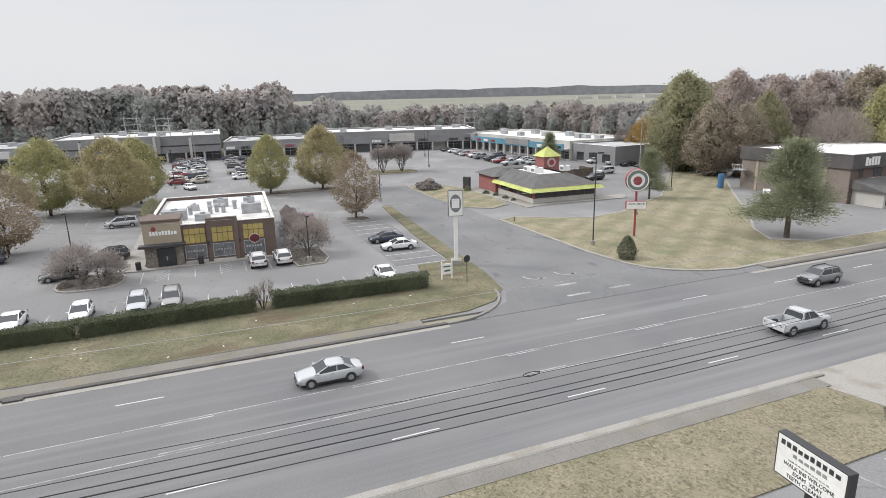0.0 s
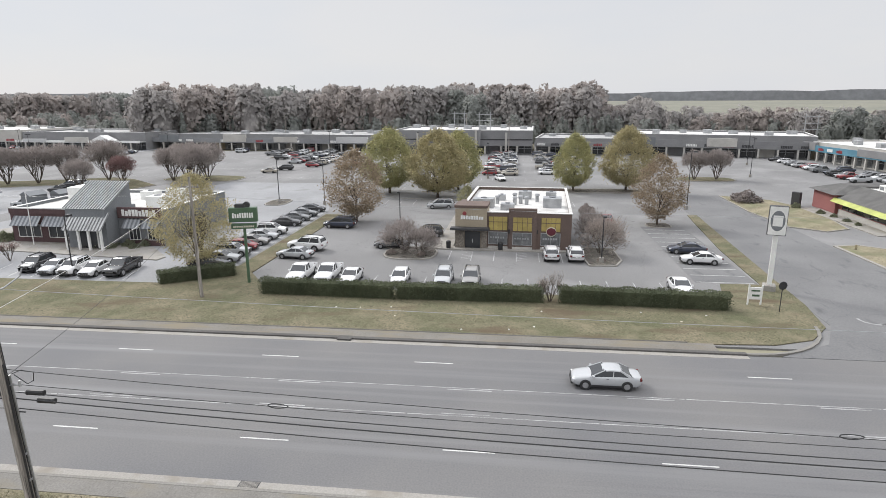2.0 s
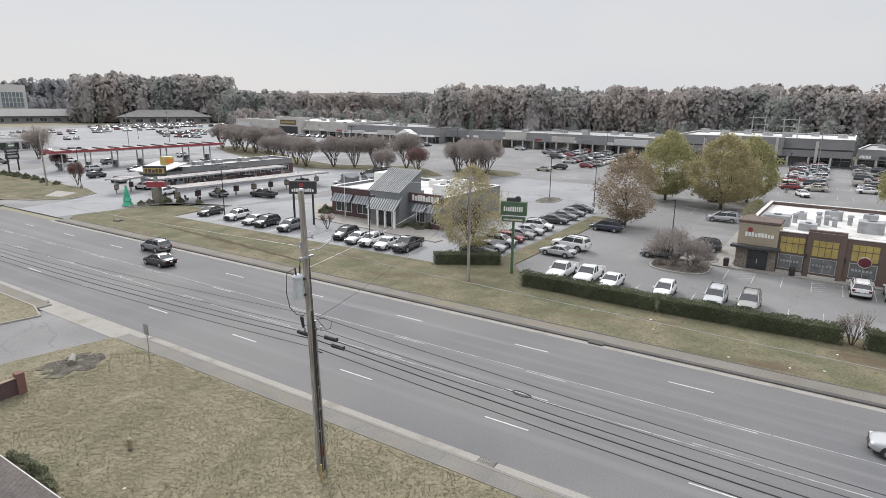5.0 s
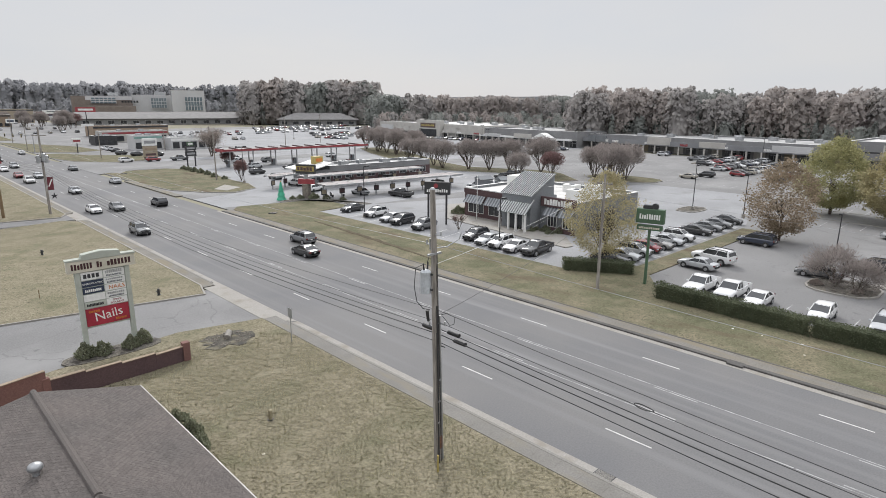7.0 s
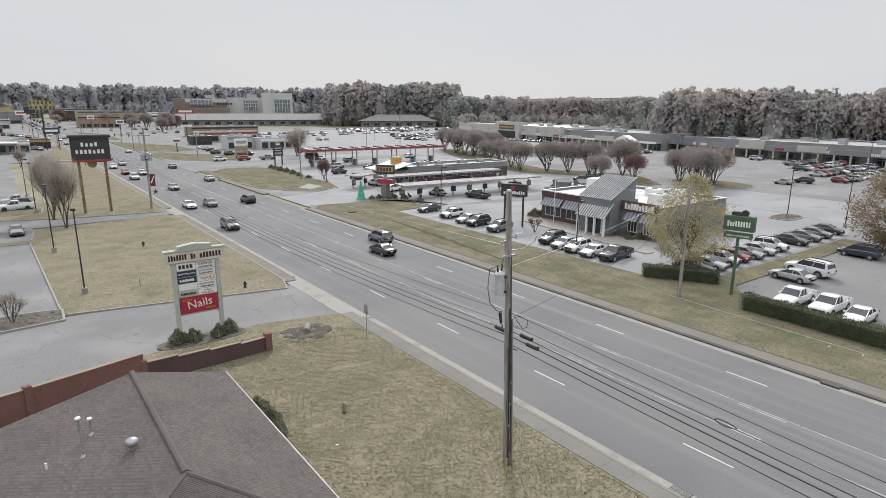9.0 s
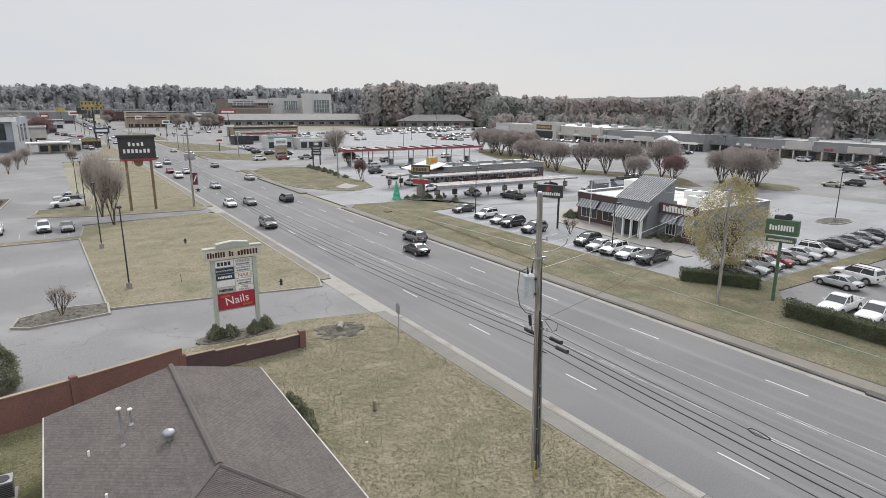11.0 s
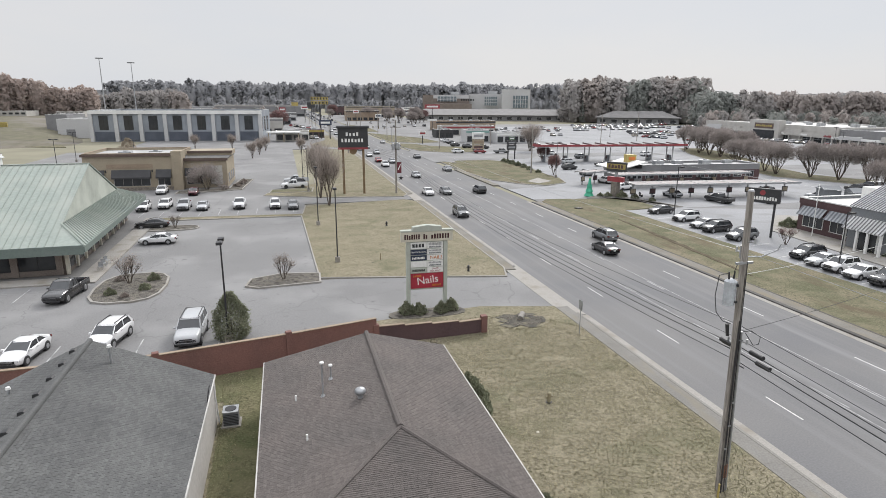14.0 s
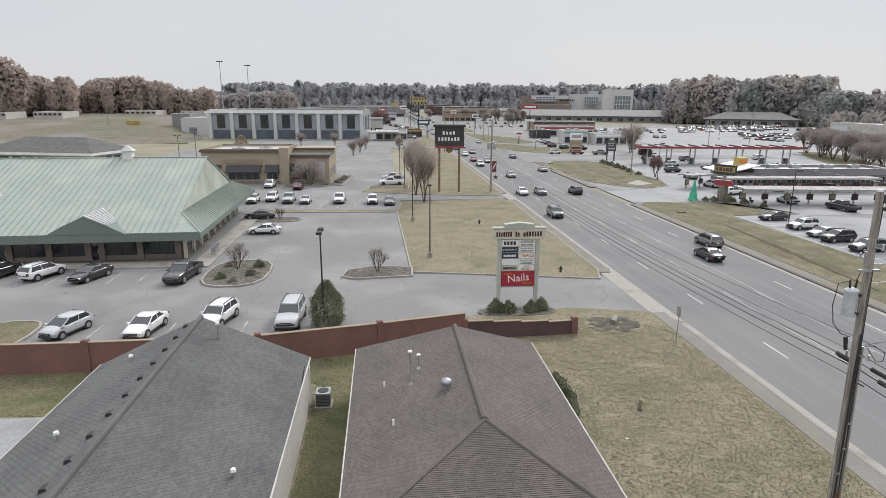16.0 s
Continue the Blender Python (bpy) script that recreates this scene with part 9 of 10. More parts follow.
# two-storey building in brown brick
M_band = mat("grey_brown_band", (0.088, 0.082, 0.080), 0.8, 0.1, 0.4, 5.0)


def office():
    b = thing("two_storey_shop", pose(67.0, -101.2, 0, 0, 0, -90), "two-storey brown brick shop with a dark upper band", "shop")
    W, D, H = 30, 22, 8.3       # x along the road front, y away from the road
    flat_box(b, 0, W, 0, D, H, M_brick_office, M_roof_white, 0.3, cap=M_charcoal)
    part("upper_band", MB().box(-0.4, W + 0.5, -0.5, -0.004, H - 2.3, H + 0.1), M_band, b, "dark upper fascia band")
    part("upper_band", MB().box(-0.4, -0.004, 0, D + 0.3, H - 2.3, H + 0.1), M_band, b, "dark upper fascia band")
    part("brick_front", MB().box(0.0, W, -0.12, -0.004, 0, H - 2.3), M_brick_dark, b)
    letters(b, 2.8, 6.6, H - 1.85, H - 0.4, -0.5, 5, 77)
    for k in range(7):
        window(b, 2.2 + k * 3.6, 3.1 + k * 3.6 + (1.2 if k % 3 == 1 else 0), 4.5, 5.8, -0.125)
    part("notice_board", MB().box(4.4, 7.8, -0.2, -0.124, 3.7, 4.2), M_white, b)
    part("lower_wing", MB().box(1.0, W, -5.4, -0.13, -0.1, 2.6), M_stucco_pale, b)
    part("lower_roof", MB().add([(0.4, -6.2, 2.6), (W + 0.6, -6.2, 2.6), (W + 0.6, -0.13, 4.2), (0.4, -0.13, 4.2), (0.4, -0.13, 2.6), (W + 0.6, -0.13, 2.6)], [(0, 1, 2, 3), (0, 4, 5, 1), (0, 3, 4), (1, 5, 2)]), M_shingle_far, b, "brown shingle lean-to roof")
    for k in range(9):
        window(b, 1.6 + k * 3.1, 3.5 + k * 3.1, 0.5, 2.1, -5.4)
    for k in range(3):
        part("pilaster", MB().box(-0.1, -0.004, 4 + k * 7, 4.6 + k * 7, 0, H - 2.3), M_stucco_tan, b)
    st = part("stair_landing", MB().box(-2.6, -0.45, D - 2.4, D, 3.9, 4.05), M_metal, b, "metal outside stair landing")
    for k in range(14):
        part("step", MB().box(-2.6, -1.4, D + k * 0.28, D + 0.28 + k * 0.28, 3.7 - k * 0.27, 3.76 - k * 0.27), M_metal, st)
    for k in range(5):
        part("baluster", MB().tube((-2.6, D - 2.4 + k * 0.6, 4.0), (-2.6, D - 2.4 + k * 0.6, 5.0), 0.04, 0.04, 5), M_white, st)
    part("rail", MB().box(-2.66, -2.6, D - 2.4, D, 5.0, 5.07), M_white, st)
    part("tank", MB().tube((-4.2, D + 1, 0), (-4.2, D + 1, 3.0), 0.6, 0.6, 12), mat("blue_tank", (0.06, 0.16, 0.30), 0.5), b, "blue upright tank")
    return b


office()
for i, (x, y) in enumerate(((70.0, -84.8), (74.0, -90.5), (78.0, -95.5))):
    t = thing("utility_trailer", pose(x, y, 0.02, 0, 0, -50), "small dark utility trailer on the side lot", "trailer", "trailers")
    part("bed", MB().box(-1.5, 1.5, -0.8, 0.8, 0.5, 0.62).box(-1.5, 1.5, -0.8, -0.74, 0.62, 1.1).box(-1.5, 1.5, 0.74, 0.8, 0.62, 1.1), M_black, t)
    for s_ in (-0.85, 0.85):
        part("wheel", MB().tube((0, s_ - 0.08, 0.3), (0, s_ + 0.08, 0.3), 0.3, 0.3, 12), M_tyre, t)
    part("load", MB().box(-1.2, 1.2, -0.6, 0.6, 0.62, 1.5, 0.1), M_white if i == 2 else M_dark_metal, t)


# tan restaurant, blue-columned building and buildings beyond the near car park
def tan_restaurant():
    b = thing("tan_restaurant", pose(-40.6, 137.4, 0, 0, 0, -2), "tan stucco restaurant with dark awnings and flat roof", "restaurant")
    W = 18.4
    flat_box(b, 0, W, 0, 16, 7.8, M_stucco_tan, M_roof_grey, 0.5, cap=M_brick_tan)
    part("cornice", MB().box(-0.3, W + 0.3, -0.35, -0.01, 7.2, 7.7), M_brick_dark, b, "dark cornice")
    part("base", MB().box(-0.05, W + 0.05, -0.10, -0.004, -0.1, 0.7), M_stone, b)
    part("panel", MB().box(4.4, 13.4, -0.09, -0.004, 4.7, 5.6), M_brick_tan, b, "long blank sign panel")
    for k, (x0, x1, n) in enumerate(((0.8, 3.6, 1), (5.6, 12.6, 3), (14.2, 16.6, 1))):
        window(b, x0, x1, 1.0, 2.7, -0.004, M_stucco_pale, mullions=n)
        part("awning", MB().add([(x0 - 0.3, -0.05, 4.4), (x1 + 0.3, -0.05, 4.4), (x1 + 0.3, -1.0, 2.9), (x0 - 0.3, -1.0, 2.9), (x0 - 0.3, -0.05, 2.6), (x1 + 0.3, -0.05, 2.6), (x1 + 0.3, -1.0, 2.6), (x0 - 0.3, -1.0, 2.6)], [(0, 3, 2, 1), (3, 7, 6, 2), (7, 4, 5, 6), (0, 4, 7, 3), (1, 2, 6, 5)]), M_charcoal, b, "charcoal fabric awning")
        part("wall_lamp", MB().box(x1 + 0.5, x1 + 0.7, -0.25, -0.004, 3.9, 4.4), M_black, b)
    part("tower", MB().box(W - 1.2, W + 0.8, -0.4, 4, -0.1, 8.2), M_stucco_tan, b, "raised corner pier")
    part("east_wing", MB().box(W, W + 9.6, 2.0, 16, -0.1, 6.2), M_stucco_tan, b)
    part("wing_roof", MB().box(W - 0.1, W + 9.8, 1.8, 16.2, 6.2, 6.45), M_shingle_far, b)
    part("wing_cornice", MB().box(W + 0.82, W + 9.9, 1.66, 1.796, 5.9, 6.5), M_brick_dark, b, "dark cornice")
    part("rear_parapet", MB().box(W + 0.5, W + 10.0, 9, 16.4, 6.46, 7.4), M_stucco_tan, b)
    part("rear_cornice", MB().box(W + 0.4, W + 10.2, 8.8, 8.996, 7.0, 7.5), M_brick_dark, b, "dark cornice")
    window(b, W + 1.2, W + 4.4, 0.9, 2.7, 1.996, M_stucco_pale, mullions=1)
    part("wing_awning", MB().add([(W + 0.9, 1.95, 4.4), (W + 4.7, 1.95, 4.4), (W + 4.7, 1.0, 2.9), (W + 0.9, 1.0, 2.9), (W + 0.9, 1.95, 2.7), (W + 4.7, 1.95, 2.7)], [(0, 3, 2, 1), (3, 4, 5, 2), (0, 4, 3), (1, 2, 5)]), M_charcoal, b, "charcoal fabric awning")
    part("wing_panel", MB().box(W + 6.0, W + 8.6, 1.9, 1.996, 0.8, 4.8), M_stucco_pale, b)
    for k in range(3):
        w = part("window", MB().box(W + 9.604, W + 9.66, 4 + k * 4, 6.4 + k * 4, 1.0, 2.9), M_glass, b)
        part("frame", MB().box(W + 9.604, W + 9.7, 3.8 + k * 4, 3.95 + k * 4, 0.9, 3.0), M_stucco_pale, w)
    rooftop_units(b, ((6, 9, 2.6, 2.0, 1.0), (12, 10, 2.4, 2, 1.0)), 6.6)
    return b


tan_restaurant()


M_slate = mat("slate_blue_panel", (0.085, 0.098, 0.125), 0.6, 0.1, 0.3, 4.0)


def column_hall():
    b = thing("column_hall", pose(-83, 301, 0, 0, 0, -5), "pale blue hall with white columns and dark windows", "commercial building")
    W, D, H = 73, 40, 13.8
    flat_box(b, 0, W, 0, D, H, mat("pale_blue_wall", (0.29, 0.315, 0.345), 0.8, 0.06, 0.1, 2.0), M_roof_grey, 0.6, cap=M_white)
    part("cornice", MB().box(-0.8, W + 0.8, -0.8, -0.004, H - 1.6, H - 0.1), M_white, b)
    n = 7
    for k in range(n + 1):
        part("column", MB().box(k * W / n - 0.8, k * W / n + 0.8, -0.7, -0.004, 0, H - 1.6), M_hospital, b)
    for k in range(n):
        xa, xb = k * W / n, (k + 1) * W / n
        window(b, xa + 3.4, xb - 3.4, 5.2, H - 2.4, -0.004, mullions=1, depth=0.2)
        part("lower_panel", MB().box(xa + 1.2, xb - 1.2, -0.2, -0.004, 0.3, 4.3), M_slate, b)
    for k in range(3):
        w = part("window", MB().box(W + 0.004, W + 0.1, 4 + k * 11, 9 + k * 11, 4, H - 3), M_glass, b)
    return b


column_hall()
b = thing("pale_annex", pose(-106, 330, 0, 0, 0, -6), "pale grey windowless annex with a flat roof", "commercial building")
flat_box(b, 0, 34, 0, 30, 9, M_hospital, M_roof_grey, 0.5)
flat_box(b, -10, -0.1, 12, 34, 11, M_stucco_grey, M_roof_white, 0.5)
part("dock_door", MB().box(4, 8, -0.1, -0.004, 0, 4.2), M_stucco_grey, b)
for x, y, w, d, h, m_, roof_, band_, label, n in (
        (-3.5, 289, 15, 9, 4.6, M_stucco_pale, M_roof_white, M_white, "small drive-up shop with a pale flat canopy", 4), (6, 312, 14, 8, 4.2, M_brick_maroon, M_roof_grey, M_yellow, "small brick waffle diner with a yellow band", 5),
        (-34, 350, 34, 14, 8.5, M_stucco_pale, M_roof_white, M_stucco_grey, "pale store beyond the hall", 6), (-18, 330, 10, 12, 6, M_hospital, M_roof_grey, M_charcoal, "small grey building beside the hall", 2), (-70, 700, 95, 40, 12.5, M_stucco_grey, M_roof_white, M_stucco_pale, "wide grey warehouse with a white roof", 9), (-120, 620, 60, 40, 9, M_hospital, M_roof_white, M_siding_grey, "pale low warehouse in the distance", 8), (-30, 480, 36, 20, 7, M_siding_grey, M_roof_white, M_white, "grey shop row far along the road", 7),
        (-22, 560, 34, 20, 7, M_hospital, M_roof_white, M_charcoal, "pale shop far along the road", 6), (-150, 800, 90, 40, 9, M_hospital, M_roof_white, M_siding_grey, "pale low warehouse in the distance", 8), (-40, 860, 60, 30, 10, M_brick_tan, M_roof_grey, M_charcoal, "tan store in the distance", 6),
        (80.5, 262, 11, 9, 5.8, M_hospital, M_roof_grey, M_teal_fascia, "white fuel shop with a faded teal fascia", 3), (93, 256, 18, 10, 4.8, M_hospital, M_roof_white, M_white, "white low shop beside the teal shop", 5), (76, 300, 9, 8, 4.2, M_charcoal, M_roof_grey, M_charcoal, "dark grey small shed shop", 2), (84, 318, 30, 12, 5.2, M_stucco_pale, M_roof_grey, M_red, "low shop with a red roof edge", 6),
        (94, 372, 40, 16, 6.0, M_brick_tan, M_roof_grey, M_charcoal, "tan shops behind the roadside lots", 8), (56, 556, 30, 16, 9.0, M_brick_tan, M_roof_grey, M_charcoal, "brick building far along the road", 6), (60, 770, 46, 20, 11, M_brick_maroon, M_roof_grey, M_charcoal, "dark brick building far along the road", 7), (66, 650, 52, 24, 12, M_stucco_tan, M_roof_white, M_charcoal, "tan flat-roofed block far behind the road", 9), (62, 900, 50, 24, 12, M_stucco_grey, M_roof_grey, M_charcoal, "grey block in the distance", 6)):
    b = thing("roadside_shop", pose(x, y, 0), label, "shop", "roadside shops")
    flat_box(b, 0, w, 0, d, h, m_, roof_, 0.4)
    part("band", MB().box(0, w, -0.12, -0.004, h - 1.3, h - 0.4), band_, b)
    for k in range(n):
        window(b, w * (k + 0.15) / n, w * (k + 0.85) / n, 0.6, min(3, h - 1.8), -0.004, depth=0.12, mullions=0)
    rooftop_units(b, [(w * 0.3, d * 0.5, 2, 1.6, 1.1), (w * 0.65, d * 0.6, 2, 1.6, 1.1)], h - 0.4, M_metal, True)
    if y == 289:
        part("canopy", MB().box(-4.0, 11, -6.0, -0.2, 4.0, 4.5), M_white, b, "flat white drive-up canopy")
        for k in range(3):
            part("post", MB().box(-3.4 + k * 6.6, -2.9 + k * 6.6, -5.6, -5.1, 0, 4.0), M_stucco_tan, b)


# the far town along the road
rnd = random.Random(23)
for k in range(40):
    near_side = k % 2
    y = (440 if near_side else 700) + k * (15 if near_side else 9) + rnd.uniform(-8, 8)
    x = rnd.uniform(-0.20 * y, -12) if near_side else rnd.uniform(70, 95 + 0.10 * y)
    w, d, h = rnd.uniform(18, 46), rnd.uniform(14, 28), rnd.uniform(4.5, 8.5)
    if near_side:
        x -= w
    wall, word = rnd.choice(((M_hospital, "pale"), (M_stucco_grey, "grey"), (M_brick_tan, "tan"), (M_white, "white"), (M_stucco_pale, "pale"), (M_brick_maroon, "dark brick")))
    b = thing("town_building", pose(x, y, 0, 0, 0, rnd.uniform(-6, 6)), f"{word} flat-roofed building in the far town", "commercial building", "far town buildings")
    flat_box(b, 0, w, 0, d, h, wall, rnd.choice((M_roof_white, M_roof_white, M_roof_grey)), 0.4)
    part("band", MB().box(0, w, -0.15, -0.004, h - 1.5, h - 0.6), rnd.choice((M_charcoal, M_white, M_red, M_siding_grey, M_navy)), b)
    for q in range(3):
        part("window", MB().box(w * (q + 0.15) / 3, w * (q + 0.85) / 3, -0.12, -0.004, 0.5, min(3.0, h - 2)), M_glass, b)
for k in range(14):
    far_side = k % 2
    far_y = 430 + k * 34
    far_row(-90 - k if far_side else 66, -14 if far_side else 120, far_y, far_y + rnd.uniform(-8, 8), 7, 90, 0.5, "parked in the far town")


def pylon_sign(x, y, h, panels, label, ang=0, legs=(0.0,), metal=M_dark_metal):
    """A roadside sign: panels are (half width, bottom, top, material, bar material or None)."""
    g = thing("pylon_sign", pose(x, y, 0, 0, 0, ang), label, "sign", "roadside signs")
    for dx in legs:
        part("post", MB().box(dx - 0.16, dx + 0.16, -0.16, 0.16, -0.1, h), metal, g)
    for hw, z0, z1, m_, bm in panels:
        q = part("panel", MB().box(-hw, hw, -0.3, 0.3, z0, z1, 0.04), m_, g)
        if bm:
            part("bar", MB().box(-hw * 0.75, hw * 0.75, -0.34, -0.304, z0 + (z1 - z0) * 0.3, z0 + (z1 - z0) * 0.7), bm, q)


pylon_sign(71.7, 217.8, 7.0, ((2.4, 4.6, 7.1, M_white, M_metal), (2.3, 2.6, 4.5, M_stucco_tan, M_brick_tan), (2.3, 0.8, 2.5, M_stucco_tan, M_brick_maroon)), "tall white and brown price sign at the side road", legs=(-1.9, 1.9))
pylon_sign(72.6, 185.1, 6.2, ((1.6, 3.2, 4.7, M_charcoal, M_metal), (1.6, 4.9, 6.2, M_charcoal, M_metal), (0.9, 6.3, 7.4, M_sign_green, M_white)), "dark two-panel sign on posts at the side road", legs=(-1.2, 1.2))
pylon_sign(79.2, 322, 16.4, ((4.2, 14.4, 16.6, M_red, M_white), (2.6, 7.8, 8.9, M_white, None)), "tall red restaurant sign on a dark pole")
pylon_sign(60, 262, 5.5, ((1.6, 3.6, 5.5, M_white, M_red),), "small white and red shop sign")
pylon_sign(66, 430, 9, ((2.2, 6.5, 9, M_white, M_navy),), "white roadside sign on a pole")
pylon_sign(20, 300, 9.5, ((3.0, 6.8, 9.2, M_navy, M_white),), "dark blue oval-like shop sign on two poles", legs=(-2.2, 2.2))
pylon_sign(19, 420, 17, ((2.6, 13.5, 17, M_charcoal, None),), "dark tall sign far along the road")
pylon_sign(18, 520, 14, ((3.0, 11, 14, M_white, M_red),), "white tall sign far along the road")
pylon_sign(56, 480, 11, ((2.2, 8.5, 11, M_white, M_red),), "white tall sign far along the road")
pylon_sign(12, 610, 16, ((3.2, 12.6, 16, M_yellow, None),), "yellow tall sign far along the road")
pylon_sign(0, 470, 13, ((2.4, 10, 13, M_red, M_white),), "red tall sign far along the road")
for x, y, side in ((24.6, 246, 1), (47.2, 268, -1)):
    g = thing("traffic_signal", pose(x, y, 0), "grey traffic signal mast with hanging lights", "traffic signal", "traffic signals")
    part("mast", MB().tube((0, 0, 0), (0, 0, 7.4), 0.16, 0.11, 8), M_metal, g)
    part("arm", MB().tube((0, 0, 6.6), (side * 9, 0, 7.6), 0.1, 0.06, 7), M_metal, g)
    for k in range(3):
        q = part("signal_head", MB().box(side * (3.5 + k * 2.5) - 0.18, side * (3.5 + k * 2.5) + 0.18, -0.2, 0.1, 6.1 + k * 0.27, 7.2 + k * 0.27), M_yellow, g)
        part("lens_plate", MB().box(side * (3.5 + k * 2.5) - 0.14, side * (3.5 + k * 2.5) + 0.14, -0.22, -0.204, 6.2 + k * 0.27, 7.1 + k * 0.27), M_black, q)


# medical centre far behind the car parks
def medical():
    b = thing("medical_centre", pose(154, 672, 0, 0, 0, -17) @ Matrix.Scale(1.2, 4), "pale multi-storey medical centre with glass bays", "hospital")
    flat_box(b, 0, 44, 0, 40, 20.3, M_brick_office, M_roof_white, 0.6)
    flat_box(b, 44.1, 78, 3, 40, 21.5, M_hospital, M_roof_white, 0.6)
    part("upper_band", MB().box(10, 44, -0.25, -0.004, 17.2, 20.2), M_hospital, b, "pale upper wall panels")
    flat_box(b, 74, 100, -8, -0.01, 25.5, M_hospital, M_roof_white, 0.6)
    for k in range(6):
        window(b, 36 + k * 2.2, 37.4 + k * 2.2, 15.2, 16.8, -0.004, depth=0.2, mullions=0)
    bay = mat("bay_glass", (0.16, 0.20, 0.22), 0.12)
    for x0, x1, z0, z1, y in ((14, 32, 14.5, 19, -0.3), (58, 70, 11, 19, -0.3), (84, 98, 9, 20, -8.01), (82, 99, 2, 7, -8.01)):
        g = part("glass_bay", MB().box(x0, x1, y - 0.6, y, z0, z1), bay, b, "tall glass bay")
        for k in range(7):
            part("mullion", MB().box(x0 + (x1 - x0) * k / 6 - 0.2, x0 + (x1 - x0) * k / 6 + 0.2, y - 0.75, y - 0.6, z0, z1), M_hospital, g)
        for k in range(1, 3):
            part("transom", MB().box(x0, x1, y - 0.8, y - 0.6, z0 + (z1 - z0) * k / 3 - 0.18, z0 + (z1 - z0) * k / 3 + 0.18), M_hospital, g)
    part("front_wing", MB().box(12, 46, -26, -0.9, -0.1, 12.5), M_brick_office, b, "grey-brown lower wing")
    rooftop_units(b, ((30, 20, 8, 6, 2.5), (66, 12, 9, 6, 3.5)), 20.9, M_metal)
    return b


medical()
def long_low_roof(x, y, ang, L, D, label):
    b = thing("long_low_roof", pose(x, y, 0, 0, 0, ang), label, "commercial building")
    part("wall", MB().box(0, L, 0, D, -0.1, 5.2), M_stucco_grey, b)
    part("roof", MB().add([(-2, -2, 5.2), (L + 2, -2, 5.2), (L + 2, D + 2, 5.2), (-2, D + 2, 5.2), (D * 0.5, D * 0.5, 10.6), (L - D * 0.5, D * 0.5, 10.6)], [(0, 1, 5, 4), (1, 2, 5), (2, 3, 4, 5), (3, 0, 4), (3, 2, 1, 0)]), M_shingle_pale, b)
    n = int(L / 9)
    for k in range(n):
        window(b, L * (k + 0.25) / n, L * (k + 0.75) / n, 0.9, 3.6, -0.004, M_white, depth=0.2)


long_low_roof(116, 572, -19, 186, 32, "long low building with a grey-brown hipped roof")
long_low_roof(262, 470, -32, 66, 26, "low building with a grey hipped roof")
for x, y, w, h, label in ((345, 178, 30, 20, "pale flat building on the wooded rise"), (1180, -815, 34, 9, "long white shed far across the fields"), (1165, -860, 30, 9, "long white shed far across the fields"), (1150, -900, 36, 9, "long white shed far across the fields"), (1125, -960, 40, 10, "long white shed far across the fields"), (-172, 425, 20, 4, "small pale house before the woods"), (-142, 444, 16, 3.5, "small pale house before the woods"), (-202, 373, 16, 4, "small pale house before the woods"), (-224, 361, 14, 4, "small pale house before the woods"), (390, 60, 24, 22, "grey block among the trees")):
    b = thing("distant_building", pose(x, y, 5.0 if x > 1000 else 7.0 if x < 0 else 0, 0, 0, 0 if x < 0 else -90 + (0 if x < 500 else -30)), label, "building", "distant buildings")
    flat_box(b, 0, w, 0, 20, h if x < 500 else h * 0.9, M_stucco_pale if "grey" not in label else M_stucco_grey, M_roof_white, 0.4)
    for k in range(6 if x < 1000 else 0):
        window(b, w * (k + 0.2) / 6, w * (k + 0.8) / 6, h * 0.55, h * 0.8, -0.004, depth=0.2)
for x, y, h in ((-80, 315, 37), (-70, 330, 36)):
    t = thing("light_mast", pose(x, y, 0), "tall thin floodlight mast", "mast", "floodlight masts")
    part("shaft", MB().tube((0, 0, 0), (0, 0, h), 0.35, 0.15, 8), M_metal, t)
    part("lamp_bar", MB().box(-1.6, 1.6, -0.2, 0.2, h - 0.4, h), M_dark_metal, t)
for x, y, h in ((240, 12, 15), (262, 24, 15), (268, 150, 16), (236, -108, 14)):
    t = thing("power_gantry", pose(x, y, 0), "grey steel power gantry behind the shops", "power gantry", "power gantries")
    for s_ in (-2.2, 2.2):
        part("leg", MB().tube((0, s_, 0), (0, s_, h), 0.2, 0.16, 8), M_metal, t)
    for z in (h - 1, h - 3.4, h - 5.6):
        part("beam", MB().box(-0.12, 0.12, -3.4, 3.4, z, z + 0.25), M_metal, t)

c = thing("storage_container", pose(-135.5, 344, 4.6, 0, 0, 12), "yellow-orange steel storage container on the meadow", "container")
part("body", MB().box(-3.2, 3.2, -1.2, 1.2, -0.2, 2.5, 0.05), M_yellow, c)
part("roof", MB().box(-3.28, 3.28, -1.28, 1.28, 2.5, 2.66), M_yellow, c)
for k in range(9):
    part("rib", MB().box(-3.0 + k * 0.72, -2.82 + k * 0.72, -1.27, -1.2, 0.0, 2.4), M_yellow, c)

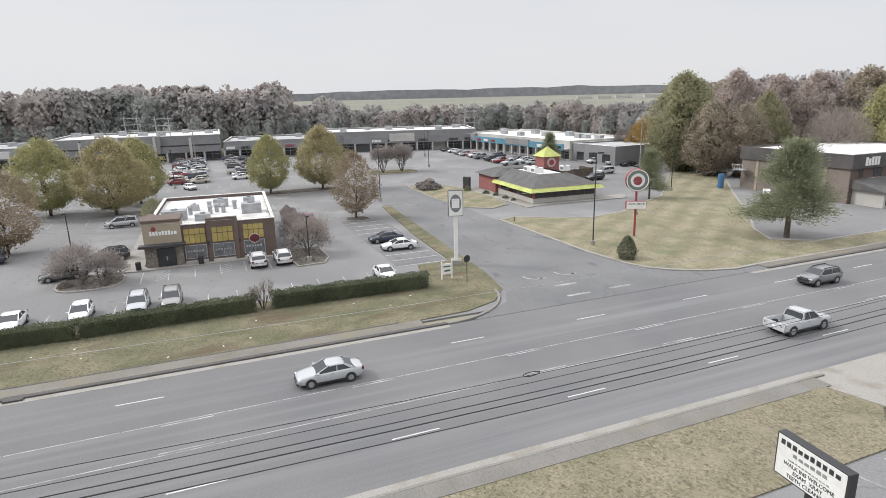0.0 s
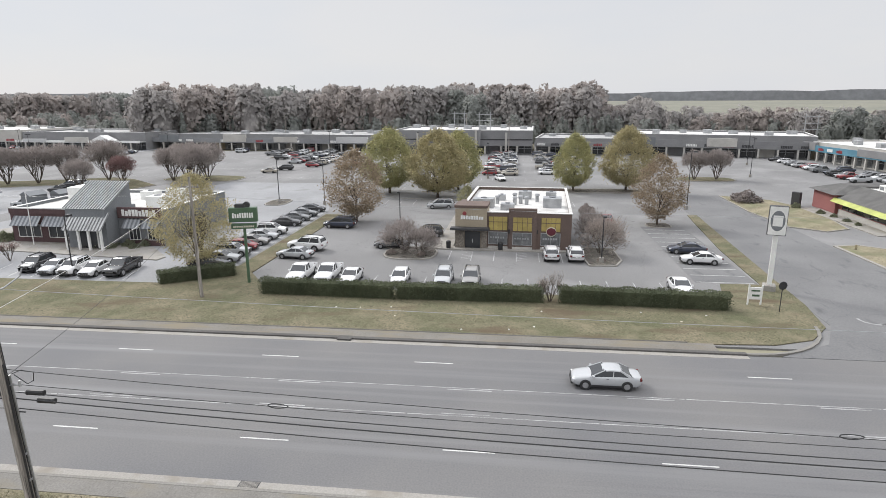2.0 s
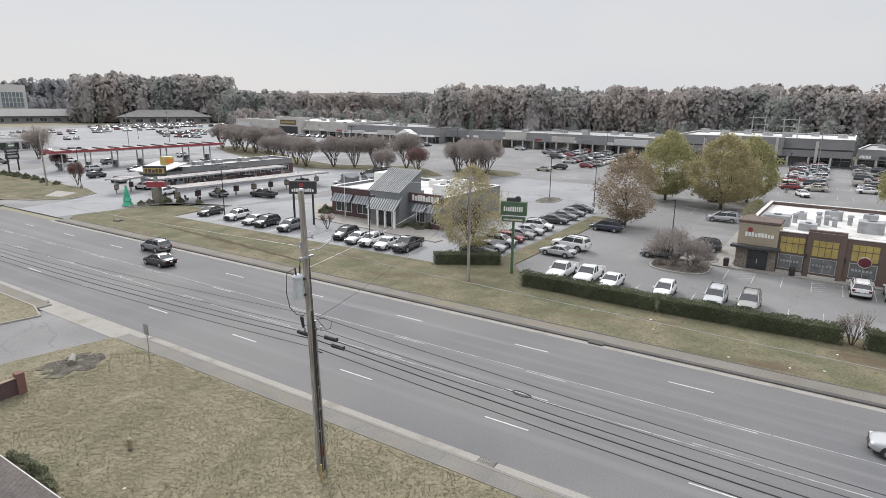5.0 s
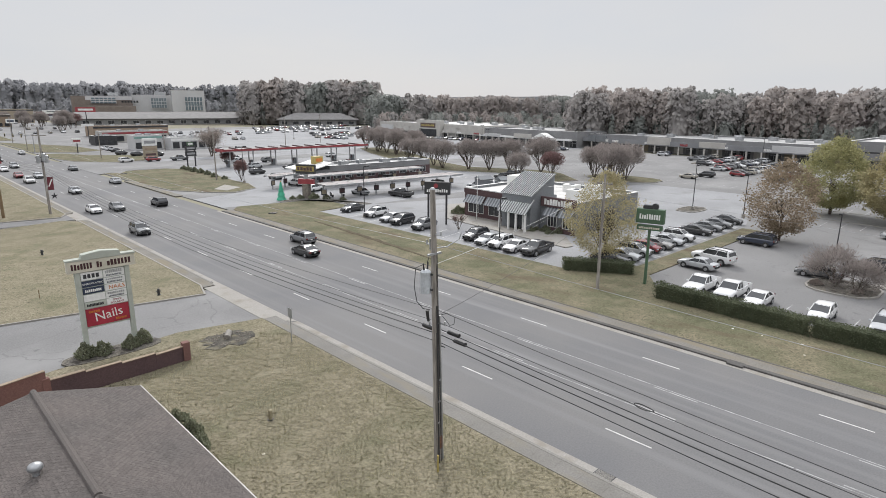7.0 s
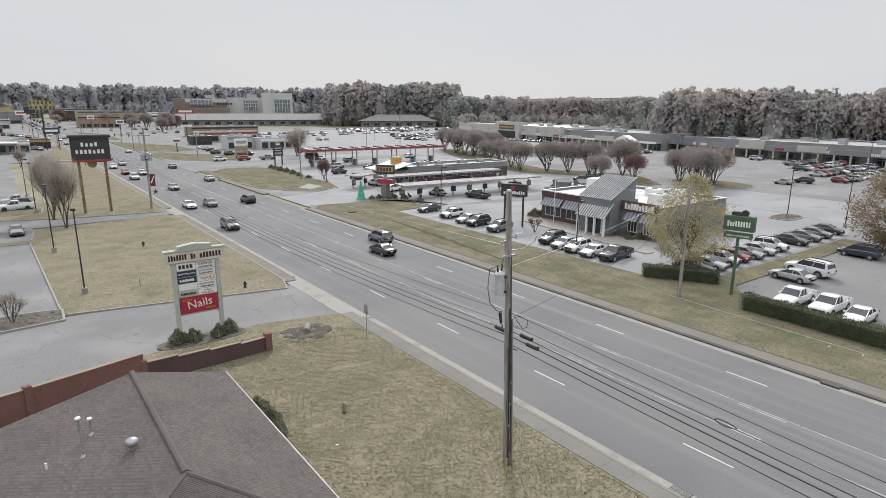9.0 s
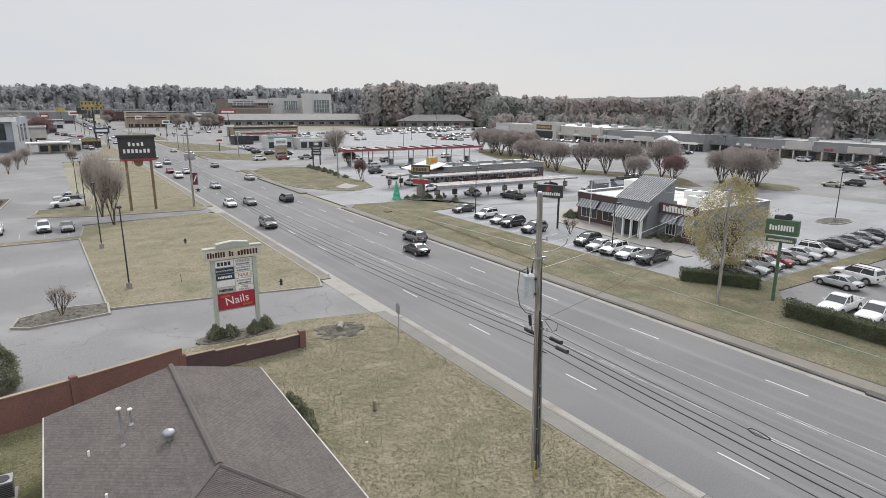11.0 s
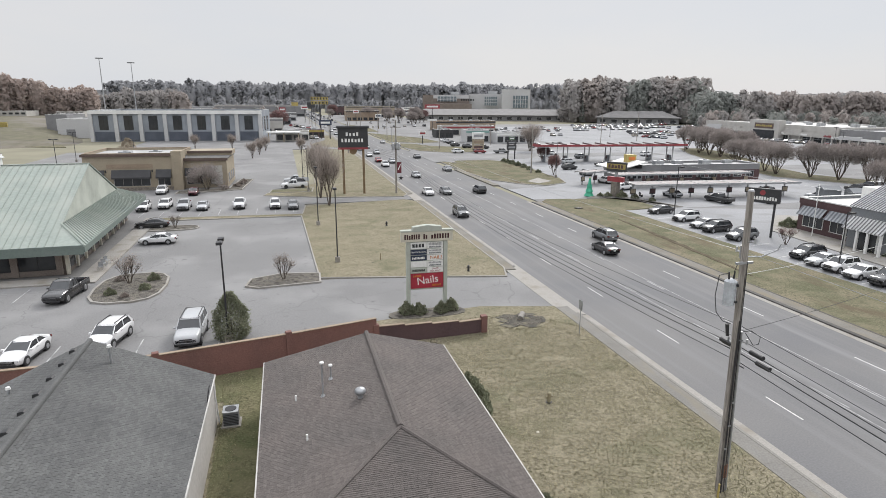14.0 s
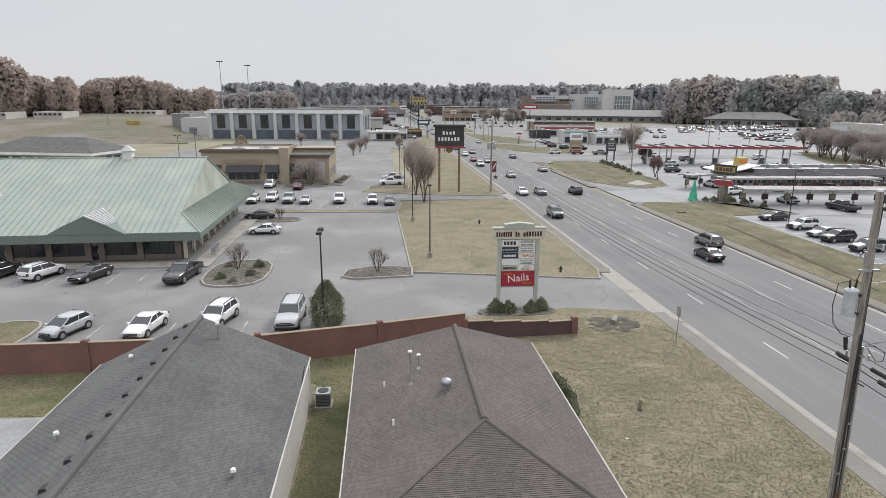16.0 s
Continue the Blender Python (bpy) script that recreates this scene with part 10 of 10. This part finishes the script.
# ---- green-roofed plaza ----
b = thing("green_plaza", pose(-21.4, 69.0, 0, 0, 0, 1.8) @ pose(21.4, -69.0, 0), "brick plaza with a faded green standing-seam metal roof", "shops")
XE, XW, YF, YB, ZE, ZR = -22.0, -92.0, 69.6, 104.6, 3.7, 10.7
part("wall", MB().box(XW, XE - 2.0, YF + 1.6, YB - 1.6, -0.1, 3.6), M_brick_office, b)
yr = (YF + YB) / 2
seam_roof(b, "front_slope", ((XE - 2.4, YF - 0.6, ZE), (XW, YF - 0.6, ZE), (XW, yr, ZR), (XE - 2.4, yr, ZR)), 88, M_green_roof, 0.06)
seam_roof(b, "rear_slope", ((XW, YB + 0.6, ZE), (XE - 2.4, YB + 0.6, ZE), (XE - 2.4, yr, ZR), (XW, yr, ZR)), 8, M_green_roof, 0.06)
part("gable", MB().add([(XE - 2.5, YF + 0.2, ZE), (XE - 2.5, YB - 0.2, ZE), (XE - 2.5, yr, ZR - 0.1), (XE - 2.9, YF + 0.2, ZE), (XE - 2.9, YB - 0.2, ZE), (XE - 2.9, yr, ZR - 0.1)], [(0, 1, 2), (5, 4, 3), (0, 2, 5, 3), (1, 4, 5, 2)]), M_green_pale, b, "pale green gable end")
seam_roof(b, "side_skirt", ((XE + 0.6, YB + 0.6, ZE - 0.1), (XE + 0.6, YF - 0.6, ZE - 0.1), (XE - 2.5, YF + 3.6, 5.35), (XE - 2.5, YB - 3.6, 5.35)), 46, M_green_roof, 0.10)
part("hip", MB().add([(XE - 2.4, YF - 0.6, ZE), (XE + 0.6, YF - 0.6, ZE - 0.1), (XE - 2.5, YF + 3.6, 5.35), (XE - 2.4, YF - 0.6, ZE - 0.12), (XE + 0.6, YF - 0.6, ZE - 0.22)], [(0, 1, 2), (0, 3, 4, 1)]), M_green_roof, b)
part("hip_cap", MB().tube((XE + 0.6, YF - 0.6, ZE - 0.06), (XE - 2.5, YF + 3.6, 5.41), 0.09, 0.09, 6), M_green_roof, b)
part("gable_trim", MB().tube((XE - 2.45, YF + 3.6, 5.38), (XE - 2.45, yr, ZR + 0.02), 0.10, 0.10, 6), M_green_roof, b)
part("fascia", MB().box(XW, XE + 0.5, YF - 0.75, YF - 0.605, 2.75, 3.75), M_green_trim, b, "dark grey-green fascia")
part("fascia", MB().box(XE + 0.5, XE + 0.65, YF - 0.75, YB + 0.6, 2.95, 3.58), M_green_trim, b, "dark grey-green fascia")
part("soffit", MB().box(XW, XE + 0.45, YF - 0.6, YF + 1.6, 3.0, 3.08), M_cream, b)
part("ridge_cap", MB().box(XW, XE - 2.3, yr - 0.18, yr + 0.18, ZR - 0.02, ZR + 0.08), M_green_roof, b)
for x in (-33.8, -59.0):
    pd = part("dormer", MB().add([(x - 4.2, YF - 0.8, 3.72), (x + 4.2, YF - 0.8, 3.72), (x + 2.4, YF - 0.8, 4.7), (x, YF - 0.8, 5.8), (x - 2.4, YF - 0.8, 4.7), (x - 4.2, YF + 0.6, 3.74), (x + 4.2, YF + 0.6, 3.74), (x + 2.4, YF + 2.2, 4.7), (x, YF + 4.6, 5.8), (x - 2.4, YF + 2.2, 4.7)], [(0, 1, 2, 3, 4), (0, 4, 9, 5), (4, 3, 8, 9), (3, 2, 7, 8), (2, 1, 6, 7)]), M_green_trim, b, "green pediment over the entrance")
    seam_roof(b, "dormer_roof", ((x + 2.5, YF - 0.9, 4.72), (x + 2.5, YF + 2.3, 4.72), (x, YF + 4.7, 5.9), (x, YF - 0.9, 5.9)), 7, M_metal_roof, 0.07)
cup = part("cupola", MB().box(-35.5, -34.3, yr - 0.6, yr + 0.6, ZR - 0.3, ZR + 0.95), M_white, b, "small white roof cupola")
part("cupola_roof", MB().add([(-35.75, yr - 0.85, ZR + 0.95), (-34.05, yr - 0.85, ZR + 0.95), (-34.05, yr + 0.85, ZR + 0.95), (-35.75, yr + 0.85, ZR + 0.95), (-34.9, yr, ZR + 1.75)], [(0, 1, 4), (1, 2, 4), (2, 3, 4), (3, 0, 4), (3, 2, 1, 0)]), M_metal_roof, cup)
part("roof_vent", MB().tube((-46.5, 77, 6.0), (-46.5, 77, 7.1), 0.14, 0.14, 10).ball((-46.5, 77, 7.1), 0.2, 0.2, 0.12, 10, 4), M_white, b)
rnd = random.Random(3)
xk = XE - 2.6
for k in range(15):
    w = 4.3 if k % 3 != 2 else 1.5
    if k % 3 != 2:
        window(b, xk - w + 0.3, xk - 0.3, 0.7, 2.5, YF + 1.6, M_charcoal, mullions=1, depth=0.1)
    else:
        d = part("shop_door", MB().box(xk - w + 0.25, xk - 0.25, YF + 1.5, YF + 1.596, 0.16, 2.4), M_glass, b)
        part("handle", MB().box(xk - 0.5, xk - 0.44, YF + 1.44, YF + 1.5, 0.9, 1.4), M_metal, d)
    part("column", MB().box(xk - 0.34, xk + 0.34, YF + 1.3, YF + 1.59, 0.1, 2.8), M_brick_office, b)
    part("plinth", MB().box(xk - w + 0.3, xk - 0.3, YF + 1.48, YF + 1.596, 0.1, 0.66), M_brick_office, b) if k % 3 != 2 else None
    xk -= w
for k in range(9):
    y = YF + 2.4 + k * 3.5
    w = part("side_window", MB().box(XE - 1.996, XE - 1.9, y, y + 2.2, 0.6, 2.4), M_glass, b)
    part("frame", MB().box(XE - 1.9, XE - 1.86, y - 0.08, y + 0.02, 0.5, 2.5).box(XE - 1.9, XE - 1.86, y + 2.18, y + 2.28, 0.5, 2.5), M_white, w)
    part("column", MB().box(XE - 1.99, XE - 1.7, y - 1.1, y - 0.6, 0.1, 2.7), M_cream, b)
for k in range(3):
    c_ = thing("patio_chair", pose(-20.9, 71.6 + k * 1.4, 0.16, 0, 0, 30 * k), "light metal patio chair on the walk", "chair", "patio chairs")
    part("seat", MB().box(-0.24, 0.24, -0.24, 0.24, 0.42, 0.46), M_metal, c_)
    part("backrest", MB().box(-0.24, 0.24, 0.21, 0.25, 0.46, 0.92), M_metal, c_)
    for sx in (-0.22, 0.2):
        for sy in (-0.22, 0.2):
            part("leg", MB().box(sx, sx + 0.03, sy, sy + 0.03, 0, 0.42), M_metal, c_)
# a low shop with a shingled roof beyond the plaza
b = thing("low_shop", pose(-112, 178, 0, 0, 0, -14), "low pale shop with a hipped brown shingle roof", "shop")
part("wall", MB().box(0, 34, 0, 16, -0.1, 4.2), M_stucco_pale, b)
part("fascia", MB().box(-1, 35, -1, -0.9, 3.6, 4.3), M_white, b)
part("fascia", MB().box(34.9, 35, -0.9, 17, 3.6, 4.3), M_white, b)
part("roof", MB().add([(-1, -1, 4.3), (35, -1, 4.3), (35, 17, 4.3), (-1, 17, 4.3), (8, 8, 8.0), (27, 8, 8.0)], [(0, 1, 5, 4), (1, 2, 5), (2, 3, 4, 5), (3, 0, 4), (3, 2, 1, 0)]), M_shingle_far, b)
for k in range(8):
    window(b, 2 + k * 4, 4.6 + k * 4, 0.8, 3.0, -0.004, depth=0.1)
for k in range(4):
    w = part("window", MB().box(34.004, 34.08, 2 + k * 3.6, 4.4 + k * 3.6, 0.8, 3.0), M_glass, b)


# ---- brick boundary wall ----
def brick_wall(pts, h, name, label, steps=None):
    wl_ = thing(name, pose(0, 0, 0), label, "wall", kind="structure")
    for i, ((x0, y0), (x1, y1)) in enumerate(zip(pts, pts[1:])):
        L = math.hypot(x1 - x0, y1 - y0)
        a = math.degrees(math.atan2(y1 - y0, x1 - x0))
        z = steps[i] if steps else h
        m = pose(x0, y0, 0, 0, 0, a)
        part("panel", MB().box(0, L, -0.11, 0.11, -0.2, z).move(m), M_brick_red if not steps else M_brick_maroon, wl_)
        part("coping", MB().box(0, L, -0.15, 0.15, z, z + 0.05).move(m), M_brick_tan, wl_)
        part("pier", MB().box(-0.22, 0.22, -0.2, 0.2, -0.2, z + 0.22, 0.04).move(m), M_brick_red, wl_) if (not steps or i == 0) else None
    return wl_


wa = [(-75, 40.0), (-45, 39.9), (-33, 39.9), (-20.8, 39.8), (-9.2, 40.0), (-0.5, 41.7), (6.2, 43.3)]
brick_wall(wa, 2.3, "boundary_wall", "long red brick boundary wall with piers")
wb = [(6.2, 43.3), (8.5, 43.4), (10.8, 43.5), (13.1, 43.6), (15.3, 43.8)]
low = brick_wall(wb, 1.6, "low_wall", "stepped low brown brick wall", steps=(1.6, 1.48, 1.36, 1.24))
part("pier", MB().box(15.1, 15.6, 43.55, 44.05, -0.2, 1.55), M_brick_red, low)


# ---- houses below the camera ----
def shingle_slope(a, b, d, c, material, course=0.145, tab=0.30, seed=0, clip=None):
    """Overlapping shingle tabs over the slope with eave a-b and upper edge d-c (d above a); returns the tabs as lists of points."""
    a, b, c, d = [Vector(p) for p in (a, b, c, d)]
    rnd = random.Random(seed)
    nrm = (b - a).cross(d - a).normalized()
    if nrm.z < 0:
        nrm = -nrm
    n = int((d - a).length / course)
    out = []
    for i in range(n):
        k0, k1 = i / n, (i + 1.12) / n
        p0, p1 = a.lerp(d, k0), b.lerp(c, k0)
        q0, q1 = a.lerp(d, min(k1, 1)), b.lerp(c, min(k1, 1))
        w = (p1 - p0).length
        m = max(1, int(w / tab))
        off = 0.5 * (i % 2) / m
        for j in range(-1, m + 1):
            u0, u1 = j / m + off, (j + 0.955) / m + off
            u0, u1 = max(0, u0), min(1, u1)
            if u1 - u0 < 0.1 / m:
                continue
            lift = nrm * (0.017 + 0.010 * rnd.random())
            tip = nrm * 0.004
            out.append((p0.lerp(p1, u0) + lift, p0.lerp(p1, u1) + lift, q0.lerp(q1, u1) + tip, q0.lerp(q1, u0) + tip, p0.lerp(p1, u0), p0.lerp(p1, u1)))
    return out


TABF = [(0, 1, 2, 3), (4, 5, 1, 0), (0, 3, 4), (1, 5, 2)]


def lay_shingles(roof, tabs, material, one, keep):
    """The tabs inside keep become single pieces; the rest are one mesh."""
    rest = MB()
    done = 0
    for t in tabs:
        c = sum(t, Vector()) / len(t)
        if keep and done < 160 and keep(c):
            mb = MB().add(t, TABF)
            part("shingle", mb, one, roof)
            done += 1
        else:
            rest.add(t, TABF)
    ob = part("shingles", rest, material, roof)
    ob["kind"] = "stuff"


# brown-roofed house: a gable to the north, a hip to the south
h1 = thing("brown_roof_house", pose(0, 0, 0), "single-storey house with a brown-grey shingle hip roof", "house")
EX0, EX1, N, S, ZE1, ZR1, RX, RS = -2.0, 9.7, 35.9, 17.6, 2.8, 4.2, 4.5, 24.0
part("wall", MB().box(EX0 + 0.5, EX1 - 0.5, S + 0.5, N - 0.4, -0.1, 2.7), M_brick_red, h1)
roof = part("roof", MB().add([(EX0, N, ZE1), (EX1, N, ZE1), (EX1, S, ZE1), (EX0, S, ZE1), (RX, N, ZR1), (RX, RS, ZR1)], [(0, 4, 5, 3), (4, 1, 2, 5), (3, 5, 2), (0, 3, 2, 1), (0, 1, 4)]), M_shingle_brown, h1)
lay_shingles(roof, shingle_slope((EX0, N, ZE1), (EX0, RS, ZE1), (RX, N, ZR1), (RX, RS, ZR1), None, seed=1) , M_shingle_brown, M_shingle_one, lambda c: c.x > 1.6 and 25.0 < c.y < 28.6)
rest = MB()
for t in shingle_slope((EX1, RS, ZE1), (EX1, N, ZE1), (RX, RS, ZR1), (RX, N, ZR1), None, seed=2):
    rest.add(t, TABF)
# triangles of the hip, laid as narrowing courses
for a_, b_, top in (((EX0, RS, ZE1), (EX0, S, ZE1), (RX, RS, ZR1)), ((EX1, S, ZE1), (EX1, RS, ZE1), (RX, RS, ZR1)), ((EX0, S, ZE1), (EX1, S, ZE1), (RX, RS, ZR1))):
    for t in shingle_slope(a_, b_, top, top, None, seed=3):
        rest.add(t, TABF)
ob = part("shingles", rest, M_shingle_brown, roof)
ob["kind"] = "stuff"
part("ridge_cap", MB().tube((RX, N, ZR1 + 0.0), (RX, RS, ZR1 + 0.0), 0.17, 0.17, 8).tube((RX, RS, ZR1), (EX0, S, ZE1), 0.10, 0.10, 6).tube((RX, RS, ZR1), (EX1, S, ZE1), 0.10, 0.10, 6), M_shingle_brown, roof)
part("gutter", MB().box(EX0 - 0.07, EX0, S, N, ZE1 - 0.1, ZE1 + 0.01), M_gutter, h1, "off-white gutter")
part("gutter", MB().box(EX1, EX1 + 0.07, S, N, ZE1 - 0.1, ZE1 + 0.01), M_gutter, h1, "off-white gutter")
slope = lambda x: ZE1 + (ZR1 - ZE1) * ((x - EX0) / (RX - EX0) if x < RX else (EX1 - x) / (EX1 - RX))
for x, y, hh, r in ((1.25, 29.2, 1.95, 0.05), (1.8, 30.9, 0.85, 0.05)):
    v = part("vent_pipe", MB().tube((x, y, slope(x)), (x, y, slope(x) + hh), r, r, 8), M_metal, h1)
    part("cap", MB().ball((x, y, slope(x) + hh), 0.13, 0.13, 0.09, 10, 5), M_white, v)
    part("flashing", MB().tube((x, y, slope(x) - 0.02), (x, y, slope(x) + 0.12), 0.15, 0.07, 10), M_metal, v)
for x, y in ((-0.18, 29.6), (0.25, 25.4)):
    part("vent_pipe", MB().tube((x, y, slope(x)), (x, y, slope(x) + 0.32), 0.055, 0.055, 8), M_white, h1)
tv = part("turbine_vent", MB().tube((3.1, 27.8, slope(3.1)), (3.1, 27.8, slope(3.1) + 0.25), 0.15, 0.15, 12).ball((3.1, 27.8, slope(3.1) + 0.38), 0.31, 0.28, 0.23, 14, 6), M_metal, h1, "silver turbine roof vent", True)
# grey-roofed house
h2 = thing("grey_roof_house", pose(0, 0, 0), "single-storey house with a dark grey shingle gable roof", "house")
GX0, GX1, GN, GS, GZE, GZR, GR = -17.5, -4.9, 34.9, 5.5, 2.8, 5.7, -11.3
part("wall", MB().box(GX0 + 0.5, GX1 + 0.05, GS, GN - 0.5, -0.1, 2.66), M_stucco_pale, h2)
roof = part("roof", MB().add([(GX0, GN, GZE), (GX1, GN, GZE), (GX1, GS, GZE), (GX0, GS, GZE), (GR, GN, GZR), (GR, GS, GZR)], [(0, 4, 5, 3), (4, 1, 2, 5), (3, 5, 2), (0, 3, 2, 1), (0, 1, 4)]), M_shingle_grey, h2)
rest = MB()
for t in shingle_slope((GX1, GS + 6, GZE), (GX1, GN, GZE), (GR, GS + 6, GZR), (GR, GN, GZR), None, seed=6) + shingle_slope((GX0, GN, GZE), (GX0, GS + 10, GZE), (GR, GN, GZR), (GR, GS + 10, GZR), None, seed=7):
    rest.add(t, TABF)
ob = part("shingles", rest, M_shingle_grey, roof)
ob["kind"] = "stuff"
part("ridge_cap", MB().tube((GR, GN, GZR + 0.01), (GR, GS, GZR + 0.01), 0.14, 0.14, 8), M_shingle_grey, roof)
part("gutter", MB().box(GX0 - 0.08, GX0, GS, GN, GZE - 0.1, GZE + 0.01), M_gutter, h2, "off-white gutter")
part("gutter", MB().box(GX1, GX1 + 0.08, GS, GN, GZE - 0.1, GZE + 0.01), M_gutter, h2, "off-white gutter")
part("downpipe", MB().tube((GX1 + 0.06, GN - 1.2, GZE - 0.1), (GX1 + 0.2, GN - 1.2, 0), 0.05, 0.05, 6), M_white, h2)
gs = lambda x: GZE + (GZR - GZE) * ((x - GX0) / (GR - GX0) if x < GR else (GX1 - x) / (GX1 - GR))
for k in range(10):
    y = 34.2 - k * 1.72
    x = GR - 0.68
    part("roof_vent", MB().add([(x - 0.17, y - 0.19, gs(x) - 0.05), (x + 0.17, y - 0.19, gs(x) + 0.08), (x + 0.17, y + 0.19, gs(x) + 0.08), (x - 0.17, y + 0.19, gs(x) - 0.05), (x - 0.15, y - 0.17, gs(x) + 0.12), (x + 0.08, y - 0.17, gs(x) + 0.16), (x + 0.08, y + 0.17, gs(x) + 0.16), (x - 0.15, y + 0.17, gs(x) + 0.12)], [(4, 5, 6, 7), (0, 1, 5, 4), (1, 2, 6, 5), (2, 3, 7, 6), (3, 0, 4, 7)]), M_black, h2, "black square roof vent")
for x, y, hh in ((-9.8, 32.9, 0.95), (-14.4, 31.9, 0.3), (-14.3, 23.8, 0.3), (-6.4, 21.6, 0.3), (-14.1, 17.9, 0.3)):
    v = part("vent_pipe", MB().tube((x, y, gs(x)), (x, y, gs(x) + hh), 0.07, 0.07, 8), M_metal, h2)
    part("cap", MB().tube((x, y, gs(x) + hh), (x, y, gs(x) + hh + 0.12), 0.13, 0.10, 10), M_white, v)
a_ = thing("tv_antenna", pose(-4.9, 31.2, 2.9), "small dark television aerial on the roof edge", "aerial")
part("mast", MB().tube((0, 0, 0), (0.2, 0, 1.0), 0.025, 0.025, 6), M_dark_metal, a_)
for k in range(4):
    part("element", MB().tube((0.05 + k * 0.05, -0.45 + k * 0.05, 0.5 + k * 0.14), (0.05 + k * 0.05, 0.45 - k * 0.05, 0.55 + k * 0.14), 0.012, 0.012, 5), M_dark_metal, a_)
ac = thing("air_conditioner", pose(-4.0, 33.6, 0.12), "grey outdoor air conditioner on a pad between houses", "air conditioner")
part("pad", MB().box(-0.55, 0.55, -0.55, 0.55, 0, 0.08), M_concrete, ac)
part("case", MB().box(-0.42, 0.42, -0.42, 0.42, 0.08, 0.92, 0.03), M_siding_grey, ac)
part("top", MB().box(-0.45, 0.45, -0.45, 0.45, 0.92, 0.98), M_metal, ac)
part("fan_grille", MB().tube((0, 0, 0.98), (0, 0, 1.01), 0.33, 0.33, 18), M_dark_metal, ac)
for k in range(7):
    part("louvre", MB().box(-0.44, 0.44, -0.44, -0.424, 0.16 + k * 0.1, 0.20 + k * 0.1), M_dark_metal, ac)

# slabs of the near pavement
slab = MB().box(0.0, 1.19, 0.0, 1.503, 0.06, 0.128).mesh("slab", M_slab)
for k in range(55):
    ob = new("slab", slab)
    ob.parent, ob.matrix_basis = near_walk, pose(23.905, -35.2 + k * 1.51, 0.0)
